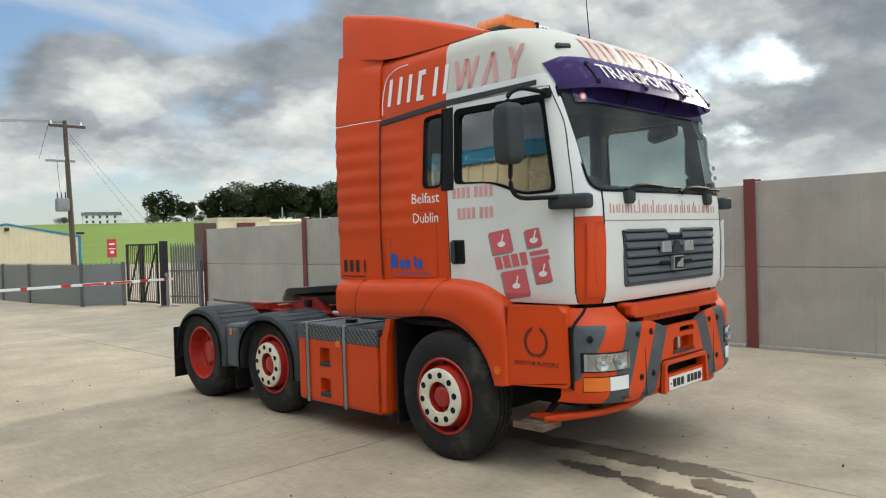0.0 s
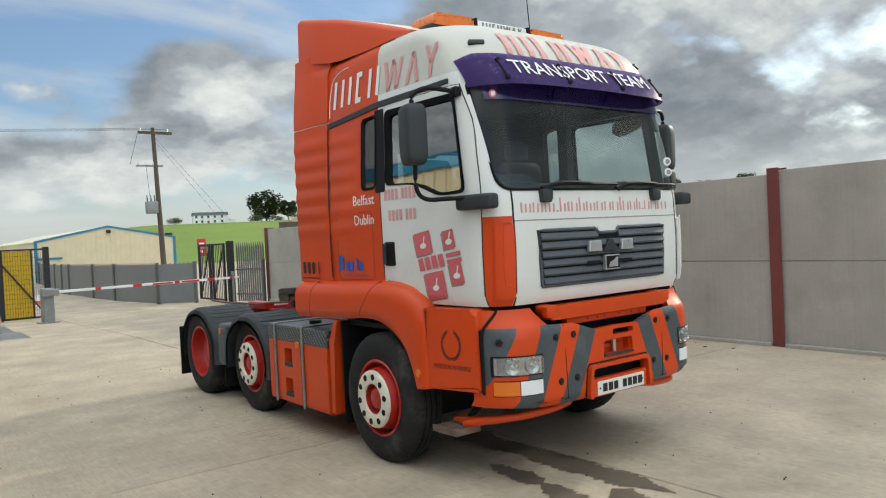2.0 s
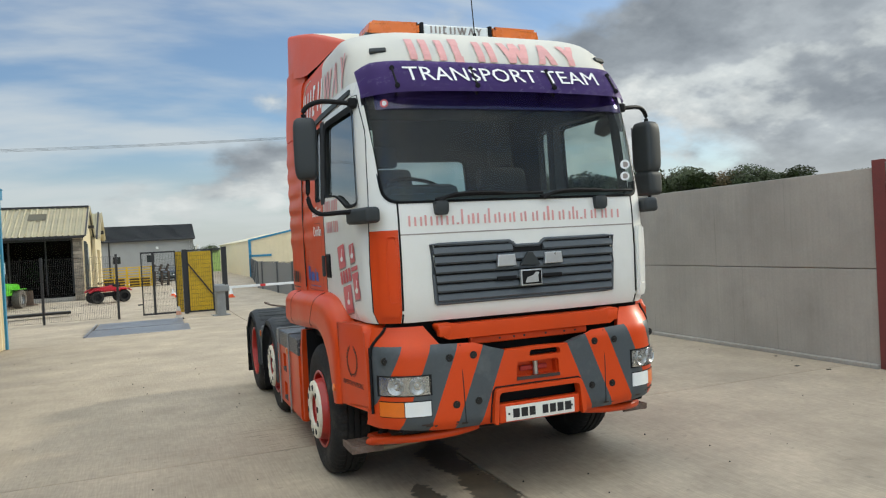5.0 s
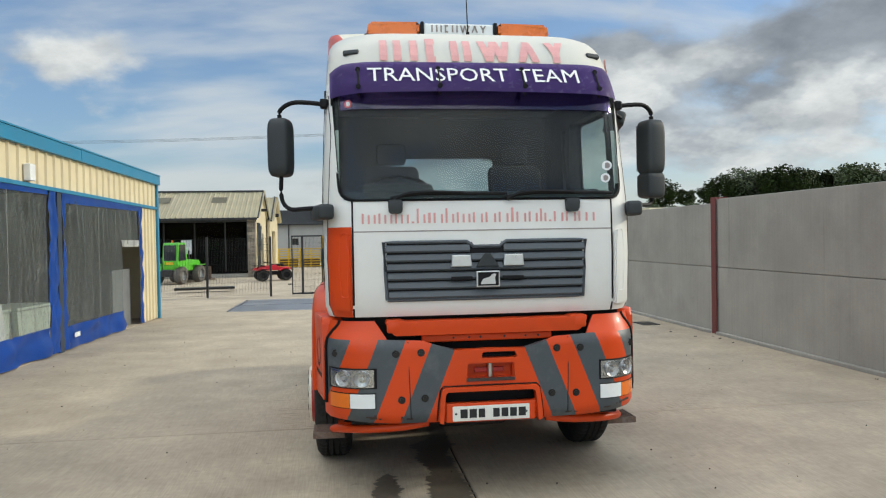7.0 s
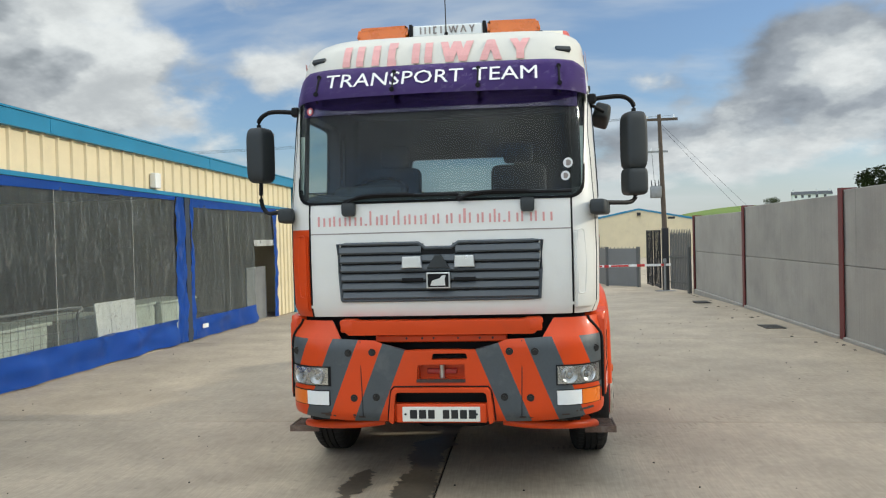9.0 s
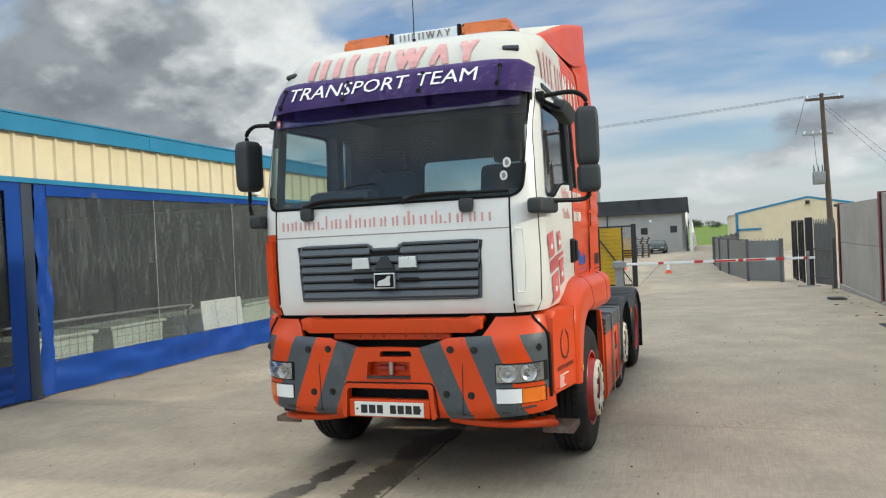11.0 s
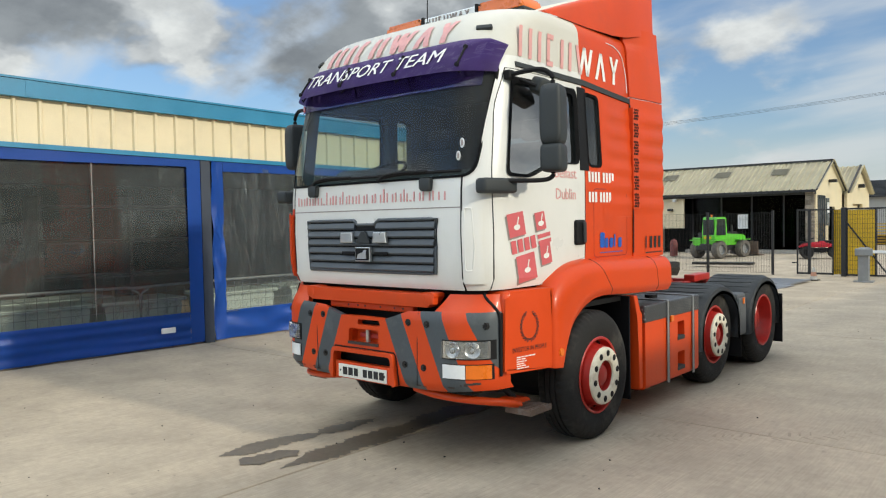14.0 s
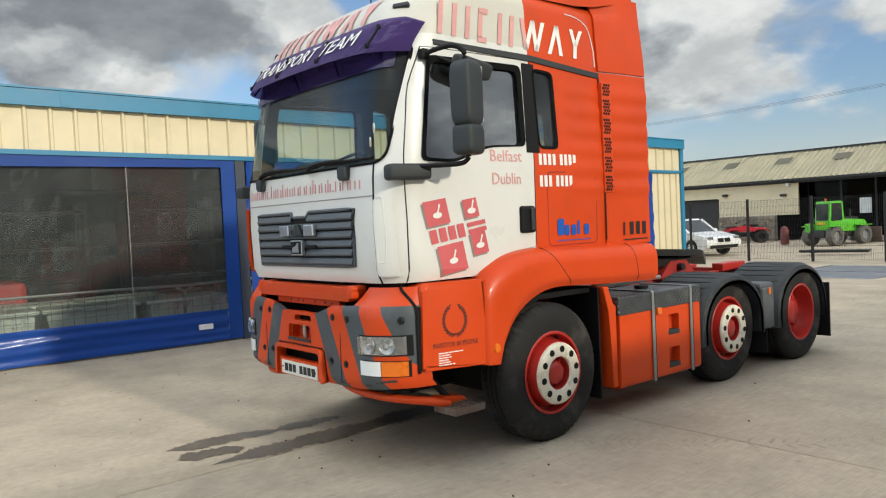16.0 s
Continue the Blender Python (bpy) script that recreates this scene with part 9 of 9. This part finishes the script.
def farmhouse():
    h = thing("farmhouse", "white two-storey farmhouse with a dark roof on the hill", "house", pose(135, 367, land(135, 367) - 0.2, 0, 0, -14))
    wall = boxed(-8.5, 8.5, 0, 6, 0, 4.9)
    spots = [(-7, 3.4), (-4.2, 3.4), (-1.2, 3.4), (2, 3.4), (5.5, 3.4), (-7, 1), (-4.2, 1), (2, 1), (5.5, 1)]
    wall = solid(wall, [boxed(x - 0.55, x + 0.55, -1, 0.3, z, z + 1.3) for x, z in spots])
    part("wall", wall, "whitewall", h)
    for x, z in spots:
        w = part("window", boxed(x - 0.55, x + 0.55, 0.2, 0.25, z, z + 1.3), "carglass", h, "dark sash window")
        part("sill", boxed(x - 0.65, x + 0.65, -0.1, 0.1, z - 0.12, z), "whitewall", w)
    part("door", boxed(-1.7, -0.7, -0.05, 0.0, 0, 2.1), "redpost", h)
    part("roof", prism(bmesh.new(), [(-0.3, 4.85), (3, 6.5), (6.3, 4.85)], "x", -8.8, 8.8), "slate", h)
    for x in (-8.1, 2.2, 7.7):
        part("chimney", boxed(x - 0.4, x + 0.4, 2.6, 3.4, 5.8, 7.5), "whitewall", h)
    part("outhouse", boxed(8.5, 12, 1, 5, 0, 2.6), "whitewall", h)


farmhouse()


def tree(height, width, seed, leaf, label, base=0.15):
    rnd = random.Random(seed)
    t = thing("tree", label, "tree", pose(0, -400, -40), "trees on the hill")
    bm = bmesh.new()
    trunk = [Vector((rnd.uniform(-0.2, 0.2) * k, rnd.uniform(-0.2, 0.2) * k, height * 0.62 * k / 5)) for k in range(6)]
    for k in range(5):
        rod(bm, trunk[k], trunk[k + 1], height * 0.028 * (1 - k * 0.15), 8, height * 0.028 * (1 - (k + 1) * 0.15))
    tips = []
    for k in range(13):
        a = rnd.uniform(0, 6.28)
        z = height * rnd.uniform(0.3, 0.62)
        r = width * rnd.uniform(0.28, 0.5)
        end = Vector((math.cos(a) * r, math.sin(a) * r, z + height * rnd.uniform(0.08, 0.32)))
        rod(bm, (0, 0, z * 0.8), end, height * 0.011, 5, height * 0.004)
        tips.append(end)
    part("trunk", bm, "bark", t)
    clumps = [(p, width * rnd.uniform(0.13, 0.22)) for p in tips]
    for k in range(30):
        a, u = rnd.uniform(0, 6.28), rnd.random() ** 0.5
        z = rnd.uniform(base + 0.08, 0.93)
        r = width * 0.5 * u * math.sin(math.pi * min(max((z - base) / (1.05 - base), 0.02), 0.98)) ** 0.6
        clumps.append((Vector((math.cos(a) * r, math.sin(a) * r, height * z)), width * rnd.uniform(0.13, 0.24)))
    verts, faces = [], []
    for c, r in clumps:
        for k in range(110):
            d = Vector((rnd.gauss(0, 1), rnd.gauss(0, 1), rnd.gauss(0, 0.8))).normalized() * r * rnd.uniform(0.5, 1.08)
            p = c + d
            u = Vector((rnd.gauss(0, 1), rnd.gauss(0, 1), rnd.gauss(0, 1))).normalized()
            v = u.orthogonal().normalized()
            sz = rnd.uniform(0.22, 0.46) * height / 12
            i = len(verts)
            verts += [p + u * sz, p + v * sz * 0.7, p - u * sz, p - v * sz * 0.7]
            faces.append((i, i + 1, i + 2, i + 3))
    me = bpy.data.meshes.new("crown")
    me.from_pydata(verts, [], faces)
    put("crown", me, leaf, t, "uneven crown of small leaves")
    return t


def wood():
    kinds = [tree(13, 11, 1, "leaf", "dark green broadleaf tree on the hilltop"), tree(12, 8, 2, "leaf", "dark green broadleaf tree on the hilltop"), tree(10, 6, 3, "leaf", "slender dark green tree on the hilltop", 0.3),
             tree(11, 10, 4, "autumn", "browning autumn tree on the hilltop")]
    hedge = tree(3.4, 6, 5, "leaf", "low dark hedge bush in the field", 0.0)
    rnd = random.Random(11)

    def place(kind, bearing, dist, size):
        b = math.radians(bearing)
        x, y = math.sin(b) * dist - 3, math.cos(b) * dist - 4
        copy_thing(kind, pose(x, y, land(x, y) - 0.2, 0, 0, rnd.uniform(0, 360)) @ Matrix.Diagonal((size * 1.3, size * 1.3, size, 1)))
    # spot: bearing from the yard, kind, size
    for b, k, s in ((24.4, 0, 1.02), (26.0, 2, 1.0), (27.6, 1, 0.85), (28.6, 0, 1.0), (29.8, 0, 1.25), (31.1, 1, 1.35), (32.4, 0, 1.2), (33.6, 0, 1.1), (34.8, 1, 1.3), (36.0, 0, 1.25), (37.3, 0, 1.2), (38.6, 3, 1.35), (39.6, 0, 1.2),
                    (41, 1, 1.1), (42.5, 3, 1.2), (44, 0, 1.1), (45.6, 1, 1.0), (47.4, 0, 0.95), (49, 1, 0.85), (50.8, 0, 0.8), (52.5, 1, 0.75), (54.5, 0, 0.7), (57, 1, 0.7), (60, 0, 0.7)):
        place(kinds[k], b, 400 + rnd.uniform(-15, 20), s * 1.18)
        if b > 28:
            place(kinds[(k + 1) % 2], b + 0.6, 408 + rnd.uniform(-15, 20), s * rnd.uniform(0.85, 1.05))
    for k in range(16):
        place(hedge, (17.9 if k == 0 else 22.2 + k * 1.45), 378 + rnd.uniform(-6, 6), rnd.uniform(0.6, 1.0))
    for k in range(26):
        place(hedge if k % 4 else kinds[1], -32 + k * 1.45, 300 + rnd.uniform(-30, 60), rnd.uniform(0.7, 1.2) if k % 4 else 0.42)
    for k in (*kinds, hedge):
        for o in (*k.children_recursive, k):
            bpy.data.objects.remove(o)


wood()

# ---- wet patches, prints and litter on the concrete ----


def patch_mesh(cx, cy, a, b, turn, seed, ragged=0.35, n=40):
    """A flat ragged patch: radius varied by noise."""
    bm = bmesh.new()
    vs = []
    for k in range(n):
        t = 2 * math.pi * k / n
        r = 1 + ragged * noise.noise((math.cos(t) * 1.7, math.sin(t) * 1.7, seed)) + ragged * 0.6 * noise.noise((math.cos(t) * 5, math.sin(t) * 5, seed + 7))
        x, y = a * r * math.cos(t), b * r * math.sin(t)
        vs.append(bm.verts.new((cx + x * math.cos(turn) - y * math.sin(turn), cy + x * math.sin(turn) + y * math.cos(turn), 0.003)))
    bm.faces.new(vs)
    return bm


def stains():
    w = thing("wet_patch", "dark wet water trail on the concrete ahead of the cab", "stain", kind="structure")
    rnd = random.Random(8)
    # ragged bands whose edges follow the brushed ridges of the concrete
    for layer, (x0, x1, y0, y1, lean) in enumerate(((-0.37, -0.13, -0.70, 1.3, 0.0), (-0.95, -0.76, -0.82, 0.1, 0.13), (-0.80, -0.66, 0.05, 0.68, 0.1), (-0.64, -0.44, -0.84, -0.35, 0.14), (-0.42, -0.18, 0.85, 1.6, 0.05), (-0.24, -0.08, 1.2, 2.2, 0.0))):
        bm = bmesh.new()
        rows, n = [], int((y1 - y0) / 0.022)
        for k in range(n + 1):
            y = y0 + (y1 - y0) * k / n
            ease = min(1, 6 * k / n, 6 * (1 - k / n))
            c = (x0 + x1) / 2 + lean * (y - y0) + 0.05 * noise.noise((y * 2.3, x0 * 5, 1))
            hw = (x1 - x0) / 2 * max(ease, 0.08) * (1 + 0.55 * noise.noise((y * 3.1, x0, 5)))
            rows.append([bm.verts.new((c + d_ * (hw + rnd.uniform(-0.018, 0.045) * ease), y, 0.0025 + 0.0012 * layer)) for d_ in (-1, 1)])
        for p, q in zip(rows, rows[1:]):
            bm.faces.new((p[0], p[1], q[1], q[0]))
        part("wet_streak", bm, "wet", w)
    t = thing("tyre_print", "rows of faint dark tyre tread prints on the concrete", "stain", kind="structure")
    rnd = random.Random(4)
    # one curving track of chevrons led off by a front tyre
    run = arc([(0.75, 1.2, 0), (1.37, 1.52, 0), (1.97, 1.93, 0), (2.7, 2.57, 0), (3.63, 3.63, 0), (4.2, 4.9, 0)], 24)
    bm = bmesh.new()
    for k in range(2, len(run) - 1, 2):
        u = (run[k + 1] - run[k]).normalized()
        v = Vector((-u.y, u.x, 0))
        for side in (-1, 1):
            if rnd.random() < 0.25:
                continue
            c = run[k] + v * side * 0.062 + Vector((0, 0, 0.0016))
            l, wd = rnd.uniform(0.03, 0.06), rnd.uniform(0.006, 0.012)
            e = (v * side + u * 0.55).normalized()
            g = Vector((-e.y, e.x, 0))
            bm.faces.new([bm.verts.new(c + e * l * a + g * wd * b) for a, b in ((-1, -1), (1, -1), (1, 1), (-1, 1))])
    part("tread_mark", bm, "palemark", t)
    # rows of dashes in the brushed concrete beside the near front wheel
    bm = bmesh.new()
    for k in range(62):
        y = rnd.uniform(2.15, 3.6)
        y = round(y / 0.085) * 0.085
        x = rnd.uniform(-1.62, -0.8) - 0.16 * (y - 2.8)
        l, wd = rnd.uniform(0.04, 0.13), rnd.uniform(0.006, 0.014)
        z = 0.0016 + 0.0002 * (k % 4)
        bm.faces.new([bm.verts.new((x + a * l, y + b * wd + 0.3 * a * wd, z)) for a, b in ((-1, -0.5), (-0.3, -1), (1, -0.4), (0.9, 0.6), (0.2, 1), (-0.8, 0.6))])
    part("tread_mark", bm, "treadmark", t)
    g = thing("grit", "scattered small stones and dead leaves on the concrete", "grit", kind="stuff")
    bm = bmesh.new()
    for k in range(220):
        x, y = rnd.uniform(-6, 5.4), rnd.uniform(-4.2, 12)
        s = rnd.uniform(0.004, 0.012)
        bmesh.ops.create_cube(bm, size=s, matrix=Matrix.Translation((x, y, s * 0.3)) @ Matrix.Rotation(rnd.uniform(0, 3), 4, (0.3, 0.5, 1)))
    for k in range(26):
        x, y = 5.45 - abs(rnd.gauss(0, 0.25)), rnd.uniform(-2, 17)
        s = rnd.uniform(0.02, 0.05)
        bmesh.ops.create_cube(bm, size=s, matrix=Matrix.Translation((x, y, 0.006)) @ Matrix.Rotation(rnd.uniform(0, 3), 4, "Z") @ Matrix.Diagonal((1, 1.6, 0.2, 1)))
    part("bits", bm, "joint", g)
    dr = thing("drain_cover", "rusty flat drain cover by the concrete wall", "drain", pose(5.1, 9.4, 0), "drains")
    part("plate", boxed(-0.18, 0.18, -0.28, 0.28, 0.0, 0.012, 0.004), "grease", dr)
    copy_thing(dr, pose(5.0, 14.6, 0))


M["treadmark"] = material("tread_dirt", (0.27, 0.224, 0.165), 0.85, vary=0.2, scale=4, bump=0.1)
M["palemark"] = material("faint_tread_dirt", (0.32, 0.266, 0.196), 0.88, vary=0.2, scale=4, bump=0.1)
stains()
